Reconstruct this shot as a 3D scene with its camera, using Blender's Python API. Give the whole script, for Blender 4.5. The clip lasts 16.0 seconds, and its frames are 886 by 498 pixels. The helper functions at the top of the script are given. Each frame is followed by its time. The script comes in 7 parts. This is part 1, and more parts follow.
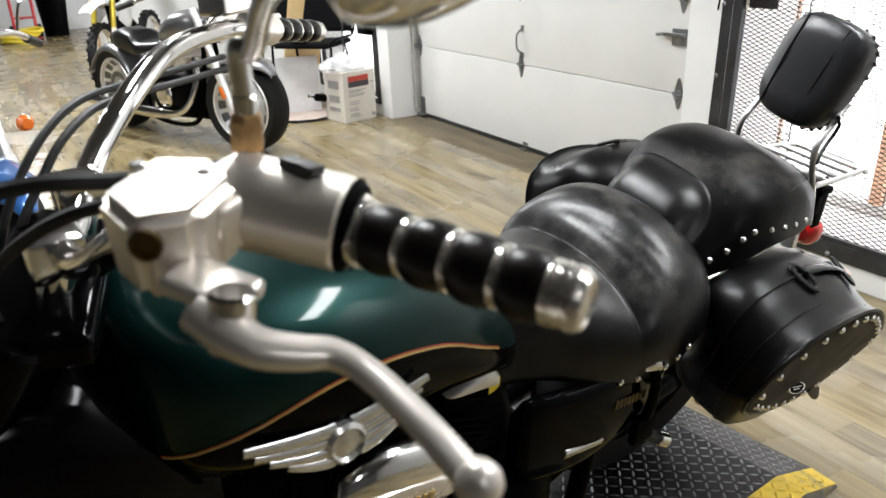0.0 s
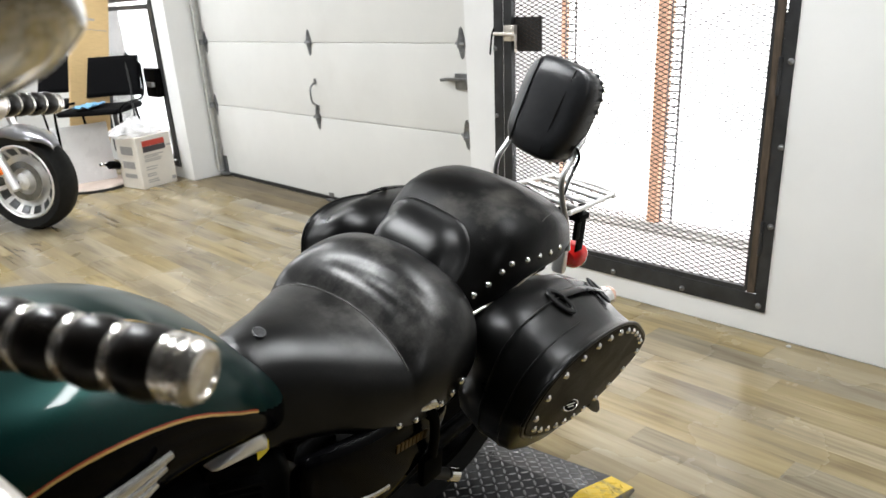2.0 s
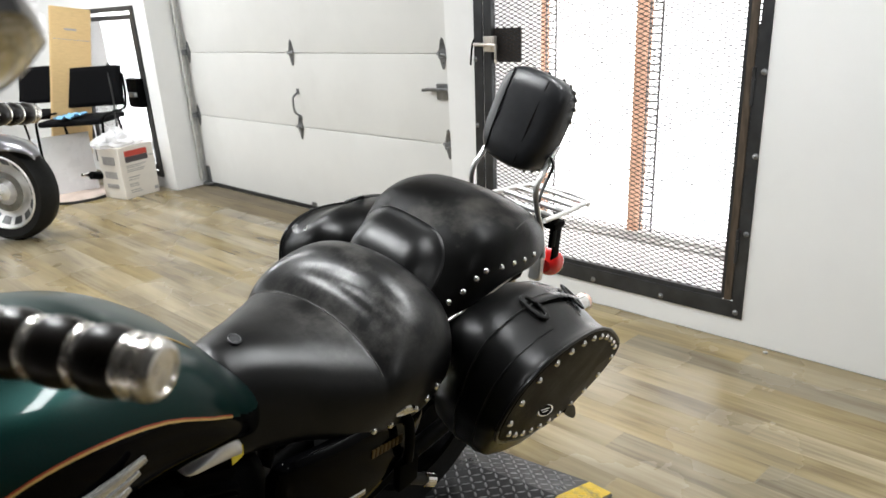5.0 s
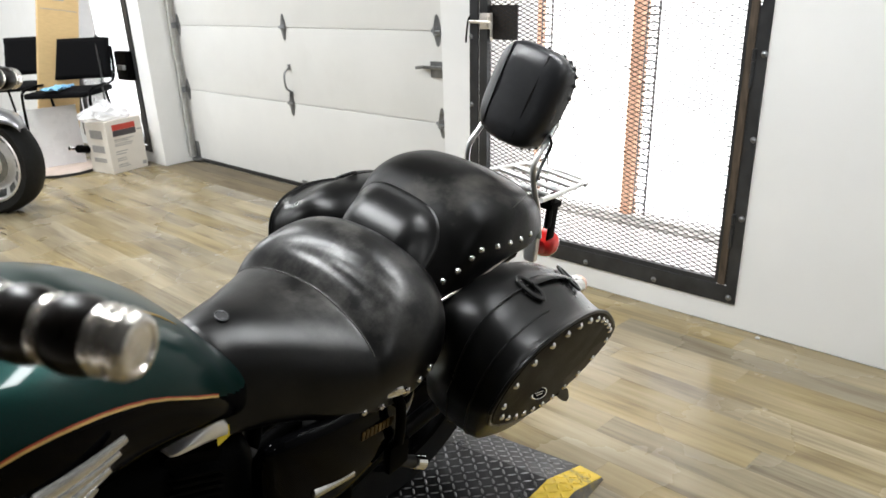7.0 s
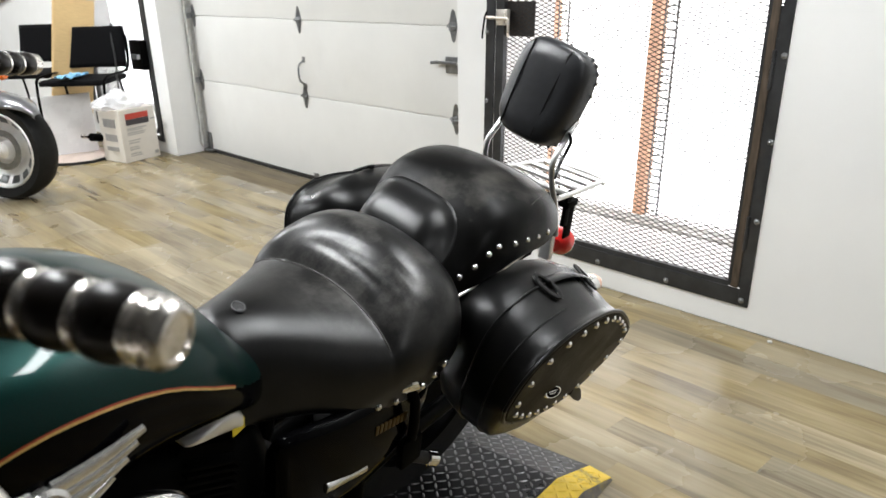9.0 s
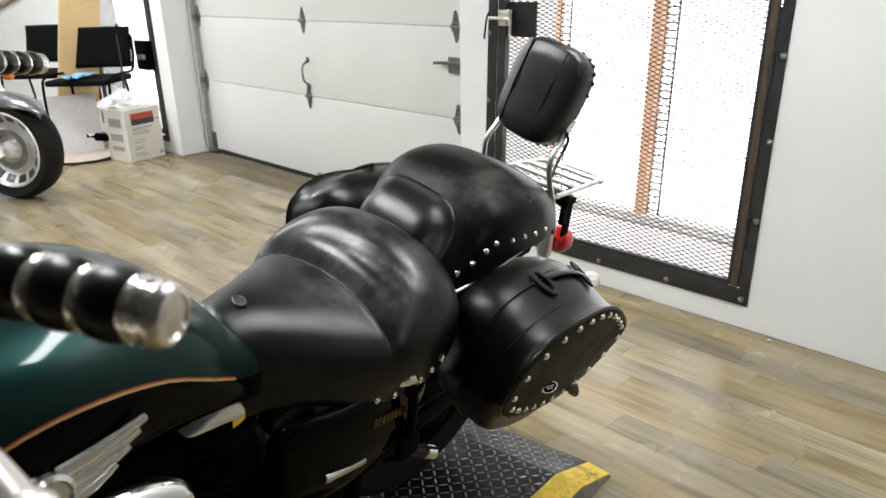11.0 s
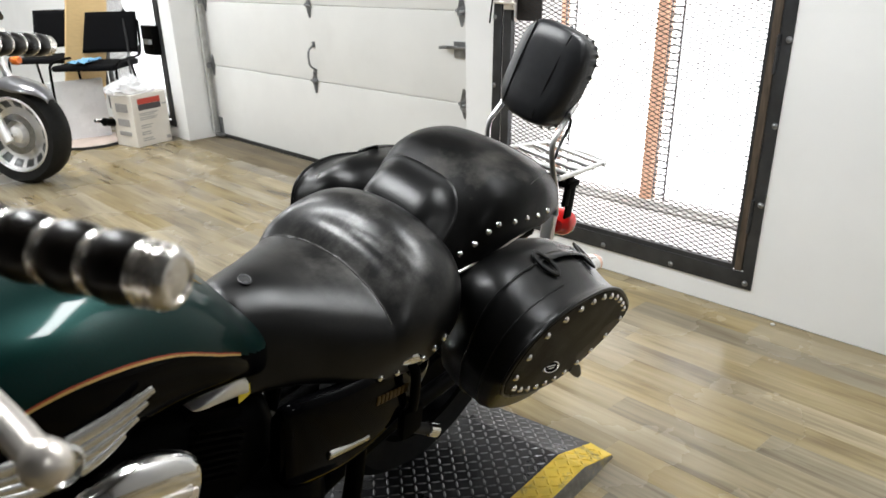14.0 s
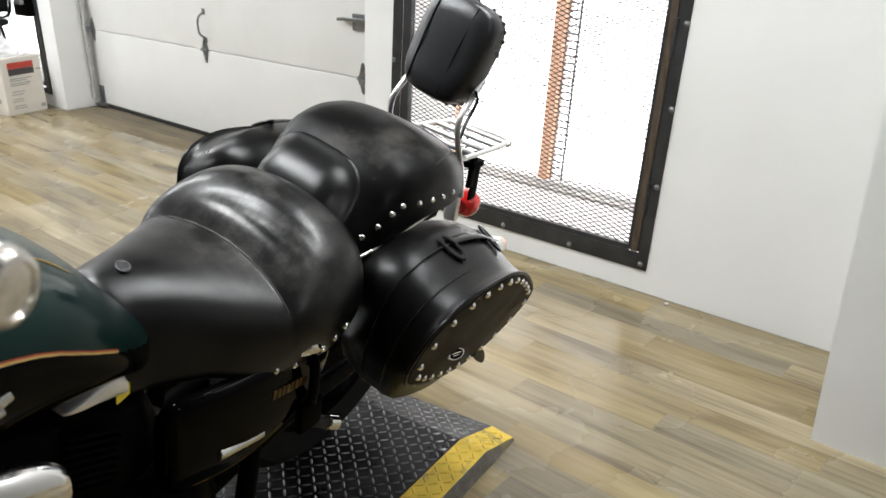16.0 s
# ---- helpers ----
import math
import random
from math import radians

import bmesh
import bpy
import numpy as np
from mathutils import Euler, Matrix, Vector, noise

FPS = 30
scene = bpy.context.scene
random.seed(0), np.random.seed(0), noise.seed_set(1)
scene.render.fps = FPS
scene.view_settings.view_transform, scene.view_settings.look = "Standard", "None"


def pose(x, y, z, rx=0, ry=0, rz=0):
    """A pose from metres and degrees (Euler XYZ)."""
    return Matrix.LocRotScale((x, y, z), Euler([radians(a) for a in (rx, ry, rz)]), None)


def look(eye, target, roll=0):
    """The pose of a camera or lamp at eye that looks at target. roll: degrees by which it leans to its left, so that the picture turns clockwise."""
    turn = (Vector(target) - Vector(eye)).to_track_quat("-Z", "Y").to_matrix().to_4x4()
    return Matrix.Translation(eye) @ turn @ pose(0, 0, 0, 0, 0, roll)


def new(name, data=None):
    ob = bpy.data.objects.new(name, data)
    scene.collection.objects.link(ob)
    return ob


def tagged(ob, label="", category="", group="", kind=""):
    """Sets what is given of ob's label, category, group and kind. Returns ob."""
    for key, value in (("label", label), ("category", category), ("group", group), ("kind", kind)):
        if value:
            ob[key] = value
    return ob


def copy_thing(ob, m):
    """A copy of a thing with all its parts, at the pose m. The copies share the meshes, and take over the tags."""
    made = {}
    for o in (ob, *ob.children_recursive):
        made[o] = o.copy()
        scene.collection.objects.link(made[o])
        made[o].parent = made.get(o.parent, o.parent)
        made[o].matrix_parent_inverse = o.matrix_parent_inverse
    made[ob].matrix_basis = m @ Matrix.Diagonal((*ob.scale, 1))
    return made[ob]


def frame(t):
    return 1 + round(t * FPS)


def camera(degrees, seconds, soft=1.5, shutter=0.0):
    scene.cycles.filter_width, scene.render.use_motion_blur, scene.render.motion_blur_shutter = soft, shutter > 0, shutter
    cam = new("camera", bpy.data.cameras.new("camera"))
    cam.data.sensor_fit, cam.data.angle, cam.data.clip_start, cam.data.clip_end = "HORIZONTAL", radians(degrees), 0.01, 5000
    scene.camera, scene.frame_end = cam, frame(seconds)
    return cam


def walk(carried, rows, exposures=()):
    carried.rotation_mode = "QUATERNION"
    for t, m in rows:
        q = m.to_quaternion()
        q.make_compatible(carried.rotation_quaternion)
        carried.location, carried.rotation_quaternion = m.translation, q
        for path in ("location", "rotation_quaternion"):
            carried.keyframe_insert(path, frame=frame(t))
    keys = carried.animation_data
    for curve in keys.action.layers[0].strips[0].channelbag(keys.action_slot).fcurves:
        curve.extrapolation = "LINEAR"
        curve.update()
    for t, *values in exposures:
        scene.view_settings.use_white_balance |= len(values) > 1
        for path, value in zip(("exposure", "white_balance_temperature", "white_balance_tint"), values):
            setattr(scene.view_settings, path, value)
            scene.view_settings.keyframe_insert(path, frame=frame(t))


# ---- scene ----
cam = camera(57.9, 16.0)
PATH = [
    (0, (0.6, 0.262, 1.307), (1.491, 1.898, 0.578), -2.8),
    (0.5, (0.639, 0.246, 1.306), (1.699, 1.782, 0.587), -3.3),
    (1, (0.667, 0.227, 1.302), (1.845, 1.688, 0.611), -3.4),
    (1.5, (0.681, 0.206, 1.306), (1.921, 1.631, 0.647), -4.3),
    (2, (0.685, 0.194, 1.311), (1.94, 1.612, 0.667), -4.7),
    (2.5, (0.685, 0.189, 1.312), (1.955, 1.598, 0.679), -4.5),
    (3, (0.689, 0.183, 1.312), (1.971, 1.582, 0.683), -4.7),
    (3.5, (0.689, 0.175, 1.312), (1.976, 1.57, 0.682), -5.0),
    (4, (0.684, 0.165, 1.314), (1.967, 1.568, 0.693), -5.1),
    (6.5, (0.696, 0.181, 1.3), (1.991, 1.556, 0.644), -3.5),
    (7, (0.702, 0.198, 1.295), (1.995, 1.569, 0.626), -3.4),
    (7.5, (0.703, 0.207, 1.295), (1.997, 1.58, 0.63), -3.4),
    (8, (0.7, 0.212, 1.293), (1.984, 1.59, 0.621), -3.1),
    (8.5, (0.698, 0.215, 1.292), (1.978, 1.596, 0.618), -2.6),
    (9, (0.695, 0.215, 1.292), (1.972, 1.597, 0.615), -2.3),
    (11.5, (0.686, 0.181, 1.293), (1.949, 1.577, 0.619), -2.4),
    (12, (0.685, 0.172, 1.293), (1.936, 1.579, 0.617), -2.7),
    (12.5, (0.684, 0.163, 1.295), (1.932, 1.571, 0.616), -3.0),
    (13, (0.679, 0.161, 1.296), (1.927, 1.573, 0.625), -3.0),
    (13.5, (0.678, 0.163, 1.294), (1.921, 1.573, 0.61), -2.6),
    (14, (0.68, 0.173, 1.288), (1.928, 1.567, 0.582), -2.4),
    (14.5, (0.675, 0.192, 1.284), (1.915, 1.583, 0.559), -1.3),
    (15, (0.678, 0.216, 1.276), (1.948, 1.56, 0.514), -0.2),
    (15.5, (0.654, 0.226, 1.291), (1.993, 1.534, 0.587), 0.2),
    (16, (0.721, 0.23, 1.273), (2.132, 1.424, 0.51), 0.7),
]
cam.data.dof.use_dof, cam.data.dof.focus_distance, cam.data.dof.aperture_fstop = True, 1.75, 9.0
walk(cam, [(t, look(eye, target, roll)) for t, eye, target, roll in PATH], [(0.0, 0.0), (2.5, -0.02), (3.5, -0.07), (6.5, 0.0), (8.5, 0.03), (11.5, -0.10), (12.5, -0.10), (14.5, -0.03), (16.0, -0.02)])


from mathutils.bvhtree import BVHTree

# ---- light ----
world = bpy.data.worlds.new("world")
scene.world = world
world.use_nodes = True
wnt = world.node_tree
sky = wnt.nodes.new("ShaderNodeTexSky")
sky.sky_type = "NISHITA"
sky.sun_disc = False
sky.sun_elevation, sky.sun_rotation = radians(50), radians(120)
wnt.links.new(sky.outputs[0], wnt.nodes["Background"].inputs[0])
wnt.nodes["Background"].inputs[1].default_value = 0.15


def area(name, m, sx, sy, power, colour=(1, 1, 1)):
    data = bpy.data.lights.new(name, "AREA")
    data.shape, data.size, data.size_y, data.energy, data.color = "RECTANGLE", sx, sy, power, colour
    ob = new(name, data)
    ob.matrix_world = m
    return ob


# tubes in the ceiling fixtures; the daylight comes from the glowing backdrop outside the openings
# unseen: some placed by highlights on the leather, others added to brighten the room
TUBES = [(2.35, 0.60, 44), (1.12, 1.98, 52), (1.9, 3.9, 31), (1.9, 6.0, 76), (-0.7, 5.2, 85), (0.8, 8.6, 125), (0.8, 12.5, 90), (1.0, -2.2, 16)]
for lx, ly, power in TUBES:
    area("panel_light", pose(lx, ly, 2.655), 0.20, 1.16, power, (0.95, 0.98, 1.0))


# ---- materials ----
def mat(name, colour, rough=0.5, metal=0.0, grain=0.0, scale=20.0, bump=0.0, stretch=(1, 1, 1), spec=0.5, coat=0.0, vary=0.0,
        spot=None, spot_at=(0.55, 0.75), spot_scale=3.0, rough_vary=0.0, bump_scale=None, coord="Object"):
    m = bpy.data.materials.new(name)
    m.use_nodes = True
    nt = m.node_tree
    b = nt.nodes["Principled BSDF"]
    N, Lk = nt.nodes.new, nt.links.new
    tc = N("ShaderNodeTexCoord")
    mp = N("ShaderNodeMapping")
    mp.inputs["Scale"].default_value = stretch
    Lk(tc.outputs[coord], mp.inputs[0])
    b.inputs["Roughness"].default_value, b.inputs["Metallic"].default_value = rough, metal
    b.inputs["Specular IOR Level"].default_value = spec
    b.inputs["Coat Weight"].default_value, b.inputs["Coat Roughness"].default_value = coat, 0.04
    no = N("ShaderNodeTexNoise")
    no.inputs["Scale"].default_value, no.inputs["Detail"].default_value = scale, 6
    Lk(mp.outputs[0], no.inputs["Vector"])
    lo = [c * (1 - grain) for c in colour]
    hi = [min(1, c * (1 + grain)) for c in colour]
    ramp = N("ShaderNodeValToRGB")
    ramp.color_ramp.elements[0].position, ramp.color_ramp.elements[1].position = 0.3, 0.7
    ramp.color_ramp.elements[0].color, ramp.color_ramp.elements[1].color = (*lo, 1), (*hi, 1)
    Lk(no.outputs["Fac"], ramp.inputs[0])
    out = ramp.outputs[0]
    no2 = N("ShaderNodeTexNoise")
    no2.inputs["Scale"].default_value, no2.inputs["Detail"].default_value = spot_scale, 8
    no2.inputs["Roughness"].default_value = 0.65
    Lk(tc.outputs[coord], no2.inputs["Vector"])
    if spot:
        mr = N("ShaderNodeMapRange")
        mr.inputs[1].default_value, mr.inputs[2].default_value = spot_at
        Lk(no2.outputs["Fac"], mr.inputs[0])
        mx = N("ShaderNodeMix")
        mx.data_type = "RGBA"
        Lk(mr.outputs[0], mx.inputs[0])
        Lk(out, mx.inputs[6])
        mx.inputs[7].default_value = (*spot, 1)
        out = mx.outputs[2]
    if vary:
        oi = N("ShaderNodeObjectInfo")
        hs = N("ShaderNodeHueSaturation")
        vr = N("ShaderNodeMapRange")
        vr.inputs[3].default_value, vr.inputs[4].default_value = 1 - vary, 1 + vary
        Lk(oi.outputs["Random"], vr.inputs[0])
        Lk(vr.outputs[0], hs.inputs["Value"])
        Lk(out, hs.inputs["Color"])
        out = hs.outputs[0]
    Lk(out, b.inputs["Base Color"])
    if rough_vary:
        rv = N("ShaderNodeMapRange")
        rv.inputs[1].default_value, rv.inputs[2].default_value = 0.35, 0.65
        rv.inputs[3].default_value, rv.inputs[4].default_value = max(0.02, rough - rough_vary), min(1, rough + rough_vary)
        Lk(no2.outputs["Fac"], rv.inputs[0])
        Lk(rv.outputs[0], b.inputs["Roughness"])
    if bump:
        nb = no
        if bump_scale:
            nb = N("ShaderNodeTexNoise")
            nb.inputs["Scale"].default_value, nb.inputs["Detail"].default_value = bump_scale, 4
            Lk(mp.outputs[0], nb.inputs["Vector"])
        bp = N("ShaderNodeBump")
        bp.inputs["Strength"].default_value, bp.inputs["Distance"].default_value = bump, 0.002
        Lk(nb.outputs["Fac"], bp.inputs["Height"])
        Lk(bp.outputs[0], b.inputs["Normal"])
    return m


def glow(name, colour, strength):
    m = bpy.data.materials.new(name)
    m.use_nodes = True
    b = m.node_tree.nodes["Principled BSDF"]
    b.inputs["Base Color"].default_value = (*colour, 1)
    b.inputs["Emission Color"].default_value = (*colour, 1)
    b.inputs["Emission Strength"].default_value = strength
    return m


M_LEATHER = mat("black_leather", (0.0022, 0.0022, 0.0023), 0.33, grain=0.25, scale=60, bump=0.10, bump_scale=300, spot=(0.016, 0.0155, 0.015), spot_at=(0.46, 0.95), spot_scale=5, rough_vary=0.03, spec=0.37)
# the rider's seat: the same leather greyed where people sit, rubbed wear and painted sheen together
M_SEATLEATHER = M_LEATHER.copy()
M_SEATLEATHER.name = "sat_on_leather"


def rub_and_sheen(m, centre, spread, colour):
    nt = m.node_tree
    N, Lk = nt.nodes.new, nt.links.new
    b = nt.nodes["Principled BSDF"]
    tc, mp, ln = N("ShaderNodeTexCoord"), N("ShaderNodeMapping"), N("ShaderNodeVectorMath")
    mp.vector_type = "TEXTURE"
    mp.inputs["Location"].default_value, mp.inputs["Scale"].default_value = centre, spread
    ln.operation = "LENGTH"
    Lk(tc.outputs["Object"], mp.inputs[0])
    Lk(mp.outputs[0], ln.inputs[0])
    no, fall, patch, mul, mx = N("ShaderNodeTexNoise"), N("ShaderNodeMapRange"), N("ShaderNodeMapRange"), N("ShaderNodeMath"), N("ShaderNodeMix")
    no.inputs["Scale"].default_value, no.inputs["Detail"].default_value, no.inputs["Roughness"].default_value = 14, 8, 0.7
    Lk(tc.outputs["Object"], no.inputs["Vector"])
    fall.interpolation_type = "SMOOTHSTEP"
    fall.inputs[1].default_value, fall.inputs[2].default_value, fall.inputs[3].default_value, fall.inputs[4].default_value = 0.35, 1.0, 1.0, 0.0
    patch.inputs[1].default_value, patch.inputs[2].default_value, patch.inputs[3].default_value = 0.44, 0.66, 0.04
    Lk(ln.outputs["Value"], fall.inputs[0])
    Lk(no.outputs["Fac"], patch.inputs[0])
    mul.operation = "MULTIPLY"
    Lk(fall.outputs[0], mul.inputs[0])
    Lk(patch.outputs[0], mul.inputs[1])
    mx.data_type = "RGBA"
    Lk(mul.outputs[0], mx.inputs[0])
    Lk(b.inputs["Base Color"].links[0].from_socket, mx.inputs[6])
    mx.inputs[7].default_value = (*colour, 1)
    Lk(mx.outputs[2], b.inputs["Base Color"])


rub_and_sheen(M_SEATLEATHER, (-0.715, -0.02, 0.80), (0.22, 0.20, 0.22), (0.075, 0.072, 0.068))
M_SCUFF = mat("scuffed_leather", (0.0028, 0.0027, 0.0026), 0.38, grain=0.25, scale=60, bump=0.16, bump_scale=380, spot=(0.060, 0.056, 0.050), spot_at=(0.52, 0.72), spot_scale=7, rough_vary=0.09, spec=0.12)
M_POST = mat("satin_chrome", (0.88, 0.87, 0.86), 0.42, 0.75, grain=0.04, scale=30, rough_vary=0.08)
M_BRASS = mat("tarnished_brass", (0.10, 0.062, 0.018), 0.4, 0.6, grain=0.3, scale=60)
M_LEATHER_B = mat("bag_leather", (0.0016, 0.0016, 0.0016), 0.33, grain=0.25, scale=50, bump=0.12, bump_scale=300, spot=(0.007, 0.0065, 0.006), spot_at=(0.5, 0.9), spot_scale=6, rough_vary=0.07, spec=0.20)
M_BAGFACE = mat("bag_face_leather", (0.0030, 0.0022, 0.0015), 0.40, grain=0.3, scale=30, bump=0.2, bump_scale=300, spot=(0.008, 0.0055, 0.003), spot_at=(0.5, 0.85), spot_scale=7, rough_vary=0.07, spec=0.02)
for _m, _w in ((M_LEATHER_B, 0.05), (M_SCUFF, 0.04)):
    _b = _m.node_tree.nodes["Principled BSDF"]
    _b.inputs["Sheen Weight"].default_value, _b.inputs["Sheen Roughness"].default_value = _w, 0.35
M_PAD = mat("pad_leather", (0.013, 0.0135, 0.0155), 0.36, grain=0.2, scale=60, bump=0.15, bump_scale=500, rough_vary=0.06, spec=0.6)
M_SEAM = mat("seam_thread", (0.034, 0.032, 0.029), 0.6, grain=0.3, scale=300)
M_CHROME = mat("chrome", (0.80, 0.79, 0.78), 0.12, 1.0, grain=0.06, scale=8, rough_vary=0.05, spot_scale=12)
M_ALLOY = mat("brushed_alloy", (0.82, 0.765, 0.70), 0.28, 0.62, grain=0.08, scale=40, rough_vary=0.08)
M_MIRRORBACK = mat("mirror_chrome", (0.93, 0.92, 0.91), 0.06, 1.0, grain=0.04, scale=8, rough_vary=0.05)
M_STUD = mat("stud_nickel", (0.85, 0.85, 0.85), 0.16, 1.0, grain=0.05, scale=40)
M_BLACKP = mat("black_gloss_paint", (0.0012, 0.0012, 0.0015), 0.09, grain=0.2, scale=15, rough_vary=0.03, spec=0.07)
M_BLACKM = mat("black_satin_metal", (0.0016, 0.0016, 0.0016), 0.42, grain=0.3, scale=30, rough_vary=0.12, spec=0.02)
M_GREEN = mat("green_metallic_paint", (0.0012, 0.0190, 0.0165), 0.34, 0.60, grain=0.12, scale=600, coat=0.30, spec=0.15)
M_GREEN.node_tree.nodes["Principled BSDF"].inputs["Coat Roughness"].default_value = 0.06
M_GOLD = mat("gold_stripe", (0.50, 0.33, 0.10), 0.35, grain=0.1, scale=80, coat=0.6)
M_RED = mat("red_stripe", (0.30, 0.040, 0.012), 0.35, grain=0.1, scale=80, coat=0.6)
M_RUBBER = mat("black_rubber", (0.014, 0.014, 0.014), 0.55, grain=0.3, scale=60, bump=0.15, bump_scale=300, rough_vary=0.1)
M_TYRE = mat("tyre_rubber", (0.0055, 0.0055, 0.0055), 0.70, grain=0.3, scale=50, bump=0.3, bump_scale=160, rough_vary=0.1, spec=0.3)
M_GRIP = mat("grip_rubber", (0.006, 0.0045, 0.0036), 0.33, grain=0.35, scale=14, rough_vary=0.08, spot_scale=20, spec=0.25)
M_LENSRED = mat("red_lens", (0.62, 0.012, 0.010), 0.12, grain=0.08, scale=40, coat=0.8)
M_AMBER = mat("amber_lens", (0.80, 0.17, 0.02), 0.2, grain=0.08, scale=40, coat=0.6)
M_AMBERP = mat("pale_amber_lens", (0.78, 0.50, 0.40), 0.25, grain=0.08, scale=40, coat=0.6)
M_WALL = mat("white_wall_paint", (0.80, 0.80, 0.79), 0.55, grain=0.025, scale=3, bump=0.12, bump_scale=180, spot=(0.73, 0.725, 0.71), spot_at=(0.5, 0.9), spot_scale=1.4)
# ceiling and walls out of view, kept dark so black leather reflects little
M_CEIL = mat("dark_unseen_ceiling", (0.08, 0.08, 0.08), 0.8, grain=0.1, scale=4, bump=0.1, bump_scale=120)
M_WALLD = mat("dark_unseen_wall", (0.11, 0.11, 0.11), 0.7, grain=0.05, scale=3, bump=0.1, bump_scale=150)
M_DOOR = mat("garage_door_steel", (0.70, 0.695, 0.672), 0.42, grain=0.02, scale=5, bump=0.12, bump_scale=260, spot=(0.63, 0.62, 0.59), spot_at=(0.55, 0.95), spot_scale=2.2, rough_vary=0.06)
M_GALV = mat("galvanised_steel", (0.26, 0.265, 0.27), 0.38, 0.9, grain=0.2, scale=30, rough_vary=0.12)
M_STEEL = mat("dark_raw_steel", (0.045, 0.046, 0.048), 0.46, 0.55, grain=0.35, scale=9, rough_vary=0.14, spot=(0.09, 0.065, 0.045), spot_at=(0.6, 0.85), spot_scale=6)
M_RUSTY = mat("worn_hinge_steel", (0.085, 0.064, 0.046), 0.55, 0.4, grain=0.4, scale=18, stretch=(4, 4, 0.7))
M_MESH = mat("expanded_mesh_steel", (0.05, 0.04, 0.034), 0.55, 0.5, grain=0.3, scale=40)
M_MULLION = mat("orange_timber", (0.84, 0.50, 0.34), 0.6, grain=0.15, scale=6, stretch=(8, 8, 0.8))
M_SILL = mat("pale_sill_concrete", (0.78, 0.77, 0.75), 0.8, grain=0.08, scale=6, bump=0.3, bump_scale=60, spot=(0.40, 0.39, 0.37), spot_at=(0.58, 0.8), spot_scale=5)
M_CONC = mat("concrete_sill", (0.46, 0.45, 0.43), 0.85, grain=0.15, scale=9, bump=0.4, bump_scale=60, spot=(0.2, 0.19, 0.18), spot_at=(0.55, 0.8), spot_scale=4)
M_CARD = mat("cardboard", (0.60, 0.42, 0.20), 0.75, grain=0.06, scale=20, stretch=(1, 1, 6), bump=0.08)
M_BOXW = mat("white_carton", (0.70, 0.66, 0.60), 0.6, grain=0.04, scale=12)
M_BOXR = mat("red_print", (0.48, 0.05, 0.03), 0.5, grain=0.08, scale=20)
M_BOXD = mat("dark_print", (0.05, 0.045, 0.05), 0.5, grain=0.1, scale=30)
M_BOXG = mat("grey_print", (0.33, 0.32, 0.31), 0.55, grain=0.1, scale=60)
M_FABRIC = mat("black_fabric", (0.004, 0.004, 0.0045), 0.85, grain=0.3, scale=200, bump=0.3, bump_scale=700, spec=0.08)
M_CLOTH = mat("blue_cloth", (0.16, 0.36, 0.55), 0.85, grain=0.2, scale=30, bump=0.3, bump_scale=150)
M_PLASTIC = mat("white_plastic", (0.78, 0.78, 0.79), 0.28, grain=0.03, scale=8, rough_vary=0.05)
M_BAG = mat("white_bag_film", (0.94, 0.94, 0.95), 0.25, grain=0.04, scale=12, bump=0.5, bump_scale=40)
M_BAG.node_tree.nodes["Principled BSDF"].inputs["Alpha"].default_value = 0.45
M_SILVER = mat("silver_paint", (0.20, 0.20, 0.21), 0.3, 0.7, grain=0.06, scale=400, coat=0.8)
M_BLUE = mat("blue_paint", (0.03, 0.12, 0.36), 0.25, 0.3, grain=0.06, scale=300, coat=1.0)
M_YELLOWF = mat("yellow_fork", (0.55, 0.42, 0.05), 0.3, 0.5, grain=0.1, scale=20)
M_YELLOW = mat("worn_yellow_paint", (0.72, 0.50, 0.045), 0.5, grain=0.12, scale=24, spot=(0.22, 0.18, 0.10), spot_at=(0.55, 0.72), spot_scale=16, rough_vary=0.1)
M_WORN = mat("scuffed_plate", (0.20, 0.195, 0.19), 0.4, 0.55, grain=0.35, scale=30, spot=(0.45, 0.36, 0.10), spot_at=(0.55, 0.75), spot_scale=14)
M_PLATE = mat("black_tread_plate", (0.022, 0.022, 0.024), 0.34, 0.6, grain=0.3, scale=22, rough_vary=0.1, spot=(0.07, 0.07, 0.07), spot_at=(0.55, 0.9), spot_scale=7)
M_LUG = mat("tread_lug", (0.17, 0.17, 0.175), 0.36, 0.8, grain=0.3, scale=60)
M_WHITEBADGE = mat("badge_silver", (0.66, 0.65, 0.63), 0.25, 0.8, grain=0.08, scale=60)
M_YLABEL = mat("yellow_label", (0.68, 0.52, 0.03), 0.4, grain=0.06, scale=30)
M_TRACK = mat("zinc_track", (0.58, 0.58, 0.56), 0.42, 0.55, grain=0.15, scale=30, rough_vary=0.1)
M_COPPER = mat("tarnished_copper", (0.50, 0.31, 0.14), 0.35, 0.8, grain=0.3, scale=60)
M_TRIMWOOD = mat("door_trim_wood", (0.55, 0.36, 0.19), 0.6, grain=0.2, scale=8, stretch=(8, 8, 0.8))
M_REDP = mat("red_plastic", (0.5, 0.03, 0.03), 0.35, grain=0.1, scale=20)
M_TAN = mat("tan_board", (0.52, 0.42, 0.36), 0.6, grain=0.1, scale=9)
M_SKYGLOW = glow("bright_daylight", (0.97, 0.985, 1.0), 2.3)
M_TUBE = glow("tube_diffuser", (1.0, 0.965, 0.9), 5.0)


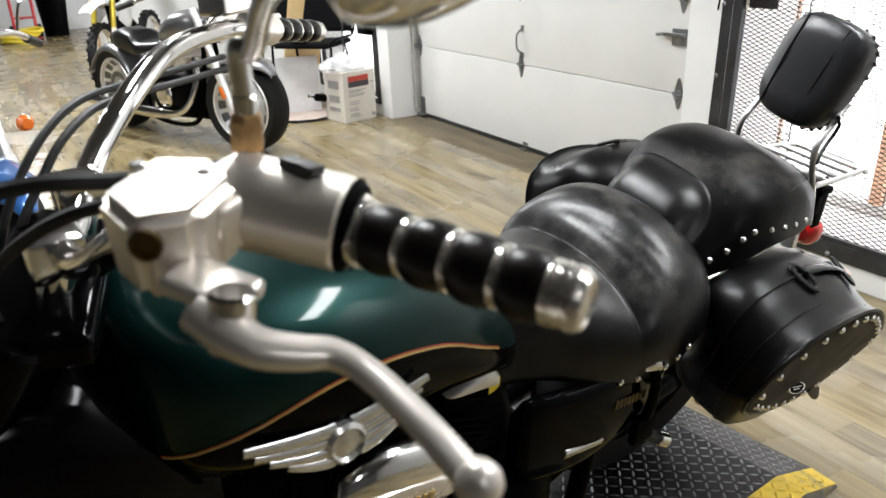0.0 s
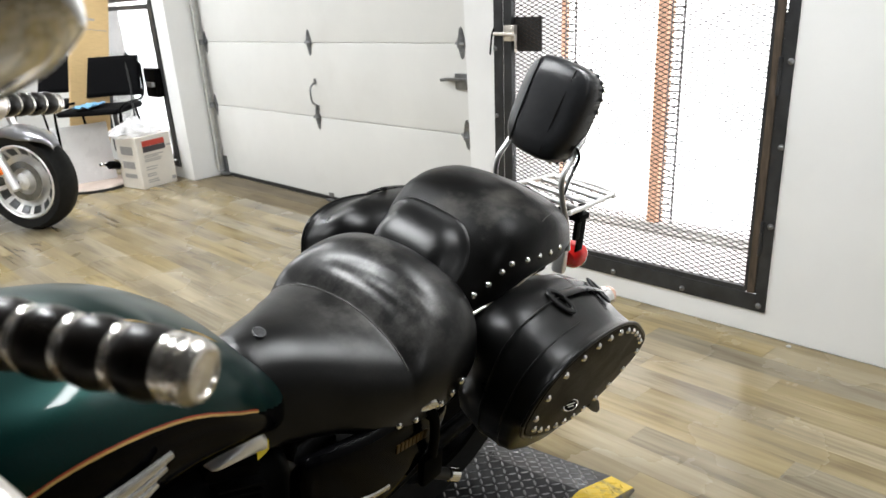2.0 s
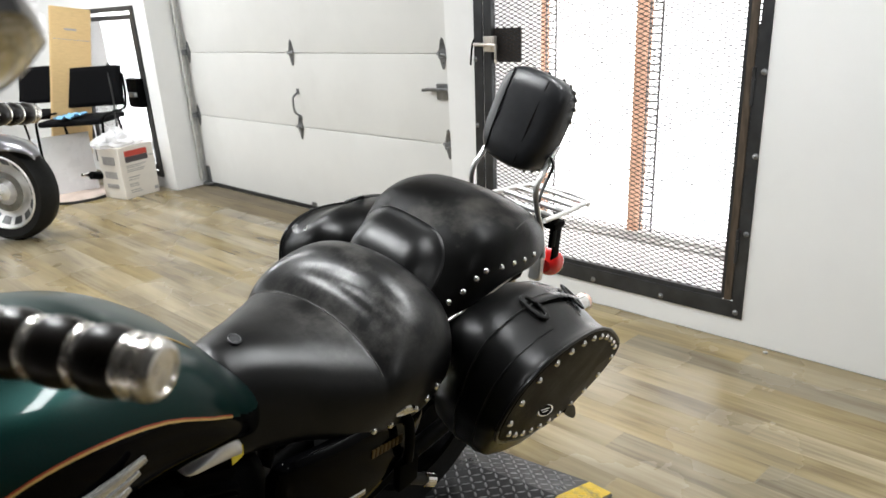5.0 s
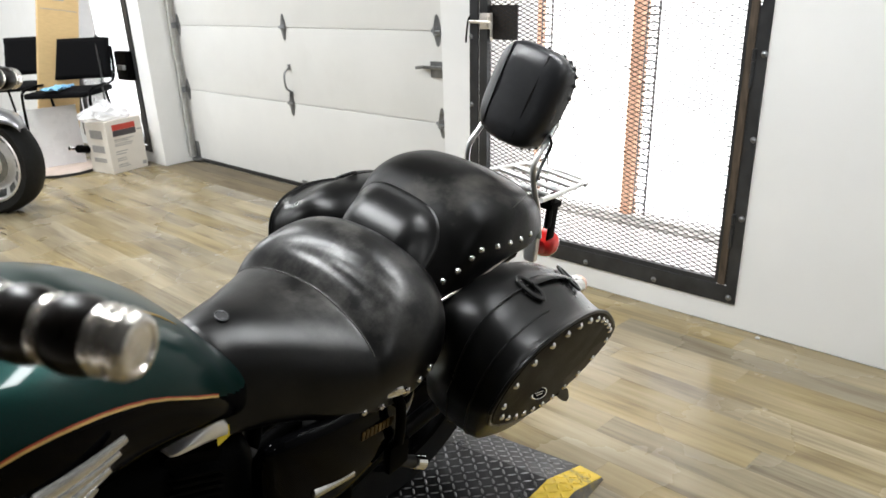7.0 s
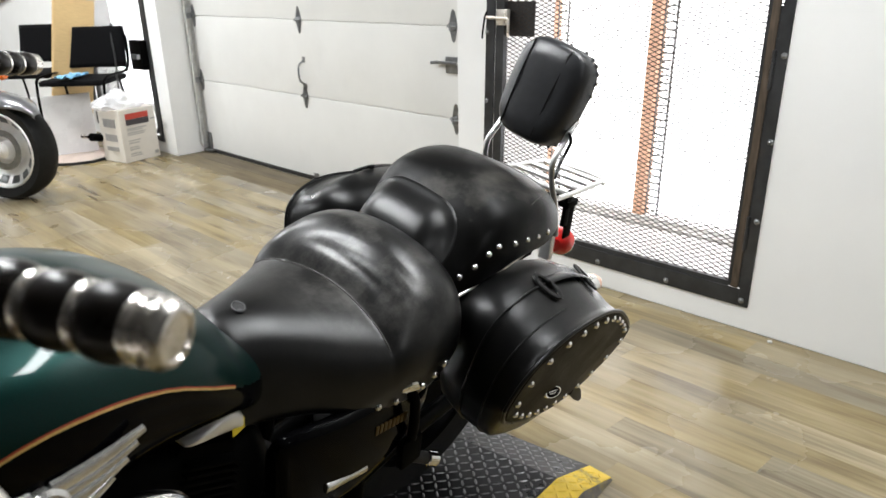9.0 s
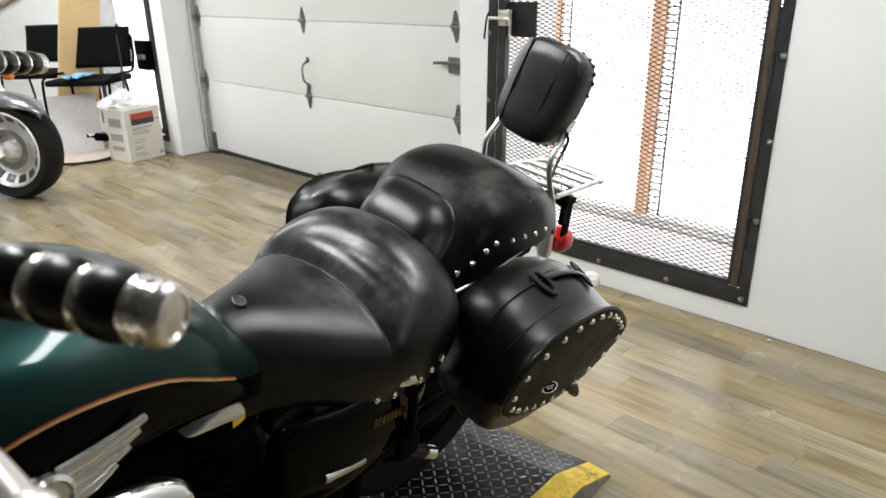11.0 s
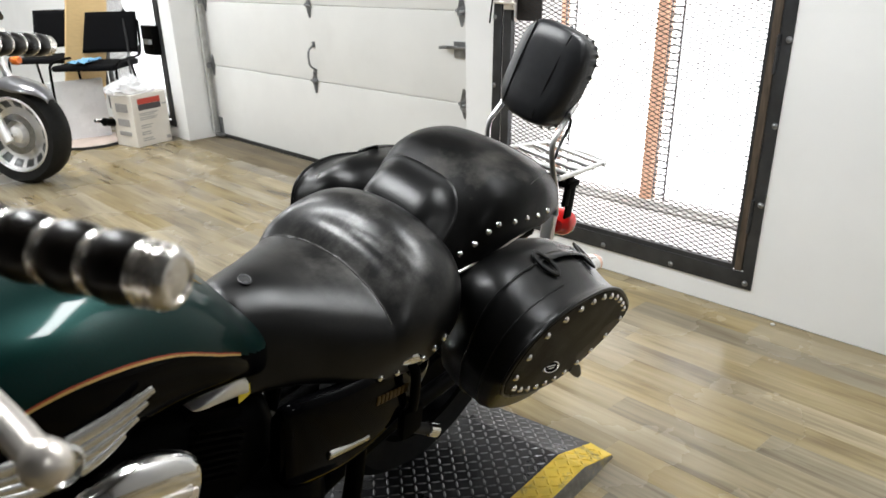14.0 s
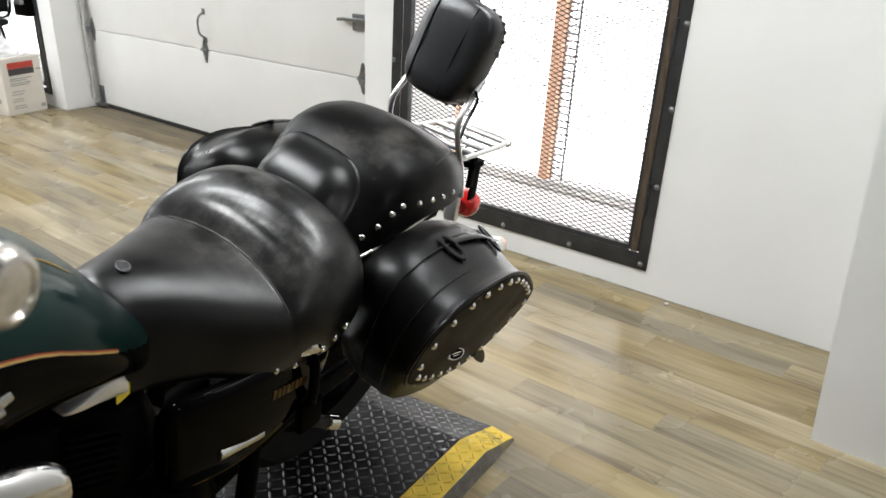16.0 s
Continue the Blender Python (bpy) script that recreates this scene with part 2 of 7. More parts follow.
def plank_material(name, tones, gloss=(0.22, 0.40)):
    """Printed wood planks: long grain along y, tone by object or by island."""
    m = bpy.data.materials.new(name)
    m.use_nodes = True
    nt = m.node_tree
    b = nt.nodes["Principled BSDF"]
    N, Lk = nt.nodes.new, nt.links.new
    tc, oi = N("ShaderNodeTexCoord"), N("ShaderNodeObjectInfo")
    geo = N("ShaderNodeNewGeometry")
    rnd = N("ShaderNodeMath")
    rnd.operation = "ADD"
    Lk(oi.outputs["Random"], rnd.inputs[0])
    Lk(geo.outputs["Random Per Island"], rnd.inputs[1])
    fr = N("ShaderNodeMath")
    fr.operation = "FRACT"
    Lk(rnd.outputs[0], fr.inputs[0])
    off = N("ShaderNodeCombineXYZ")
    mul = N("ShaderNodeMath")
    mul.operation = "MULTIPLY"
    mul.inputs[1].default_value = 40
    Lk(fr.outputs[0], mul.inputs[0])
    Lk(mul.outputs[0], off.inputs[0])
    Lk(mul.outputs[0], off.inputs[2])
    add = N("ShaderNodeVectorMath")
    Lk(geo.outputs["Position"], add.inputs[0])
    Lk(off.outputs[0], add.inputs[1])
    mp = N("ShaderNodeMapping")
    mp.inputs["Scale"].default_value = (9, 1.4, 9)
    Lk(add.outputs[0], mp.inputs[0])
    n1 = N("ShaderNodeTexNoise")
    n1.inputs["Scale"].default_value, n1.inputs["Detail"].default_value, n1.inputs["Distortion"].default_value = 1.3, 5, 0.3
    Lk(mp.outputs[0], n1.inputs["Vector"])
    mp2 = N("ShaderNodeMapping")
    mp2.inputs["Scale"].default_value = (70, 3, 70)
    Lk(add.outputs[0], mp2.inputs[0])
    n2 = N("ShaderNodeTexNoise")
    n2.inputs["Scale"].default_value, n2.inputs["Detail"].default_value = 1.0, 5
    Lk(mp2.outputs[0], n2.inputs["Vector"])
    mixf = N("ShaderNodeMath")
    mixf.operation = "MULTIPLY_ADD"
    mixf.inputs[1].default_value = 0.35
    Lk(n2.outputs["Fac"], mixf.inputs[0])
    sub = N("ShaderNodeMath")
    sub.operation = "MULTIPLY"
    sub.inputs[1].default_value = 0.65
    Lk(n1.outputs["Fac"], sub.inputs[0])
    Lk(sub.outputs[0], mixf.inputs[2])
    ramp = N("ShaderNodeValToRGB")
    e = ramp.color_ramp.elements
    e[0].position, e[1].position = 0.34, 0.65
    e[0].color, e[1].color = (*tones[0], 1), (*tones[2], 1)
    mid = e.new(0.48)
    mid.color = (*tones[1], 1)
    Lk(mixf.outputs[0], ramp.inputs[0])
    hs = N("ShaderNodeHueSaturation")
    vr = N("ShaderNodeMapRange")
    vr.inputs[3].default_value, vr.inputs[4].default_value = 0.74, 1.14
    Lk(fr.outputs[0], vr.inputs[0])
    Lk(vr.outputs[0], hs.inputs["Value"])
    sr = N("ShaderNodeMapRange")
    f2 = N("ShaderNodeMath")
    f2.operation = "MULTIPLY"
    f2.inputs[1].default_value = 7.3
    Lk(fr.outputs[0], f2.inputs[0])
    f3 = N("ShaderNodeMath")
    f3.operation = "FRACT"
    Lk(f2.outputs[0], f3.inputs[0])
    sr.inputs[3].default_value, sr.inputs[4].default_value = 0.78, 1.20
    Lk(f3.outputs[0], sr.inputs[0])
    Lk(sr.outputs[0], hs.inputs["Saturation"])
    Lk(ramp.outputs[0], hs.inputs["Color"])
    nd = N("ShaderNodeTexNoise")
    nd.inputs["Scale"].default_value, nd.inputs["Detail"].default_value = 1.6, 7
    Lk(geo.outputs["Position"], nd.inputs["Vector"])
    dr = N("ShaderNodeMapRange")
    dr.inputs[1].default_value, dr.inputs[2].default_value, dr.inputs[3].default_value, dr.inputs[4].default_value = 0.35, 0.7, 0.0, 0.16
    Lk(nd.outputs["Fac"], dr.inputs[0])
    mx = N("ShaderNodeMix")
    mx.data_type = "RGBA"
    Lk(dr.outputs[0], mx.inputs[0])
    Lk(hs.outputs[0], mx.inputs[6])
    mx.inputs[7].default_value = (0.30, 0.275, 0.23, 1)
    Lk(mx.outputs[2], b.inputs["Base Color"])
    rr = N("ShaderNodeMapRange")
    rr.inputs[1].default_value, rr.inputs[2].default_value, rr.inputs[3].default_value, rr.inputs[4].default_value = 0.3, 0.7, *gloss
    Lk(nd.outputs["Fac"], rr.inputs[0])
    Lk(rr.outputs[0], b.inputs["Roughness"])
    bp = N("ShaderNodeBump")
    bp.inputs["Strength"].default_value, bp.inputs["Distance"].default_value = 0.12, 0.001
    Lk(n2.outputs["Fac"], bp.inputs["Height"])
    Lk(bp.outputs[0], b.inputs["Normal"])
    return m


M_PLANK = plank_material("vinyl_planks", [(0.105, 0.076, 0.036), (0.243, 0.190, 0.100), (0.345, 0.282, 0.163)], (0.17, 0.36))
M_BOARD = plank_material("threshold_boards", [(0.050, 0.036, 0.016), (0.105, 0.078, 0.038), (0.16, 0.122, 0.064)], (0.75, 0.95))


# ---- mesh helpers ----
def mesh_object(name, bm, material, smooth=False):
    me = bpy.data.meshes.new(name)
    bm.normal_update()
    bm.to_mesh(me)
    bm.free()
    me.materials.append(material)
    if smooth:
        me.polygons.foreach_set("use_smooth", [True] * len(me.polygons))
        me.set_sharp_from_angle(angle=radians(38))
    return new(name, me)


def part(name, bm, material, parent, label="", smooth=True):
    ob = mesh_object(name, bm, material, smooth)
    ob.parent = parent
    if label:
        ob["label"] = label
    return ob


def thing(name, label, category, m=None, group="", kind=""):
    ob = new(name)
    ob.empty_display_size = 0.1
    if m is not None:
        ob.matrix_world = m
    return tagged(ob, label, category, group, kind)


def box(bm, x0, x1, y0, y1, z0, z1, bevel=0.0, m=None, segs=2):
    v = [bm.verts.new((x, y, z)) for x in (x0, x1) for y in (y0, y1) for z in (z0, z1)]
    fs = [bm.faces.new([v[i] for i in q]) for q in ((0, 1, 3, 2), (4, 6, 7, 5), (0, 4, 5, 1), (2, 3, 7, 6), (0, 2, 6, 4), (1, 5, 7, 3))]
    geom = v
    if bevel:
        es = list({e for f in fs for e in f.edges})
        r = bmesh.ops.bevel(bm, geom=es, offset=bevel, segments=segs, affect="EDGES", profile=0.6)
        geom = list({w for f in r["faces"] for w in f.verts} | {w for w in v if w.is_valid})
    if m is not None:
        bmesh.ops.transform(bm, matrix=m, verts=geom)
    return bm


def boxes(*rows):
    bm = bmesh.new()
    for r in rows:
        box(bm, *r)
    return bm


def axis_frame(a, b):
    a, b = Vector(a), Vector(b)
    d = b - a
    return Matrix.Translation(a) @ d.to_track_quat("Z", "Y").to_matrix().to_4x4(), d.length


def lathe(bm, profile, m=None, n=24):
    """Turn (radius, height) pairs round local z."""
    rings = []
    made = []
    for r, h in profile:
        if r < 1e-5:
            ring = [bm.verts.new((0, 0, h))]
        else:
            ring = [bm.verts.new((r * math.cos(2 * math.pi * i / n), r * math.sin(2 * math.pi * i / n), h)) for i in range(n)]
        rings.append(ring)
        made += ring
    for p, q in zip(rings, rings[1:]):
        for i in range(n):
            j = (i + 1) % n
            if len(p) == 1 and len(q) > 1:
                bm.faces.new((p[0], q[i], q[j]))
            elif len(q) == 1 and len(p) > 1:
                bm.faces.new((p[i], p[j], q[0]))
            elif len(p) > 1 and len(q) > 1:
                bm.faces.new((p[i], p[j], q[j], q[i]))
    if m is not None:
        bmesh.ops.transform(bm, matrix=m, verts=made)
    return bm


def rod(bm, a, b, r, n=16, r2=None):
    m, length = axis_frame(a, b)
    r2 = r if r2 is None else r2
    e = min(r, r2) * 0.15
    return lathe(bm, [(0, 0), (r - e, 0), (r, e), (r2, length - e), (r2 - e, length), (0, length)], m, n)


def spline(points, k=8):
    """Catmull-Rom through the points."""
    p = [Vector(q) for q in points]
    p = [p[0] * 2 - p[1]] + p + [p[-1] * 2 - p[-2]]
    out = []
    for a, b, c, d in zip(p, p[1:], p[2:], p[3:]):
        for i in range(k):
            t = i / k
            out.append(0.5 * (2 * b + (c - a) * t + (2 * a - 5 * b + 4 * c - d) * t * t + (3 * b - a - 3 * c + d) * t ** 3))
    out.append(p[-2])
    return out


def tube(bm, points, r, n=10, k=8, closed=False, flat=1.0):
    """A round tube along a smooth line; r may be a function of 0..1; flat squashes it along the normal."""
    path = spline(points, k) if k > 1 else [Vector(q) for q in points]
    rings = []
    last = None
    for i, q in enumerate(path):
        d = (path[min(i + 1, len(path) - 1)] - path[max(i - 1, 0)]).normalized()
        if last is None:
            up = Vector((0, 0, 1)) if abs(d.z) < 0.9 else Vector((1, 0, 0))
            x = d.cross(up).normalized()
        else:
            x = (last - d * last.dot(d)).normalized()
        last = x
        y = d.cross(x)
        rr = r(i / (len(path) - 1)) if callable(r) else r
        rings.append([bm.verts.new(q + rr * (math.cos(2 * math.pi * j / n) * x + flat * math.sin(2 * math.pi * j / n) * y)) for j in range(n)])
    for p, q in zip(rings, rings[1:]):
        for j in range(n):
            l = (j + 1) % n
            bm.faces.new((p[j], p[l], q[l], q[j]))
    if not closed:
        bm.faces.new(rings[0][::-1])
        bm.faces.new(rings[-1])
    return bm


def grid_sheet(bm, f, nu, nv, close_v=False, caps=False):
    """A sheet from f(s, t), s and t in 0..1."""
    rows = [[bm.verts.new(f(i / nu, j / nv)) for j in range(nv if close_v else nv + 1)] for i in range(nu + 1)]
    for a, b in zip(rows, rows[1:]):
        m = len(a)
        for j in range(m if close_v else m - 1):
            l = (j + 1) % m
            bm.faces.new((a[j], a[l], b[l], b[j]))
    if caps and close_v:
        bm.faces.new(rows[0][::-1])
        bm.faces.new(rows[-1])
    return bm


def lerp_table(table, x):
    """Smooth value from rows (x, value)."""
    if x <= table[0][0]:
        return table[0][1]
    for (a, p), (b, q) in zip(table, table[1:]):
        if x <= b:
            t = (x - a) / (b - a)
            t = t * t * (3 - 2 * t) * 0.5 + t * 0.5
            return p + (q - p) * t
    return table[-1][1]


def sstep(a, b, x):
    t = max(0.0, min(1.0, (x - a) / (b - a)))
    return t * t * (3 - 2 * t)


def loft(bm, stations, n=32, k=5):
    """Closed body along x from stations (x, y, z, half width, up, down, power)."""
    sm = spline_rows(stations, k)
    rings = []
    for x, cy, cz, hw, up, dn, p in sm:
        ring = []
        for i in range(n):
            a = 2 * math.pi * i / n
            c, s = math.cos(a), math.sin(a)
            yy = cy + hw * math.copysign(abs(c) ** (2 / p), c)
            zz = cz + (up if s > 0 else dn) * math.copysign(abs(s) ** (2 / p), s)
            ring.append(bm.verts.new((x, yy, zz)))
        rings.append(ring)
    for p, q in zip(rings, rings[1:]):
        for j in range(n):
            l = (j + 1) % n
            bm.faces.new((p[j], q[j], q[l], p[l]))
    bm.faces.new(rings[0])
    bm.faces.new(rings[-1][::-1])
    return bm


def spline_rows(rows, k):
    p = [np.array(r, float) for r in rows]
    p = [p[0] * 2 - p[1]] + p + [p[-1] * 2 - p[-2]]
    out = []
    for a, b, c, d in zip(p, p[1:], p[2:], p[3:]):
        for i in range(k):
            t = i / k
            out.append(0.5 * (2 * b + (c - a) * t + (2 * a - 5 * b + 4 * c - d) * t * t + (3 * b - a - 3 * c + d) * t ** 3))
    out.append(p[-2])
    for r in out:
        r[3:6] = np.maximum(r[3:6], 0.004)
    return out


def stud_mesh(r=0.0052, h=0.004):
    bm = bmesh.new()
    lathe(bm, [(r, -0.001), (r, 0.0005), (r * 0.92, h * 0.5), (r * 0.62, h * 0.86), (0, h)], None, 10)
    me = bpy.data.meshes.new("stud")
    bm.to_mesh(me)
    bm.free()
    me.materials.append(M_STUD)
    me.polygons.foreach_set("use_smooth", [True] * len(me.polygons))
    return me


# ---- the room ----
def structure(name, bm, material, label, smooth=False):
    return tagged(mesh_object(name, bm, material, smooth), label, "structure", kind="structure")


W, DOORX = 3.25, 3.495
LEAN = 0.058  # the gate and the outer front lean a little towards the camera's side
bm = boxes(
    (W, 3.5, 0.63, 1.415, 0, 2.72), (W, 3.5, 1.415, 2.635, 0, 0.135), (W, 3.5, 1.415, 2.635, 1.93, 2.72),
    (W, 3.62, 2.635, 2.856, 0, 2.72), (W, 3.48, 2.856, 5.834, 2.12, 2.72), (W, 3.62, 5.834, 6.06, 0, 2.72),
    (W, 3.5, 6.06, 7.3, 0, 0.1), (W, 3.5, 6.06, 7.3, 1.33, 2.72), (W, 3.5, 7.3, 10.3, 0, 2.72))
for v in bm.verts:
    if 1.0 < v.co.y < 2.7:
        v.co.y -= LEAN * (v.co.z - 0.1)
    elif 2.7 < v.co.y < 3.0:
        v.co.y -= 0.030 * (v.co.z - 0.1)
wall_e = structure("wall_east", bm, M_WALL, "white painted wall with a door bay and two gated openings")
structure("wall_stepout", boxes((2.72, 3.5, -4.0, 0.63, 0, 2.72)), M_WALL, "white painted wall that steps out into the room")
structure("wall_return", boxes((2.15, 3.5, 10.3, 10.5, 0, 2.72), (2.15, 2.35, 10.5, 13.4, 0, 2.72)), M_WALL, "white painted partition wall at the back")
structure("trim", boxes((2.1, 2.42, 13.4, 13.55, 0, 2.2)), M_TRIMWOOD, "bare wooden door jamb at the end of the partition")
structure("wall_north", boxes((-4.2, 3.5, 17.0, 17.2, 0, 2.72)), M_WALL, "white painted far end wall")
structure("wall_south", boxes((-4.2, 3.5, -4.2, -4.0, 0, 2.72)), M_WALLD, "unseen wall behind the camera, darkened to dim its reflections")
structure("wall_west", boxes((-4.2, -4.0, -4.0, 17.0, 0, 2.72)), M_WALLD, "unseen long side wall, darkened to dim its reflections")
structure("ceiling", boxes((-4.2, 3.62, -4.2, 17.2, 2.72, 2.9)), M_CEIL, "unseen ceiling, darkened to dim its reflections")
bm = bmesh.new()
grid_sheet(bm, lambda s, t: (-4.2 + 7.8 * s, -4.2 + 21.4 * t, -0.012), 4, 8)
subfloor = structure("floor", bm, M_CONC, "worn wood-look plank floor over a grey screed")

# ceiling fixtures over the room, all out of view, one over each lamp
fx = thing("ceiling_light", "unseen narrow white ceiling light with a flat diffuser", "ceiling light", pose(TUBES[0][0], TUBES[0][1], 2.72), "ceiling lights")
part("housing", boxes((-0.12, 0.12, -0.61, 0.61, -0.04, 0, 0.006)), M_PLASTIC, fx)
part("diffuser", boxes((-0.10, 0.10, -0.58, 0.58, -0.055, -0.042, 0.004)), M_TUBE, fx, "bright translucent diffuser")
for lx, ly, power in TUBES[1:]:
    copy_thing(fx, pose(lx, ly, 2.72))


# ---- sectional garage door ----
door = thing("garage_door", "closed cream-white sectional garage door with steel hinges", "garage door")
LEVELS = [0.022, 0.535, 0.99, 1.447, 2.0]
for z0, z1 in zip(LEVELS, LEVELS[1:]):
    p = bmesh.new()
    box(p, DOORX, DOORX + 0.045, 2.98, 5.826, z0 + 0.0015, z1 - 0.0015, 0.005, segs=3)
    sec = part("panel", p, M_DOOR, door)
part("bottom_seal", boxes((DOORX - 0.006, DOORX + 0.04, 2.9, 5.826, 0.0, 0.026, 0.004)), M_RUBBER, door, "black rubber bottom seal")


def hinge(end=False):
    bm = bmesh.new()
    for sgn in (1, -1):
        pts = [(-0.030, 0.0), (0.030, 0.0), (0.021, 0.028 * sgn), (0.010, 0.068 * sgn), (0.0, 0.078 * sgn), (-0.010, 0.068 * sgn), (-0.021, 0.028 * sgn)]
        f = bm.faces.new([bm.verts.new((0, y, z)) for y, z in pts])
        r = bmesh.ops.extrude_face_region(bm, geom=[f])
        bmesh.ops.translate(bm, vec=(-0.004, 0, 0), verts=[v for v in r["geom"] if isinstance(v, bmesh.types.BMVert)])
        rod(bm, (-0.003, 0, 0.045 * sgn), (-0.009, 0, 0.045 * sgn), 0.0065, 6)
        rod(bm, (-0.003, 0.0, 0.022 * sgn), (-0.008, 0.0, 0.022 * sgn), 0.006, 6)
    rod(bm, (-0.009, -0.032, 0), (-0.009, 0.032, 0), 0.0085, 12)
    box(bm, -0.014, -0.003, -0.016, 0.016, -0.014, 0.014, 0.003)
    if end:
        box(bm, -0.045, -0.004, 0.010, 0.020, -0.02, 0.02, 0.003)
        rod(bm, (-0.034, 0.0, 0), (-0.034, 0.055, 0), 0.007, 10)
    bmesh.ops.recalc_face_normals(bm, faces=bm.faces)
    return bm


for z in (0.537, 0.992, 1.449):
    for y in (5.775, 4.44, 3.105):
        h = part("hinge", hinge(y != 4.44), M_GALV, door, "galvanised steel hinge plate", smooth=False)
        h.matrix_basis = pose(DOORX - 0.001, y, z, 0, 0, 0) @ Matrix.Diagonal((1, 1 if y > 4 else -1, 1, 1))
bm = bmesh.new()
tube(bm, [(0, 0, 0.155), (-0.012, 0, 0.148), (-0.040, 0, 0.125), (-0.046, 0, 0.08), (-0.040, 0, 0.035), (-0.012, 0, 0.012), (0, 0, 0.0)], 0.0062, 10)
box(bm, -0.004, 0.0, -0.013, 0.013, 0.14, 0.175, 0.002)
box(bm, -0.004, 0.0, -0.013, 0.013, -0.02, 0.012, 0.002)
part("pull_handle", bm, M_GALV, door, "curved steel pull handle").location = (DOORX - 0.001, 4.425, 0.6)
bm = bmesh.new()
box(bm, -0.012, 0, -0.045, 0.045, -0.05, 0.03, 0.003)
box(bm, -0.026, -0.010, -0.05, 0.11, -0.008, 0.008, 0.003)
rod(bm, (-0.02, 0.09, 0), (-0.05, 0.115, 0), 0.008, 10)
part("slide_lock", bm, M_GALV, door, "galvanised slide bolt lock").location = (DOORX - 0.001, 3.115, 0.815)
part("bottom_bracket", boxes((DOORX - 0.03, DOORX, 4.37, 4.43, 0.0, 0.012, 0.002), (DOORX - 0.006, DOORX, 4.375, 4.425, 0.01, 0.05, 0.002)), M_GALV, door)
part("bottom_bracket", boxes((DOORX - 0.008, DOORX - 0.001, 5.745, 5.80, 0.03, 0.15, 0.002), (DOORX - 0.05, DOORX - 0.004, 5.70, 5.80, 0.012, 0.03, 0.003)), M_GALV, door)
part("track", boxes((DOORX - 0.055, DOORX - 0.05, 5.79, 5.822, 0.04, 2.1, 0.001), (DOORX - 0.055, DOORX - 0.012, 5.815, 5.822, 0.04, 2.1, 0.001),
                    (DOORX - 0.016, DOORX - 0.012, 5.80, 5.815, 0.04, 2.1, 0.001)), M_TRACK, door, "galvanised vertical roller track", smooth=False)
part("track_bracket", boxes((DOORX - 0.06, DOORX - 0.02, 5.822, 5.832, 0.06, 0.16, 0.002)), M_TRACK, door)


# ---- steel mesh gates ----
def mesh_screen(y0, y1, z0, z1, pitch_y, pitch_z, x, lean=0.0, half=0.0013, node=True):
    """Expanded metal: crossing strands with a thicker bond at every knot."""
    bm = bmesh.new()
    k = pitch_z / pitch_y
    put = lambda p: bm.verts.new((p.x, p.y - lean * (p.z - 0.1), p.z))
    for sgn, dx in ((1, 0.0), (-1, 0.0012)):
        c = z0 - k * (y1 - y0)
        while c < z1 + k * (y1 - y0):
            za, zb = (c, c + k * (y1 - y0)) if sgn > 0 else (c + k * (y1 - y0), c)
            d = zb - za
            t0, t1 = (z0 - za) / d, (z1 - za) / d
            lo, hi = max(0.0, min(t0, t1)), min(1.0, max(t0, t1))
            if hi - lo > 0.002:
                a = Vector((x + dx, y0 + (y1 - y0) * lo, za + d * lo))
                b = Vector((x + dx, y0 + (y1 - y0) * hi, za + d * hi))
                off, dep = Vector((0, 0, half)), Vector((0.0022, 0, 0))
                q = [put(p) for p in (a - off, a + off, a + off + dep, a - off + dep, b - off, b + off, b + off + dep, b - off + dep)]
                for i, j in ((0, 1), (1, 2), (2, 3), (3, 0)):
                    bm.faces.new((q[i], q[j], q[j + 4], q[i + 4]))
            c += pitch_z
    if node:
        rows, cols = int((z1 - z0) / (pitch_z / 2)), int((y1 - y0) / (pitch_y / 2))
        for r in range(1, rows):
            for c in range(1, cols):
                if (r + c) % 2:
                    continue
                y, z = y0 + c * pitch_y / 2, z0 + r * pitch_z / 2
                q = [put(Vector((x - 0.0004, y + a, z + b))) for a, b in ((-0.0068, 0), (-0.003, -0.0021), (0.003, -0.0021), (0.0068, 0), (0.003, 0.0021), (-0.003, 0.0021))]
                bm.faces.new(q)
    bmesh.ops.recalc_face_normals(bm, faces=bm.faces)
    return bm


def bolt_head(r=0.009):
    bm = bmesh.new()
    lathe(bm, [(r * 1.25, 0), (r * 1.25, 0.002), (r, 0.0025), (r * 0.9, 0.006), (r * 0.5, 0.009), (0, 0.0095)], None, 12)
    return bm


def leaning(bm):
    for v in bm.verts:
        v.co.y -= LEAN * (v.co.z - 0.1)
    return bm


gate = thing("security_gate", "black steel security gate with diamond mesh over an opening", "gate")
GZ0, GZ1 = 0.088, 1.97
part("frame", leaning(boxes((W - 0.006, W, 1.394, 1.432, GZ0, GZ1, 0.0015), (W - 0.006, W, 2.652, 2.702, GZ0, GZ1, 0.0015),
                            (W - 0.0057, W, 1.432, 2.652, GZ0, GZ0 + 0.064, 0.0015), (W - 0.0057, W, 1.432, 2.652, GZ1 - 0.06, GZ1, 0.0015))), M_STEEL, gate, "dark bare steel frame", smooth=False)
part("leaf_frame", leaning(boxes((W - 0.004, W + 0.022, 1.468, 1.480, 0.158, 1.9, 0.001), (W - 0.004, W + 0.022, 2.602, 2.647, 0.158, 1.9, 0.0015),
                                 (W + 0.0007, W + 0.022, 1.480, 2.602, 0.146, 0.170, 0.0015), (W - 0.0037, W + 0.022, 1.480, 2.602, 1.87, 1.9, 0.0015))), M_STEEL, gate, smooth=False)
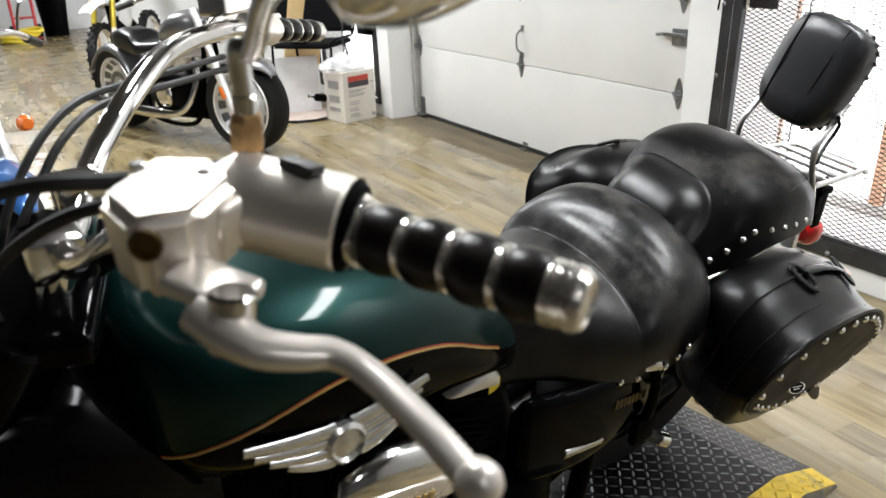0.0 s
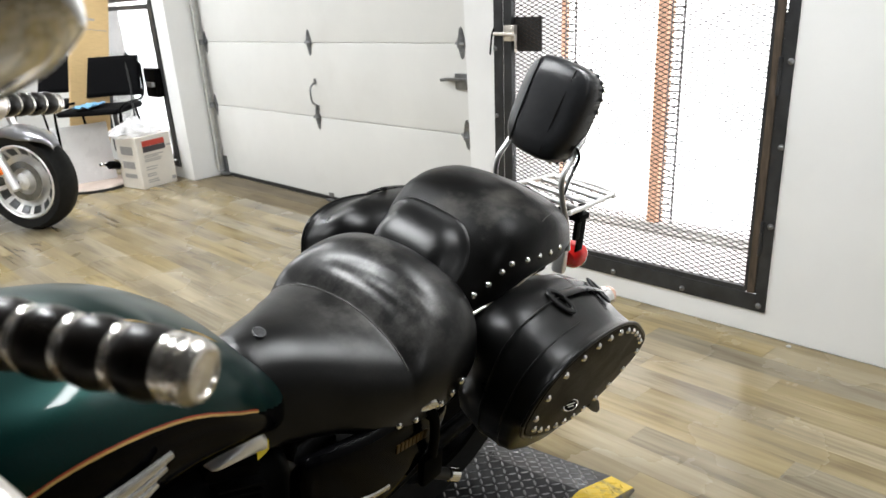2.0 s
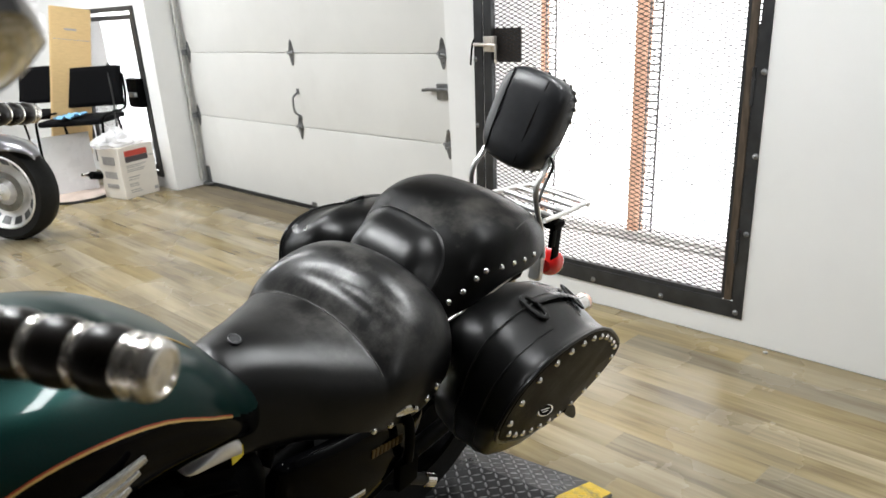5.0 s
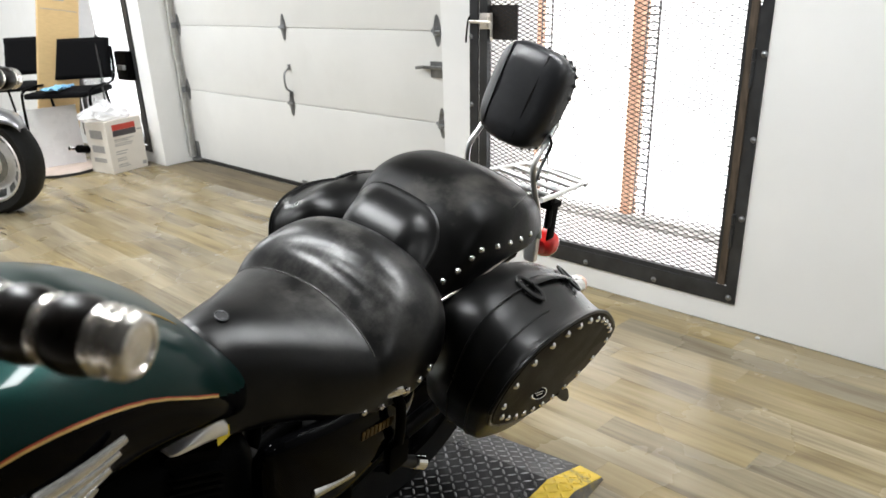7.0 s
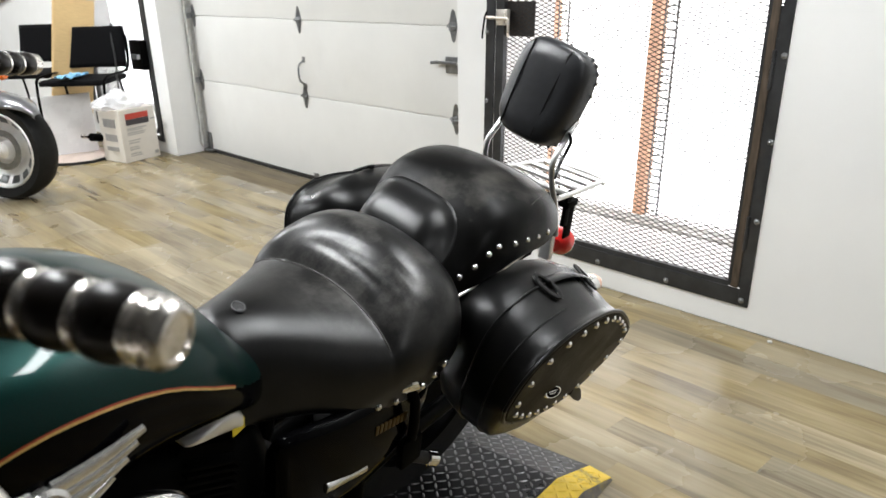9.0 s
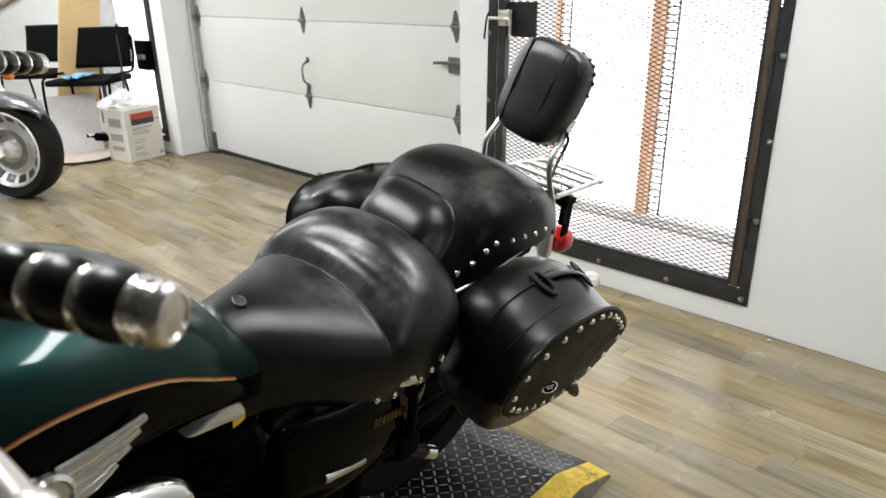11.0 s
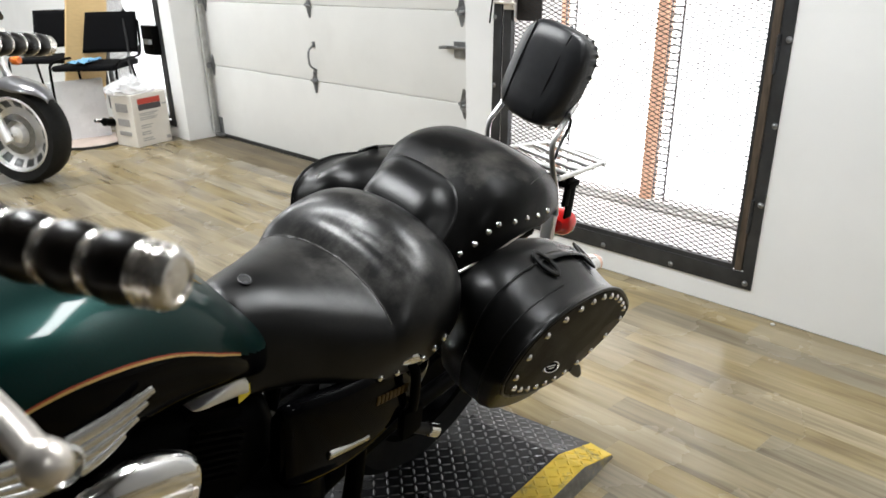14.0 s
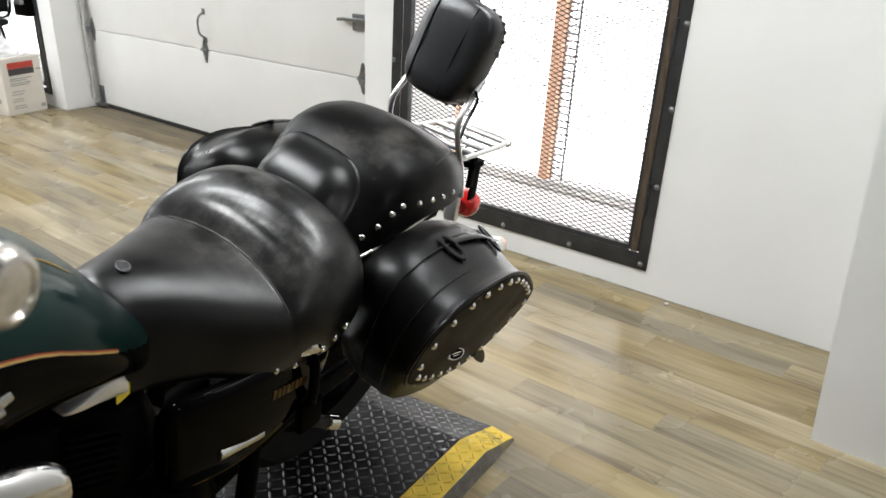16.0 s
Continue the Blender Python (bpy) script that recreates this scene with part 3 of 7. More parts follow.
part("hinge_stile", leaning(boxes((W - 0.005, W + 0.004, 1.4405, 1.4675, 0.1535, 1.9, 0.0015))), M_RUSTY, gate, "brown worn hinge stile", smooth=False)
for z in (0.30, 0.86, 1.42):
    bm = bmesh.new()
    rod(bm, (W - 0.008, 1.436, z), (W - 0.008, 1.436, z + 0.085), 0.0065, 10)
    rod(bm, (W - 0.008, 1.436, z + 0.087), (W - 0.008, 1.436, z + 0.125), 0.0065, 10)
    part("hinge_barrel", leaning(bm), M_STEEL, gate, "worn steel hinge barrel")
bm = bmesh.new()
for i in range(95):
    box(bm, W - 0.003, W + 0.0005, 1.4315, 1.441, 0.17 + 0.0180 * i, 0.1755 + 0.0180 * i)
# strip added to block the daylight through the lower slit
box(bm, W - 0.0012, W + 0.0005, 1.4317, 1.4403, 0.155, 1.12)
part("hinge_knuckle_strip", leaning(bm), M_STEEL, gate, smooth=False)["kind"] = "stuff"
part("mesh_screen", mesh_screen(1.474, 2.625, 0.165, 1.885, 0.041, 0.0172, W + 0.012, LEAN), M_MESH, gate, "brown-black expanded steel mesh", smooth=False)
part("lock_plate", leaning(boxes((W + 0.018, W + 0.024, 2.455, 2.625, 0.985, 1.125, 0.002))), M_STEEL, gate, "square steel lock guard", smooth=False)
bm = bmesh.new()
box(bm, W - 0.016, W + 0.004, 2.575, 2.635, 1.03, 1.095, 0.003)
box(bm, W - 0.022, W - 0.014, 2.585, 2.61, 1.04, 1.085, 0.002)
rod(bm, (W - 0.02, 2.70, 1.062), (W - 0.02, 2.57, 1.058), 0.0075, 10)
tube(bm, [(W - 0.02, 2.572, 1.058), (W - 0.024, 2.562, 1.05), (W - 0.024, 2.560, 1.0), (W - 0.022, 2.559, 0.985)], 0.006, 8)
part("latch", leaning(bm), M_ALLOY, gate, "pale steel slide latch")
bm = bmesh.new()
tube(bm, [(W - 0.02, 2.685, 1.085), (W - 0.026, 2.692, 1.06), (W - 0.026, 2.702, 1.0), (W - 0.02, 2.71, 0.975)], 0.004, 8)
part("latch_lever", leaning(bm), M_BLACKM, gate)
for by, bz in [(1.418, 0.111), (1.723, 0.107), (2.041, 0.106), (2.36, 0.106), (1.389, 0.412), (1.369, 0.69), (1.353, 0.969), (1.337, 1.25), (2.655, 0.709), (2.641, 0.998), (2.669, 0.42)]:
    b = part("bolt", bolt_head(), M_GALV, gate)
    b.matrix_basis = pose(W - 0.0055, by, bz, 0, -90, 0)

# low gate by the chairs
gate2 = thing("window_gate", "low black steel gate with a lock box over a bright opening", "gate")
HY0, HY1, HZ0, HZ1 = 6.02, 7.3, 0.085, 1.345
part("frame", boxes((W - 0.014, W, HY0, HY0 + 0.05, HZ0, HZ1, 0.002), (W - 0.014, W, HY1 - 0.05, HY1, HZ0, HZ1, 0.002),
                    (W - 0.0136, W, HY0 + 0.05, HY1 - 0.05, HZ0, HZ0 + 0.04, 0.002), (W - 0.0136, W, HY0 + 0.05, HY1 - 0.05, HZ1 - 0.035, HZ1, 0.002)), M_STEEL, gate2, smooth=False)
part("leaf_frame", boxes((W + 0.004, W + 0.03, 6.10, 6.13, 0.13, 1.285, 0.002), (W + 0.004, W + 0.03, 7.2, 7.24, 0.13, 1.285, 0.002),
                         (W + 0.0044, W + 0.03, 6.13, 7.2, 1.25, 1.285, 0.002), (W + 0.0044, W + 0.03, 6.13, 7.2, 0.13, 0.16, 0.002)), M_STEEL, gate2, smooth=False)
part("mesh_screen", mesh_screen(6.12, 7.21, 0.15, 1.26, 0.041, 0.0172, W + 0.012), M_MESH, gate2, "thin steel mesh", smooth=False)
part("lock_box", boxes((W - 0.07, W - 0.012, 6.05, 6.235, 0.62, 0.83, 0.006)), M_BLACKM, gate2, "black lock guard box")
part("latch", boxes((W - 0.10, W - 0.071, 6.06, 6.16, 0.70, 0.735, 0.005)), M_GALV, gate2, "galvanised latch plate")


# ---- outside the openings ----
structure("pavement", boxes((3.5, 4.14, 0.4, 8.4, -0.05, 0.03)), M_SILL, "pale grey concrete sill outside the gate")
front = thing("shopfront", "glazed outer front with orange timber posts", "shopfront", kind="structure")
for y in (2.352, 2.971, 3.619, 1.219):
    part("post", leaning(boxes((4.04, 4.10, y, y + 0.056, 0.03, 2.3, 0.003))), M_MULLION, front, "orange painted timber post", smooth=False)
    rail = part("post_rail", leaning(boxes((4.06, 4.065, y - 0.012, y - 0.004, 0.03, 2.3, 0.001), (4.06, 4.065, y - 0.078, y - 0.066, 0.03, 2.3, 0.001))), M_GALV, front, "slotted galvanised upright", smooth=False)
    bm = bmesh.new()
    for i in range(64):
        box(bm, 4.0605, 4.0645, y - 0.067, y - 0.011, 0.04 + 0.035 * i, 0.048 + 0.035 * i)
    part("upright_rungs", leaning(bm), M_GALV, rail, smooth=False)["kind"] = "stuff"
part("sill", boxes((4.03, 4.12, 0.6, 8.2, 0.03, 0.05, 0.003)), M_SILL, front, smooth=False)
part("sill_bar", boxes((3.95, 4.0, 0.6, 8.2, 0.03, 0.042, 0.003)), M_CONC, front, smooth=False)
# both sheets glow, standing in for overexposed daylight and sunlit ground
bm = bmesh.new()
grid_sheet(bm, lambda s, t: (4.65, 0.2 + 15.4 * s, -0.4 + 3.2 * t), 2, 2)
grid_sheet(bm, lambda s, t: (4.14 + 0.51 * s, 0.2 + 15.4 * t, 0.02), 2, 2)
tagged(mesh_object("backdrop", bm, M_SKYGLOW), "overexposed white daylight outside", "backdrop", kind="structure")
structure("outer_wall", boxes((4.7, 4.8, -0.2, 16.0, -0.4, 3.0), (3.62, 4.7, -0.2, 0.2, -0.4, 3.0), (3.62, 4.7, 15.6, 16.0, -0.4, 3.0), (3.62, 4.7, 0.2, 15.6, 2.4, 2.5)), M_WALL, "white reveal round the outer front")


# ---- tread plate platform under the motorcycle ----
deck = thing("tread_plate_platform", "black diamond tread plate platform with worn yellow edge", "platform")
PX0, PX1, PY0, PY1, PH = -2.95, 0.0, 0.0, 0.66, 0.05
PLATFORM = pose(2.048, 1.290, 0, 0, 0, 8.0)
deck.matrix_world = PLATFORM
RAMP, STRIP = 0.150, 0.078
part("deck_plate", boxes((PX0, PX1, PY0, PY1, 0.0, PH)), M_PLATE, deck, "black diamond tread plate", smooth=False)


def wedge(pts_top, pts_low):
    bm = bmesh.new()
    a = [bm.verts.new(p) for p in pts_top]
    b = [bm.verts.new(p) for p in pts_low]
    bm.faces.new(a)
    n = len(a)
    for i in range(n):
        j = (i + 1) % n
        bm.faces.new((a[i], b[i], b[j], a[j]))
    bm.faces.new(b[::-1])
    bmesh.ops.recalc_face_normals(bm, faces=bm.faces)
    return bm


def slab(pts, drop_z):
    return wedge(pts, [(x, y, max(0.0, z - drop_z)) for x, y, z in pts])


part("edge_strip", slab([(PX0, -0.001, PH - 0.001), (PX1, -0.001, PH - 0.001), (PX1, -STRIP, PH - 0.006), (PX0, -STRIP, PH - 0.006)], 0.004), M_YELLOW, deck, "worn yellow painted edge", smooth=False)
part("edge_strip_end", slab([(PX1 + 0.0005, -0.001, PH - 0.001), (PX1 + RAMP, -0.012, 0.007), (PX1 + RAMP - 0.016, -STRIP - 0.006, 0.009), (PX1 + 0.0005, -STRIP, PH - 0.006)], 0.004), M_YELLOW, deck, "worn yellow painted ramp corner", smooth=False)
part("edge_side", wedge([(PX0, -STRIP - 0.0005, PH - 0.007), (PX1, -STRIP - 0.0005, PH - 0.007), (PX1 + RAMP - 0.017, -STRIP - 0.0065, 0.006), (PX1 + RAMP - 0.10, -0.003, 0.006), (PX0, -0.003, PH - 0.007)],
                        [(PX0, -STRIP - 0.010, 0), (PX1, -STRIP - 0.012, 0), (PX1 + RAMP - 0.014, -STRIP - 0.010, 0), (PX1 + RAMP - 0.10, -0.003, 0), (PX0, -0.003, 0)]), M_WORN, deck, "scuffed bare steel side", smooth=False)
part("rear_ramp", wedge([(PX1 + 0.001, 0.0, PH - 0.001), (PX1 + RAMP, -0.0115, 0.006), (PX1 + RAMP, PY1, 0.006), (PX1 + 0.001, PY1, PH - 0.001)],
                        [(PX1 + 0.001, 0.0, 0), (PX1 + RAMP, -0.0115, 0), (PX1 + RAMP, PY1, 0), (PX1 + 0.001, PY1, 0)]), M_PLATE, deck, "scuffed grey ramp edge", smooth=False)


# ---- things by the low gate ----
carton = thing("carton", "white cardboard box with a red label and grey print", "box", pose(3.010, 6.075, 0, 0, 0, 11) @ Matrix.Diagonal((1.29, 1.45, 1.008, 1)))
part("body", boxes((-0.113, 0.113, -0.09, 0.09, 0, 0.375, 0.004)), M_BOXW, carton, smooth=False)
part("red_label", boxes((-0.075, 0.07, -0.0915, -0.0895, 0.305, 0.345)), M_BOXR, carton, "red printed band", smooth=False)
part("dark_label", boxes((-0.075, 0.07, -0.0915, -0.0895, 0.262, 0.304)), M_BOXD, carton, "dark printed band", smooth=False)
bm = bmesh.new()
for i, (z, x1) in enumerate([(0.235, 0.05), (0.222, 0.02), (0.205, 0.04), (0.192, 0.03), (0.15, 0.0), (0.132, -0.01), (0.10, -0.02), (0.085, -0.015), (0.055, -0.01), (0.04, 0.0)]):
    box(bm, -0.075, x1, -0.0912, -0.0897, z, z + 0.006)
box(bm, 0.08, 0.105, -0.0912, -0.0897, 0.025, 0.05)
box(bm, 0.078, 0.108, -0.0912, -0.0897, 0.28, 0.29)
pb = part("print_bars", bm, M_BOXG, carton, "rows of grey printed bars", smooth=False)
pb["kind"] = "stuff"
bm = bmesh.new()
for z, h in ((0.25, 0.06), (0.15, 0.05), (0.08, 0.03)):
    box(bm, -0.1152, -0.1128, -0.05, 0.05, z, z + h)
sp = part("side_print", bm, M_BOXG, carton, smooth=False)
sp["kind"] = "stuff"

sack = thing("plastic_bag", "crumpled translucent white plastic bag on the carton", "plastic bag", pose(2.955, 6.05, 0.380))
bm = bmesh.new()
bmesh.ops.create_icosphere(bm, subdivisions=5, radius=1.0)
for v in bm.verts:
    d = v.co.normalized()
    crease = 1 - abs(noise.noise(d * 1.7)) * 0.7 - abs(noise.noise(d * 3.6 + Vector((3, 1, 2)))) * 0.30 - abs(noise.noise(d * 7.0)) * 0.05
    up = max(0.0, d.z)
    v.co = Vector((d.x * 0.185 * (1 - 0.45 * up ** 2), d.y * 0.13 * (1 - 0.45 * up ** 2), max(0.0, (d.z * 0.10 + 0.05 * up ** 3) * (0.55 + 0.5 * crease) + 0.05))) * (0.62 + 0.5 * crease)
    v.co.z = max(0.0, v.co.z)
part("film", bm, M_BAG, sack).scale = (0.98, 0.9, 0.66)


def office_chair(m, label):
    ch = thing("chair", label, "chair", m, "black chairs by the low gate")
    bm = bmesh.new()
    box(bm, -0.215, 0.215, -0.20, 0.19, 0.0, 0.045, 0.018, Matrix.Translation((0, 0, 0.565)), 3)
    part("seat", bm, M_FABRIC, ch, "black upholstered seat")
    bm = bmesh.new()
    grid_sheet(bm, lambda s, t: (-0.22 + 0.44 * s, 0.195 + 0.02 * math.sin(math.pi * s) + 0.05 * t, 0.655 + 0.31 * t), 12, 8)
    back = part("backrest", bm, M_FABRIC, ch, "black fabric backrest")
    back.modifiers.new("solid", "SOLIDIFY").thickness = 0.03
    for s in (-1, 1):
        bm = bmesh.new()
        tube(bm, [(0.225 * s, 0.235, 0.90), (0.235 * s, 0.20, 0.72), (0.24 * s, 0.14, 0.64), (0.24 * s, 0.0, 0.635), (0.235 * s, -0.15, 0.62), (0.23 * s, -0.19, 0.55), (0.23 * s, -0.20, 0.30), (0.23 * s, -0.21, 0.02)], 0.0095, 8)
        part("leg", bm, M_BLACKM, ch)
        bm = bmesh.new()
        tube(bm, [(0.23 * s, -0.21, 0.014), (0.23 * s, 0.0, 0.012), (0.23 * s, 0.22, 0.014)], 0.0095, 8)
        part("runner", bm, M_BLACKM, ch)
        bm = bmesh.new()
        tube(bm, [(0.20 * s, 0.10, 0.57), (0.21 * s, 0.16, 0.3), (0.225 * s, 0.21, 0.014)], 0.009, 8)
        part("rear_leg", bm, M_BLACKM, ch)
    return ch


ch1 = office_chair(pose(2.885, 6.436, 0, 0, 0, -50) @ Matrix.Diagonal((1.12, 1.03, 0.955, 1)), "black padded chair with tubular frame by the low gate")
office_chair(pose(2.822, 7.258, 0, 0, 0, -50) @ Matrix.Diagonal((1.05, 1.03, 0.955, 1)), "second black padded chair behind the leaning cardboard")
rag = thing("cloth", "crumpled light blue cloth lying on a chair seat", "cloth", pose(2.79, 6.397, 0.584, 0, 0, 40))
bm = bmesh.new()
grid_sheet(bm, lambda s, t: (-0.12 + 0.24 * s, -0.07 + 0.14 * t, 0.012 + 0.022 * abs(noise.noise((s * 5, t * 4, 0.3))) + 0.01 * math.sin(s * 17 + t * 5) ** 2), 30, 18)
cl = part("fabric", bm, M_CLOTH, rag)
cl.modifiers.new("solid", "SOLIDIFY").thickness = 0.003
bm = bmesh.new()
tube(bm, [(3.210, 6.554, 0.859), (3.200, 6.533, 0.931), (3.168, 6.491, 0.922), (3.147, 6.449, 0.802), (3.137, 6.418, 0.688), (3.116, 6.386, 0.606), (3.063, 6.281, 0.600), (3.058, 6.250, 0.573), (3.058, 6.245, 0.477)], 0.007, 8)
tagged(mesh_object("strap", bm, M_RUBBER, True), "dark webbing strap hung over the chair back", "strap")

# cardboard sheet leaning behind the chairs
sheet = thing("cardboard_sheet", "tall folded tan cardboard sheet leaning on the wall", "cardboard", pose(2.805, 6.71, 0.031, 0, 11, 0))
part("front_face", boxes((-0.150, 0.150, -0.006, 0.006, 0.0, 1.36, 0.002)), M_CARD, sheet, smooth=False)
bm = bmesh.new()
box(bm, -0.30, 0.0, -0.005, 0.005, 0.0, 1.36, 0.002, Matrix.Translation((-0.152, 0.002, 0)) @ pose(0, 0, 0, 0, 0, -112))
part("side_face", bm, M_CARD, sheet, smooth=False)
part("print_bars", boxes((-0.05, 0.04, -0.0085, -0.0065, 1.19, 1.205), (-0.13, 0.14, -0.0085, -0.0065, 1.12, 1.124)), M_BOXG, sheet, smooth=False)
panel = thing("white_panel", "plain white board standing under the chairs", "board", pose(2.80, 6.50, 0, 0, 0, -15))
part("board", boxes((-0.28, 0.12, 0, 0.02, 0.0, 0.46, 0.003)), M_PLASTIC, panel, smooth=False)
disc = thing("round_base", "low round tan board with a black rim on the floor", "board", pose(2.74, 6.42, 0))
bm = bmesh.new()
lathe(bm, [(0, 0.004), (0.255, 0.004), (0.255, 0.02), (0, 0.02)], None, 12)
part("top", bm, M_TAN, disc, smooth=False)
bm = bmesh.new()
lathe(bm, [(0.256, 0), (0.272, 0), (0.272, 0.018), (0.256, 0.018), (0.256, 0)], None, 12)
part("rim", bm, M_RUBBER, disc, "black rubber rim", smooth=False)
tool = thing("tool_bar", "black and silver bar lying behind the carton", "tool", pose(2.80, 6.16, 0.0, 0, 0, 25))
bm = bmesh.new()
rod(bm, (-0.05, 0, 0.19), (0.12, 0, 0.15), 0.03, 14)
part("handle", bm, M_BLACKM, tool)
bm = bmesh.new()
rod(bm, (-0.10, 0.03, 0.205), (-0.04, 0.03, 0.19), 0.014, 12)
part("tube", bm, M_CHROME, tool)
bm = bmesh.new()
tube(bm, [(0.1, 0, 0.15), (0.13, 0.0, 0.08), (0.14, 0, 0.012), (0.05, 0.0, 0.012)], 0.01, 8)
part("stand", bm, M_BLACKM, tool)


# ---- the green touring cruiser ----
bike = thing("motorcycle", "dark green and black cruiser motorcycle with studded black leather seats", "motorcycle", pose(2.122, 1.441, 0.05, 10, 0, 7.5))
STUD = stud_mesh()


def studs(parent, rows, outward, size=1.0):
    for p, n in zip(rows, outward):
        o = new("stud", STUD)
        o.parent = parent
        o.matrix_basis = Matrix.Translation(p) @ Vector(n).to_track_quat("Z", "Y").to_matrix().to_4x4() @ Matrix.Diagonal((size, size, size, 1))


class Saddle:
    """A seat: half width, top and bottom by length, with rolled edges and a skirt."""

    def __init__(self, half, top, low, bend=0.0, roll=0.055, power=3.0, y=0.0, flare=0.94, shear=0.09):
        self.half, self.top, self.low, self.bend, self.roll, self.power, self.y, self.flare, self.shear = half, top, low, bend, roll, power, y, flare, shear

    def height(self, u, v):
        hw = lerp_table(self.half, u)
        q = min(1.0, abs(v) / hw)
        return lerp_table(self.top, u + self.bend * v * v) - self.roll * (1 - (1 - q ** self.power) ** 0.5) + self.shear * v + self.extra(u, v)

    def extra(self, u, v):
        return 0.0

    def at(self, u, t):
        hw = lerp_table(self.half, u)
        if 0.24 <= t <= 0.76:
            q = (t - 0.5) / 0.26
            v = hw * math.copysign(1 - (1 - abs(q)) ** 2.2, q)
            return Vector((u, self.y + v, self.height(u, v)))
        f = t / 0.24 if t < 0.5 else (1 - t) / 0.24
        sg = -1 if t < 0.5 else 1
        edge = self.height(u, hw)
        low = min(lerp_table(self.low, u) + (self.shear * hw * 0.5 if sg > 0 else 0), edge - 0.006)
        bulge = 1 - (1 - f) ** 2 * (1 - self.flare)
        return Vector((u, self.y + sg * hw * bulge, low + (edge - low) * f))

    def body(self, nu=56, nv=48):
        u0, u1 = self.half[0][0], self.half[-1][0]
        bm = bmesh.new()
        rows = []
        for i in range(nu + 1):
            s = 0.5 - 0.5 * math.cos(math.pi * i / nu)
            u = u0 + (u1 - u0) * s
            rows.append([bm.verts.new(self.at(u, j / nv)) for j in range(nv + 1)])
        for a, b in zip(rows, rows[1:]):
            for j in range(nv):
                bm.faces.new((a[j], b[j], b[j + 1], a[j + 1]))
            bm.faces.new((a[0], a[-1], b[-1], b[0]))
        bm.faces.new(rows[0])
        bm.faces.new(rows[-1][::-1])
        bmesh.ops.recalc_face_normals(bm, faces=bm.faces)
        return bm

    def seam(self, pts, r=0.0016):
        bm = bmesh.new()
        line = [(u, self.y + v, self.height(u, v) + r * 0.3) for u, v in [(q.x, q.y) for q in spline([(a, b, 0) for a, b in pts], 8)]]
        tube(bm, line, r, 6, 1)
        return bm


# ---- soft forms ----
def smax(a, b, k):
    h = np.clip(k - np.abs(a - b), 0, None) / k
    return np.maximum(a, b) + h * h * h * k / 6


def smin(a, b, k):
    return -smax(-a, -b, k)


def table(rows, x):
    """Value from rows (x, value), eased by a monotone cubic."""
    xs, ys = np.array([r[0] for r in rows]), np.array([r[1] for r in rows])
    d = np.diff(ys) / np.diff(xs)
    m = np.concatenate(([d[0]], np.where(d[1:] * d[:-1] > 0, 2 * d[1:] * d[:-1] / (d[1:] + d[:-1] + 1e-12), 0), [d[-1]]))
    x = np.clip(x, xs[0], xs[-1])
    i = np.clip(np.searchsorted(xs, x) - 1, 0, len(xs) - 2)
    h = xs[i + 1] - xs[i]
    t = (x - xs[i]) / h
    return ys[i] * (1 + 2 * t) * (1 - t) ** 2 + h * m[i] * t * (1 - t) ** 2 + ys[i + 1] * t * t * (3 - 2 * t) + h * m[i + 1] * t * t * (t - 1)


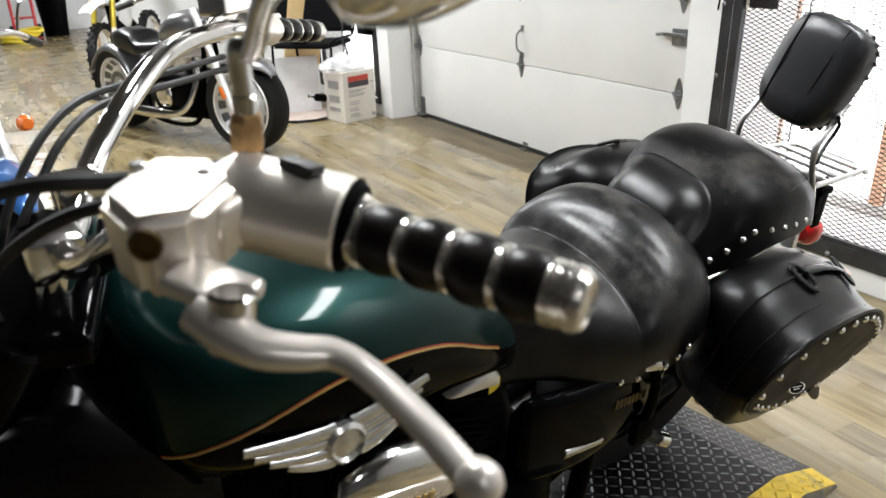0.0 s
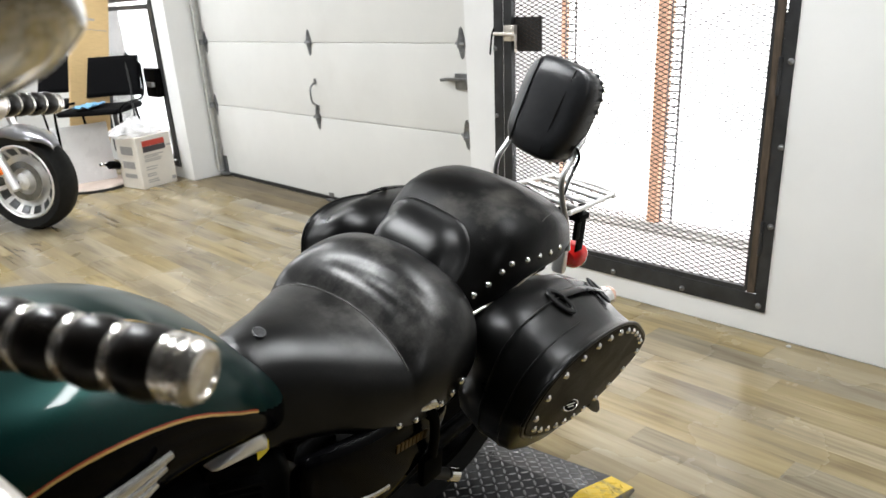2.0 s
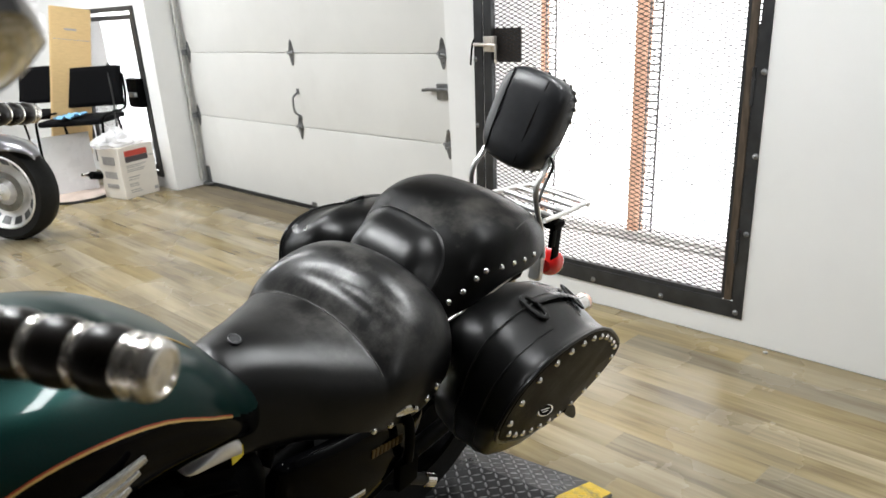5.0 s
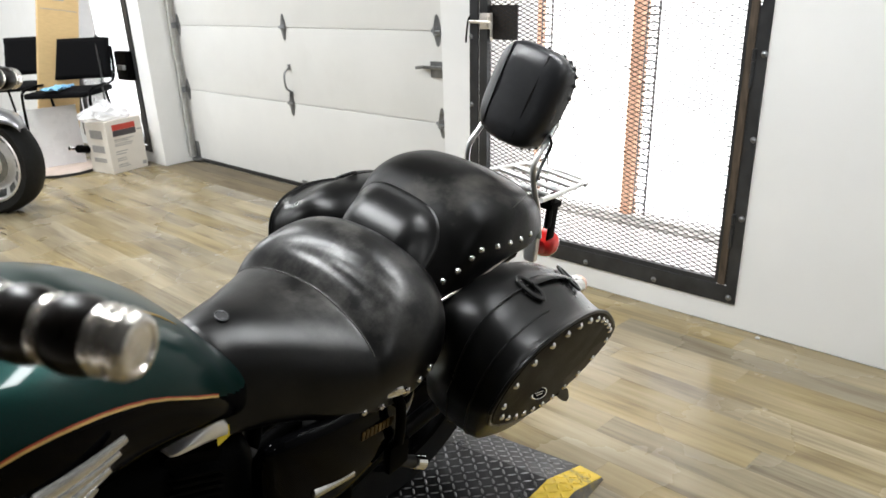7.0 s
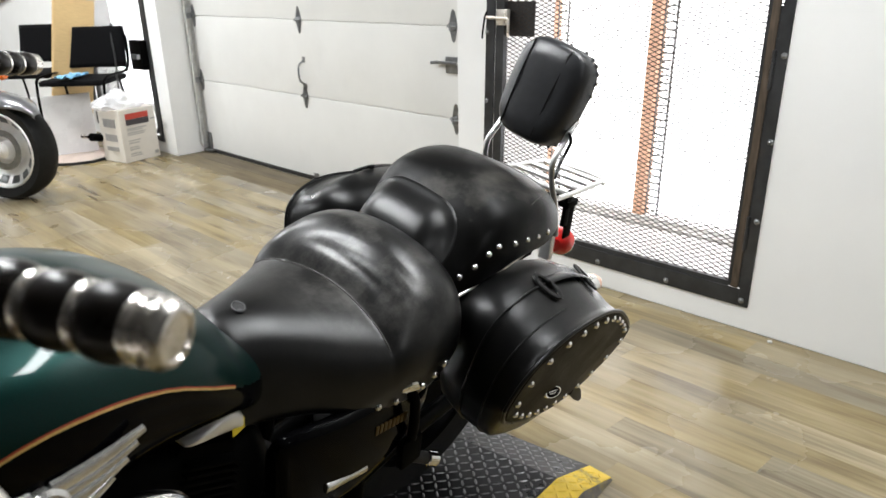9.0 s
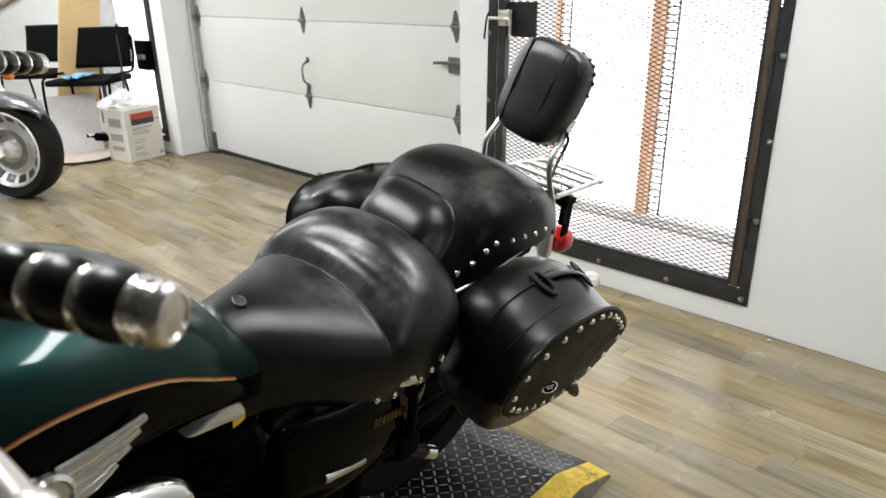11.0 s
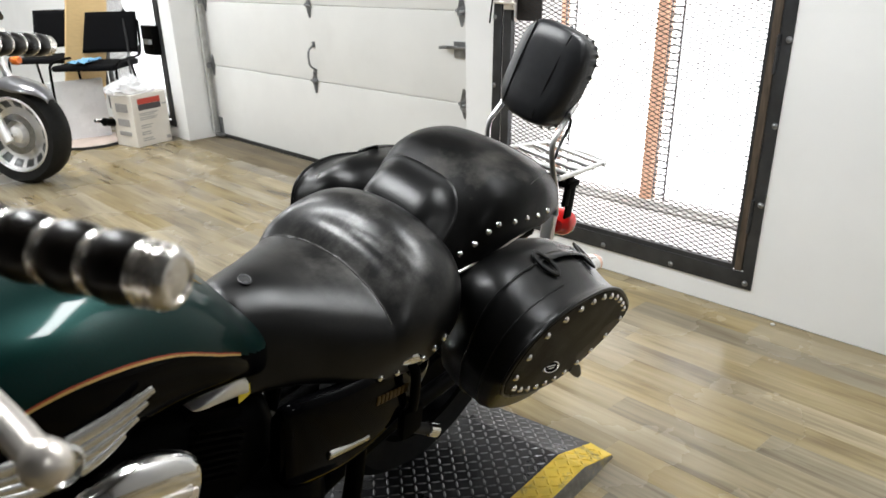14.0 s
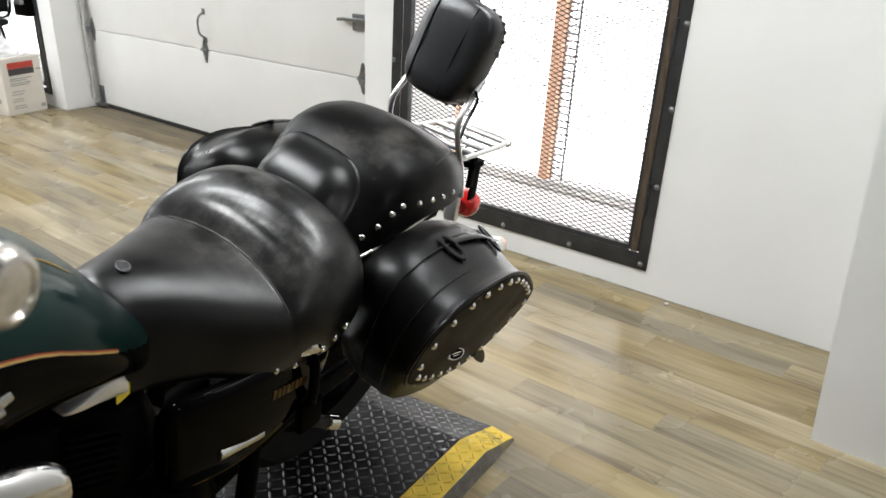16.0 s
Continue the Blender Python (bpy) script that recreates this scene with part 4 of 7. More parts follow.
def blob(field, lo, hi, h):
    """The surface where a field of space is zero, as quads (surface nets)."""
    ax = [np.arange(a, b + h, h) for a, b in zip(lo, hi)]
    g = np.meshgrid(*ax, indexing="ij")
    F = field(*g)
    n = F.shape
    acc, cnt = np.zeros((n[0] - 1, n[1] - 1, n[2] - 1, 3)), np.zeros((n[0] - 1, n[1] - 1, n[2] - 1))
    corner = lambda dx, dy, dz: F[dx:n[0] - 1 + dx, dy:n[1] - 1 + dy, dz:n[2] - 1 + dz]
    for axis in range(3):
        for p in (0, 1):
            for q in (0, 1):
                d = [p, q]
                d.insert(axis, 0)
                e = list(d)
                e[axis] = 1
                fa, fb = corner(*d), corner(*e)
                cross = (fa < 0) != (fb < 0)
                t = np.where(cross, fa / np.where(cross, fa - fb, 1), 0)
                for c in range(3):
                    acc[..., c] += np.where(cross, d[c] + (t if c == axis else 0), 0)
                cnt += cross
    idx = -np.ones(cnt.shape, int)
    cells = np.argwhere(cnt > 0)
    idx[cnt > 0] = np.arange(len(cells))
    P = np.array(lo) + h * (cells + acc[cnt > 0] / cnt[cnt > 0][:, None])
    for _ in range(3):
        f0 = field(*P.T)
        e = 0.0008
        G = np.stack([(field(*(P + e * np.eye(3)[c]).T) - field(*(P - e * np.eye(3)[c]).T)) / (2 * e) for c in range(3)], 1)
        step = np.clip(f0 / np.maximum((G * G).sum(1), 0.05), -h, h)
        P = P - 0.8 * step[:, None] * G
    faces = []
    for axis in range(3):
        o = [c for c in range(3) if c != axis]
        sl0, sl1 = [slice(None)] * 3, [slice(None)] * 3
        sl0[axis], sl1[axis] = slice(0, -1), slice(1, None)
        ins = F < 0
        for i in np.argwhere(ins[tuple(sl0)] != ins[tuple(sl1)]):
            if min(i[o[0]], i[o[1]]) < 1 or i[o[0]] >= n[o[0]] - 1 or i[o[1]] >= n[o[1]] - 1:
                continue
            quad = []
            for p, q in ((0, 0), (1, 0), (1, 1), (0, 1)):
                j = list(i)
                j[o[0]] -= p
                j[o[1]] -= q
                quad.append(int(idx[tuple(j)]))
            flip = ins[tuple(i)] != (axis == 1)
            faces.append(quad[::-1] if not flip else quad)
    me = bpy.data.meshes.new("form")
    me.from_pydata([tuple(p) for p in P], [], faces)
    bm = bmesh.new()
    bm.from_mesh(me)
    bpy.data.meshes.remove(me)
    bmesh.ops.recalc_face_normals(bm, faces=bm.faces)
    return bm


def drop(field, pts, top=1.1, low=0.55):
    """Height of the surface seen from above at each (u, v)."""
    out = []
    w = np.arange(top, low, -0.0015)
    for u, v in pts:
        f = field(np.full_like(w, u), np.full_like(w, v), w)
        k = int(np.argmax(f < 0))
        out.append(Vector((u, v, float(w[k]) + 0.0015 * float(f[k] / (f[k] - f[k - 1] + 1e-9)) if k else low)))
    return out


def side_on(field, u, w, sgn=-1):
    """Point of the surface met from the side at (u, w)."""
    v = np.arange(0.35, 0.0, -0.0012)
    f = field(np.full_like(v, u), sgn * v, np.full_like(v, w))
    k = int(np.argmax(f < 0))
    return Vector((u, sgn * float(v[k]), w))


def seam_line(field, pts, r=0.0014):
    bm = bmesh.new()
    line = drop(field, [(q.x, q.y) for q in spline([(a, b, 0) for a, b in pts], 8)])
    tube(bm, [q + Vector((0, 0, 0.5 * r)) for q in line], r, 6, 1)
    return bm


SHEAR = 0.12
DISH_SEAM = lambda v: -0.790 - 0.7 * (v + 0.03) ** 2


def rider_field(u, v, w):
    x = w - SHEAR * v
    av = np.abs(v)
    # the bolster rises behind the seam of the dish, with three soft folds along it
    d = (u - DISH_SEAM(v)) / 0.125
    t = np.clip(d, 0, 1)
    rise = 0.066 * (1 - (1 - t) ** 2.2) * np.clip(1 - (np.abs(v) / 0.205) ** 5.0, 0, 1)
    win = np.clip((0.115 - np.abs(v + 0.035)) / 0.06, 0, 1)
    for d0, amp, k in ((0.26, 0.0021, 0.0), (0.42, 0.0018, -0.9), (0.57, 0.0011, -1.5)):
        rise = rise - amp * win * np.exp(-((d - d0 - k * (v + 0.09)) / 0.055) ** 2)
    top = table([(-1.045, 0.788), (-1.0, 0.808), (-0.95, 0.806), (-0.88, 0.797), (-0.80, 0.790), (-0.74, 0.786), (-0.68, 0.782), (-0.63, 0.766), (-0.575, 0.72)], u) - 1.5 * v * v + rise
    hw = table([(-1.05, 0.03), (-1.03, 0.062), (-0.98, 0.082), (-0.92, 0.110), (-0.86, 0.150), (-0.80, 0.178), (-0.73, 0.190), (-0.67, 0.182), (-0.62, 0.150), (-0.59, 0.10), (-0.575, 0.05)], u)
    low = table([(-1.045, 0.672), (-0.95, 0.662), (-0.88, 0.645), (-0.82, 0.622), (-0.72, 0.632), (-0.64, 0.68), (-0.585, 0.71)], u)
    under = np.clip((0.76 - x) / 0.14, 0, 1)
    f = smax(x - top, av - hw * (1 + table([(-1.05, 0.75), (-0.97, 0.34), (-0.88, 0.0), (-0.80, -0.18), (-0.5, -0.18)], u) * under ** 1.5), table([(-1.05, 0.125), (-0.86, 0.135), (-0.77, 0.080), (-0.5, 0.080)], u))
    f = smax(f, -1.04 - u, 0.03)
    f = smax(f, u + 0.59, 0.08)
    return smax(f, low - w, 0.02)


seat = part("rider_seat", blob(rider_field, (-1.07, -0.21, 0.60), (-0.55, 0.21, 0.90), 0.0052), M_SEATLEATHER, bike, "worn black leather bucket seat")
part("seam", seam_line(rider_field, [(DISH_SEAM(v), v) for v in [-0.150 + 0.0295 * i for i in range(11)]], 0.0012), M_SEAM, seat)
part("nose_welt", seam_line(rider_field, [(-1.018, 0.05), (-1.022, 0.025), (-1.022, 0.0), (-1.020, -0.025), (-1.014, -0.052)], 0.003), M_LEATHER, seat)
bm = bmesh.new()
lathe(bm, [(0.017, 0), (0.017, 0.0015), (0.0145, 0.0022), (0.013, 0.0012), (0.004, 0.0014), (0, 0.0016)], Matrix.Diagonal((1.0, 0.62, 1, 1)), 20)
part("seat_badge", bm, M_STEEL, seat, "small oval black badge").matrix_basis = pose(-0.962, 0.0, drop(rider_field, [(-0.962, 0)])[0].z - 0.0004, 7, 2, 60)
pts = [side_on(rider_field, u, w) for u, w in ((-0.822, 0.642), (-0.790, 0.640), (-0.742, 0.652), (-0.718, 0.662), (-0.695, 0.674))]
studs(seat, pts, [(0, -1, -0.15)] * len(pts), 1.3)
bm = bmesh.new()
loft(bm, [(-0.786, -0.163, 0.660, 0.006, 0.006, 0.006, 2.4), (-0.772, -0.168, 0.663, 0.008, 0.011, 0.011, 2.4), (-0.755, -0.170, 0.660, 0.008, 0.012, 0.010, 2.4), (-0.742, -0.168, 0.652, 0.006, 0.006, 0.006, 2.4)], 12, 3)
part("seat_strap_anchor", bm, M_CHROME, seat, "chrome seat strap anchor")


# passenger seat: a smooth dome with a pillow on its front
def dome_field(u, v, w):
    x = w - SHEAR * v
    top = table([(-0.66, 0.775), (-0.62, 0.795), (-0.58, 0.832), (-0.54, 0.874), (-0.49, 0.901), (-0.44, 0.908), (-0.40, 0.905), (-0.33, 0.881), (-0.26, 0.843), (-0.20, 0.798), (-0.16, 0.755)], u) - 1.1 * v * v
    hw = table([(-0.66, 0.07), (-0.635, 0.100), (-0.60, 0.124), (-0.54, 0.143), (-0.46, 0.152), (-0.38, 0.147), (-0.30, 0.125), (-0.23, 0.092), (-0.18, 0.05)], u)
    low = table([(-0.66, 0.742), (-0.60, 0.752), (-0.54, 0.772), (-0.46, 0.792), (-0.36, 0.785), (-0.18, 0.755)], u)
    under = np.clip((0.86 - x) / 0.10, 0, 1)
    f = smax(x - top, np.abs(v) - hw * (1 - 0.03 * under), 0.095)
    f = smax(f, -0.648 - u + 0.25 * np.clip(x - 0.80, 0, 1), 0.05)
    f = smax(f, u + 0.19, 0.06)
    return smax(f, low - x, 0.012)


def pillow_field(u, v, w):
    x = w - SHEAR * v
    c = np.clip(v, -0.020, 0.060)
    r = 0.052
    du, dw = u + 0.578, x - 0.804 + 0.9 * (v - 0.02) ** 2
    # the pillow leans back along the dome and runs into it
    ru, rw = 0.82 * du + 0.57 * dw, -0.57 * du + 0.82 * dw
    f = (np.abs(0.84 * ru) ** 2.4 + np.abs(1.02 * rw) ** 2.4 + np.abs(1.0 * (v - c)) ** 2.4 + 1e-9) ** (1 / 2.4) - r
    return smax(f, 0.748 - x, 0.012)


def roll_field(u, v, w):
    pillow = pillow_field(u, v, w)
    return smax(smin(dome_field(u, v, w) - 0.0006, pillow, 0.045), pillow - 0.016, 0.006)


pseat = part("passenger_seat", blob(dome_field, (-0.70, -0.19, 0.70), (-0.14, 0.19, 0.96), 0.0055), M_SCUFF, bike, "scuffed black leather passenger seat")
part("lumbar_roll", blob(roll_field, (-0.70, -0.16, 0.70), (-0.46, 0.20, 0.94), 0.0048), M_LEATHER, pseat, "shiny padded front roll")
part("seam", seam_line(dome_field, [(-0.42, -0.130), (-0.36, -0.115), (-0.30, -0.085), (-0.288, -0.055), (-0.32, -0.030), (-0.31, 0.01), (-0.275, 0.05)], 0.0010), M_SEAM, pseat)
pts = [side_on(dome_field, u, w) for u, w in ((-0.592, 0.769), (-0.568, 0.785), (-0.543, 0.804), (-0.522, 0.814), (-0.486, 0.812), (-0.448, 0.808), (-0.408, 0.801), (-0.367, 0.797))]
studs(pseat, pts, [(-0.1, -1, 0.05)] * len(pts), 1.2)
bm = bmesh.new()
tube(bm, [(-0.62, -0.118, 0.735), (-0.52, -0.136, 0.758), (-0.44, -0.138, 0.770), (-0.34, -0.122, 0.765), (-0.26, -0.09, 0.755)], 0.0028, 8)
part("seat_pan_edge", bm, M_ALLOY, pseat, "pale metal seat pan edge")


# leather saddlebags
def saddlebag(side):
    """side -1: left, 1: right; drawn for the left and mirrored."""
    ring = [(-0.640, 0.600), (-0.637, 0.652), (-0.616, 0.692), (-0.572, 0.715), (-0.50, 0.722), (-0.395, 0.706), (-0.305, 0.668), (-0.215, 0.608), (-0.140, 0.545), (-0.128, 0.505), (-0.155, 0.467), (-0.215, 0.434),
            (-0.285, 0.422), (-0.37, 0.434), (-0.47, 0.470), (-0.545, 0.508), (-0.612, 0.553)]
    path = spline([(u, 0, w) for u, w in ring] + [(ring[0][0], 0, ring[0][1])], 5)[:-1]
    cu, cw = -0.385, 0.578

    def shell(q, sc, dep):
        u, w = cu + (q.x - cu) * sc, cw + (q.z - cw) * sc
        # the box hangs below the lid's flap at the front
        low = sstep(0.615, 0.53, q.z) * sstep(-0.22, -0.46, q.x) * sstep(0.006, 0.014, dep)
        w -= low * 0.046 * (1 - dep / 0.34)
        base = sstep(0.56, 0.44, q.z) * sstep(0.014, 0.04, dep)
        w -= base * 0.020 * (1 - dep / 0.3)
        top = sstep(0.58, 0.68, q.z) * sstep(0.0, 0.10, dep)
        w += top * 0.050 * math.sin(min(1.0, dep / 0.13) * math.pi / 2)
        return Vector((u, (-0.262 - 0.33 * (w - 0.578) * (1 - dep / 0.25) + dep) * -side, w))
    rows = [(0.0, 0.0), (0.60, 0.0), (0.86, 0.0), (0.955, 0.0), (0.99, 0.002), (1.0, 0.006), (0.995, 0.012), (1.0, 0.018), (1.01, 0.034), (1.012, 0.06), (1.0, 0.10), (0.94, 0.145), (0.82, 0.172), (0.4, 0.18)]
    bm = bmesh.new()
    loops = [[bm.verts.new(shell(q, sc, dep)) for q in path] for sc, dep in rows]
    n = len(path)
    for a, b in zip(loops, loops[1:]):
        for j in range(n):
            l = (j + 1) % n
            bm.faces.new((a[j], a[l], b[l], b[j]))
    bm.faces.new(loops[0])
    bm.faces.new(loops[-1])
    bmesh.ops.recalc_face_normals(bm, faces=bm.faces)
    bag = part("saddlebag", bm, M_LEATHER_B, bike, "studded black leather saddlebag")
    if side > 0:
        bag.location = (0.032, 0.028, 0.060)

    def on_face(q, sc, out=0.0):
        u, w = cu + (q.x - cu) * sc, cw + (q.z - cw) * sc
        return Vector((u, (-0.262 - 0.33 * (w - 0.578) - out) * -side, w))
    bm = bmesh.new()
    tube(bm, [on_face(q, 0.995, -0.002) for q in path] + [on_face(path[0], 0.995, -0.002)], 0.0036, 8, 1, True)
    part("piping", bm, M_LEATHER_B, bag)
    # gusset seams round the front and the lid
    for dep, r in ((0.040, 0.0018), (0.085, 0.0016)) if side < 0 else ():
        bm = bmesh.new()
        tube(bm, [shell(q, 1.012, dep) for q in path[-14:] + path[:22]], r, 6, 1)
        part("gusset_seam", bm, M_LEATHER_B, bag)
    bm = bmesh.new()
    ring = [bm.verts.new(on_face(q, 0.972, -0.0005)) for q in path]
    ring2 = [bm.verts.new(on_face(q, 0.962, 0.0018)) for q in path]
    ring3 = [bm.verts.new(on_face(q, 0.45, 0.0075)) for q in path]
    for a, b in ((ring, ring2), (ring2, ring3)):
        for j in range(len(a)):
            bm.faces.new((a[j], a[(j + 1) % len(a)], b[(j + 1) % len(a)], b[j]))
    bm.faces.new(ring3)
    bmesh.ops.recalc_face_normals(bm, faces=bm.faces)
    part("face_panel", bm, M_BAGFACE, bag, "brownish worn leather face panel")
    length = [0.0]
    closed = path + [path[0]]
    for a, b in zip(closed, closed[1:]):
        length.append(length[-1] + (b - a).length)
    count = 23
    ps = []
    for i in range(count):
        at = length[-1] * (i + 0.05) / count
        j = max(k for k in range(len(length) - 1) if length[k] <= at)
        q = closed[j].lerp(closed[j + 1], (at - length[j]) / (length[j + 1] - length[j]))
        ps.append(on_face(q, 0.868, 0.0020))
    studs(bag, ps, [(0, side, 0.33)] * count, 1.35)
    # strap with two flat loops lying on the lid
    lid = BVHTree.FromPolygons([v.co.copy() for v in bag.data.vertices], [tuple(p.vertices) for p in bag.data.polygons])

    def on_lid(u, v):
        hit, nrm, _, _ = lid.ray_cast(Vector((u, v * -side, 1.2)), Vector((0, 0, -1)))
        return (hit, nrm if nrm.z > 0 else -nrm) if hit else (Vector((u, v * -side, 0.72)), Vector((0, 0, 1)))
    bm = bmesh.new()
    tube(bm, [on_lid(-0.475 + 0.019 * i, -0.214)[0] + Vector((0, 0, 0.004)) for i in range(9)], 0.0115, 8, 3, False, 0.35)
    part("lid_strap", bm, M_LEATHER_B, bag)
    for u, v in ((-0.485, -0.222), (-0.330, -0.214)):
        q, nrm = on_lid(u, v)
        bm = bmesh.new()
        tube(bm, [(0.0135 * math.cos(t), 0.028 * math.sin(t), 0.005) for t in [2 * math.pi * i / 20 for i in range(21)]], 0.0054, 8, 1, True, 0.6)
        zq = nrm
        yq = (Vector((0.25, side, 0)) - zq * Vector((0.25, side, 0)).dot(zq)).normalized()
        xq = yq.cross(zq)
        part("strap_loop", bm, M_LEATHER_B, bag).matrix_basis = Matrix.Translation(q) @ Matrix((xq, yq, zq)).transposed().to_4x4()
    # oval badge and buckle tab on the outer face
    bm = bmesh.new()
    lathe(bm, [(0.027, 0), (0.027, 0.003), (0.0255, 0.0042), (0.0225, 0.0042), (0.021, 0.0030), (0.021, 0)], Matrix.Diagonal((1, 0.40, 1, 1)), 28)
    q = Vector((-0.467, 0, 0.548))
    badge = part("badge", bm, M_STUD, bag, "oval silver badge rim")
    badge.matrix_basis = Matrix.Translation(on_face(q, 1.0, 0.0085)) @ Vector((0, side, 0.33)).to_track_quat("Z", "Y").to_matrix().to_4x4() @ pose(0, 0, 0, 0, 0, -14)
    bm = bmesh.new()
    lathe(bm, [(0.0213, 0), (0.0213, 0.0022), (0.019, 0.0028), (0, 0.0028)], Matrix.Diagonal((1, 0.40, 1, 1)), 28)
    part("badge_centre", bm, M_BLACKM, badge, "black badge centre")
    for x0, x1, y0 in ((-0.014, 0.014, 0.0012), (-0.010, 0.010, -0.0030)):
        bm = bmesh.new()
        box(bm, x0, x1, y0, y0 + 0.0016, 0.0026, 0.0034)
        part("badge_bar", bm, M_STUD, badge, smooth=False)
    bm = bmesh.new()
    loft(bm, [(-0.02, 0, 0, 0.004, 0.012, 0.012, 3), (0.02, 0, 0, 0.004, 0.014, 0.014, 3), (0.045, 0, -0.004, 0.003, 0.008, 0.008, 2)], 12, 3)
    part("buckle_tab", bm, M_LEATHER_B, bag).matrix_basis = pose(-0.262, (-0.212) * -side, 0.418, 0, 40, 0)
    return bag


saddlebag(-1)
saddlebag(1)


# fuel tank
TANK = [(-1.525, 0, 0.875, 0.06, 0.06, 0.07, 2.6), (-1.51, 0, 0.872, 0.118, 0.09, 0.10, 2.6), (-1.47, 0, 0.865, 0.158, 0.115, 0.115, 2.6), (-1.40, 0, 0.855, 0.180, 0.132, 0.118, 2.5), (-1.28, 0, 0.84, 0.182, 0.130, 0.112, 2.4),
        (-1.17, 0, 0.815, 0.160, 0.128, 0.085, 2.4), (-1.08, 0, 0.775, 0.138, 0.108, 0.052, 2.4), (-1.01, 0, 0.735, 0.104, 0.064, 0.04, 2.4), (-0.96, 0, 0.715, 0.05, 0.03, 0.045, 2.4), (-0.94, 0, 0.72, 0.03, 0.02, 0.03, 2.2)]
STRIPE_KEYS = [(-1.60, 0, 0.755), (-1.50, 0, 0.828), (-1.42, 0, 0.866), (-1.34, 0, 0.886), (-1.26, 0, 0.882), (-1.18, 0, 0.857), (-1.10, 0, 0.812), (-1.03, 0, 0.770), (-0.97, 0, 0.735)]
STRIPE = [(q.x, q.z) for q in spline(STRIPE_KEYS, 10)]


TANK_ROWS = np.array(spline_rows(TANK, 24))


def tank_row(x):
    return [float(np.interp(x, TANK_ROWS[:, 0], TANK_ROWS[:, k])) for k in range(7)]


bm = bmesh.new()
loft(bm, TANK, 160, 14)
bmesh.ops.recalc_face_normals(bm, faces=bm.faces)
tank = part("fuel_tank", bm, M_BLACKP, bike, "metallic green over black fuel tank")
tank.data.materials.append(M_GREEN)
for f in tank.data.polygons:
    c = f.center
    f.material_index = 1 if c.z > lerp_table(STRIPE, c.x) - 0.002 else 0


def on_tank(x, w, side=-1, out=0.0):
    r = tank_row(x)
    s = (w - r[2]) / (r[4] if w > r[2] else r[5])
    s = max(-0.999, min(0.999, s))
    c = (1 - abs(s) ** r[6]) ** (1 / r[6])
    return Vector((x, side * (r[3] * c + out), w))


for name, material, dw, wd in (("red_pinstripe", M_RED, 0.0020, 0.0011), ("gold_pinstripe", M_GOLD, -0.0006, 0.0014)):
    for side in (-1, 1):
        bm = bmesh.new()
        grid_sheet(bm, lambda s, t: on_tank(-1.512 + 0.440 * s, lerp_table(STRIPE, -1.512 + 0.440 * s) + dw + wd * (2 * t - 1), side, 0.0018), 70, 2)
        part(name, bm, material, tank)
# fine gold scrolls on the crown of the tank
for k, (x0, x1, f0, f1, bow) in enumerate(((-1.235, -1.155, 0.965, 0.93, 0.016), (-1.215, -1.130, 0.93, 0.915, -0.010), (-1.130, -1.085, 0.93, 0.90, 0.006))):
    bm = bmesh.new()
    line = []
    for i in range(13):
        t = i / 12
        r = tank_row(x0 + (x1 - x0) * t)
        q = on_tank(r[0], r[2] + r[4] * (f0 + (f1 - f0) * t + bow * math.sin(math.pi * t)), -1, 0.0)
        line.append(q + Vector((0, 0, 0.0006)))
    tube(bm, line, lambda f: 0.0004 + 0.0011 * math.sin(math.pi * f), 6, 1)
    part("crown_scroll", bm, M_GOLD, tank)
# winged emblem
feathers = []
for sgn in (-1, 1):
    for k, reach in enumerate((0.110, 0.100, 0.086, 0.068)):
        bm = bmesh.new()
        a, base = 0.010 + 0.002 * k, 0.019 - 0.0105 * k
        tube(bm, [(sgn * (a + (reach - a) * i / 8), base + 0.017 * (i / 8) ** 1.6 - 0.001 * k, 0.0015 * k) for i in range(9)], lambda f: (0.0088 if k == 0 else 0.0062) * (1 - 0.45 * f ** 2) + 0.0004, 12, 1, False, 0.5)
        feathers.append(bm)
bm = bmesh.new()
lathe(bm, [(0.025, -0.004), (0.025, 0.005), (0.020, 0.009), (0.017, 0.005), (0.007, 0.007), (0, 0.008)], None, 20)
em = part("wing_emblem", bm, M_WHITEBADGE, tank, "silver winged tank emblem")
em.matrix_basis = Matrix.Translation(on_tank(-1.335, 0.812, -1, 0.010)) @ Matrix(((-1, 0, 0, 0), (0, 0.12, -0.99, 0), (0, 0.99, 0.12, 0), (0, 0, 0, 1))) @ Matrix.Diagonal((-1, 1, 1, 1))
for bm in feathers:
    part("wing_feather", bm, M_WHITEBADGE, em)
bm = bmesh.new()
lathe(bm, [(0.045, 0), (0.045, 0.006), (0.040, 0.014), (0.02, 0.018), (0, 0.019)], None, 28)
part("filler_cap", bm, M_CHROME, tank, "chrome filler cap").matrix_basis = pose(-1.42, 0.0, 0.982, 0, -4, 0)

# frame, engine, covers
bm = bmesh.new()
tube(bm, [(-1.62, 0, 0.80), (-1.3, 0, 0.72), (-1.0, 0, 0.68), (-0.85, 0, 0.60), (-0.55, 0, 0.66), (-0.2, 0, 0.66)], 0.024, 12)
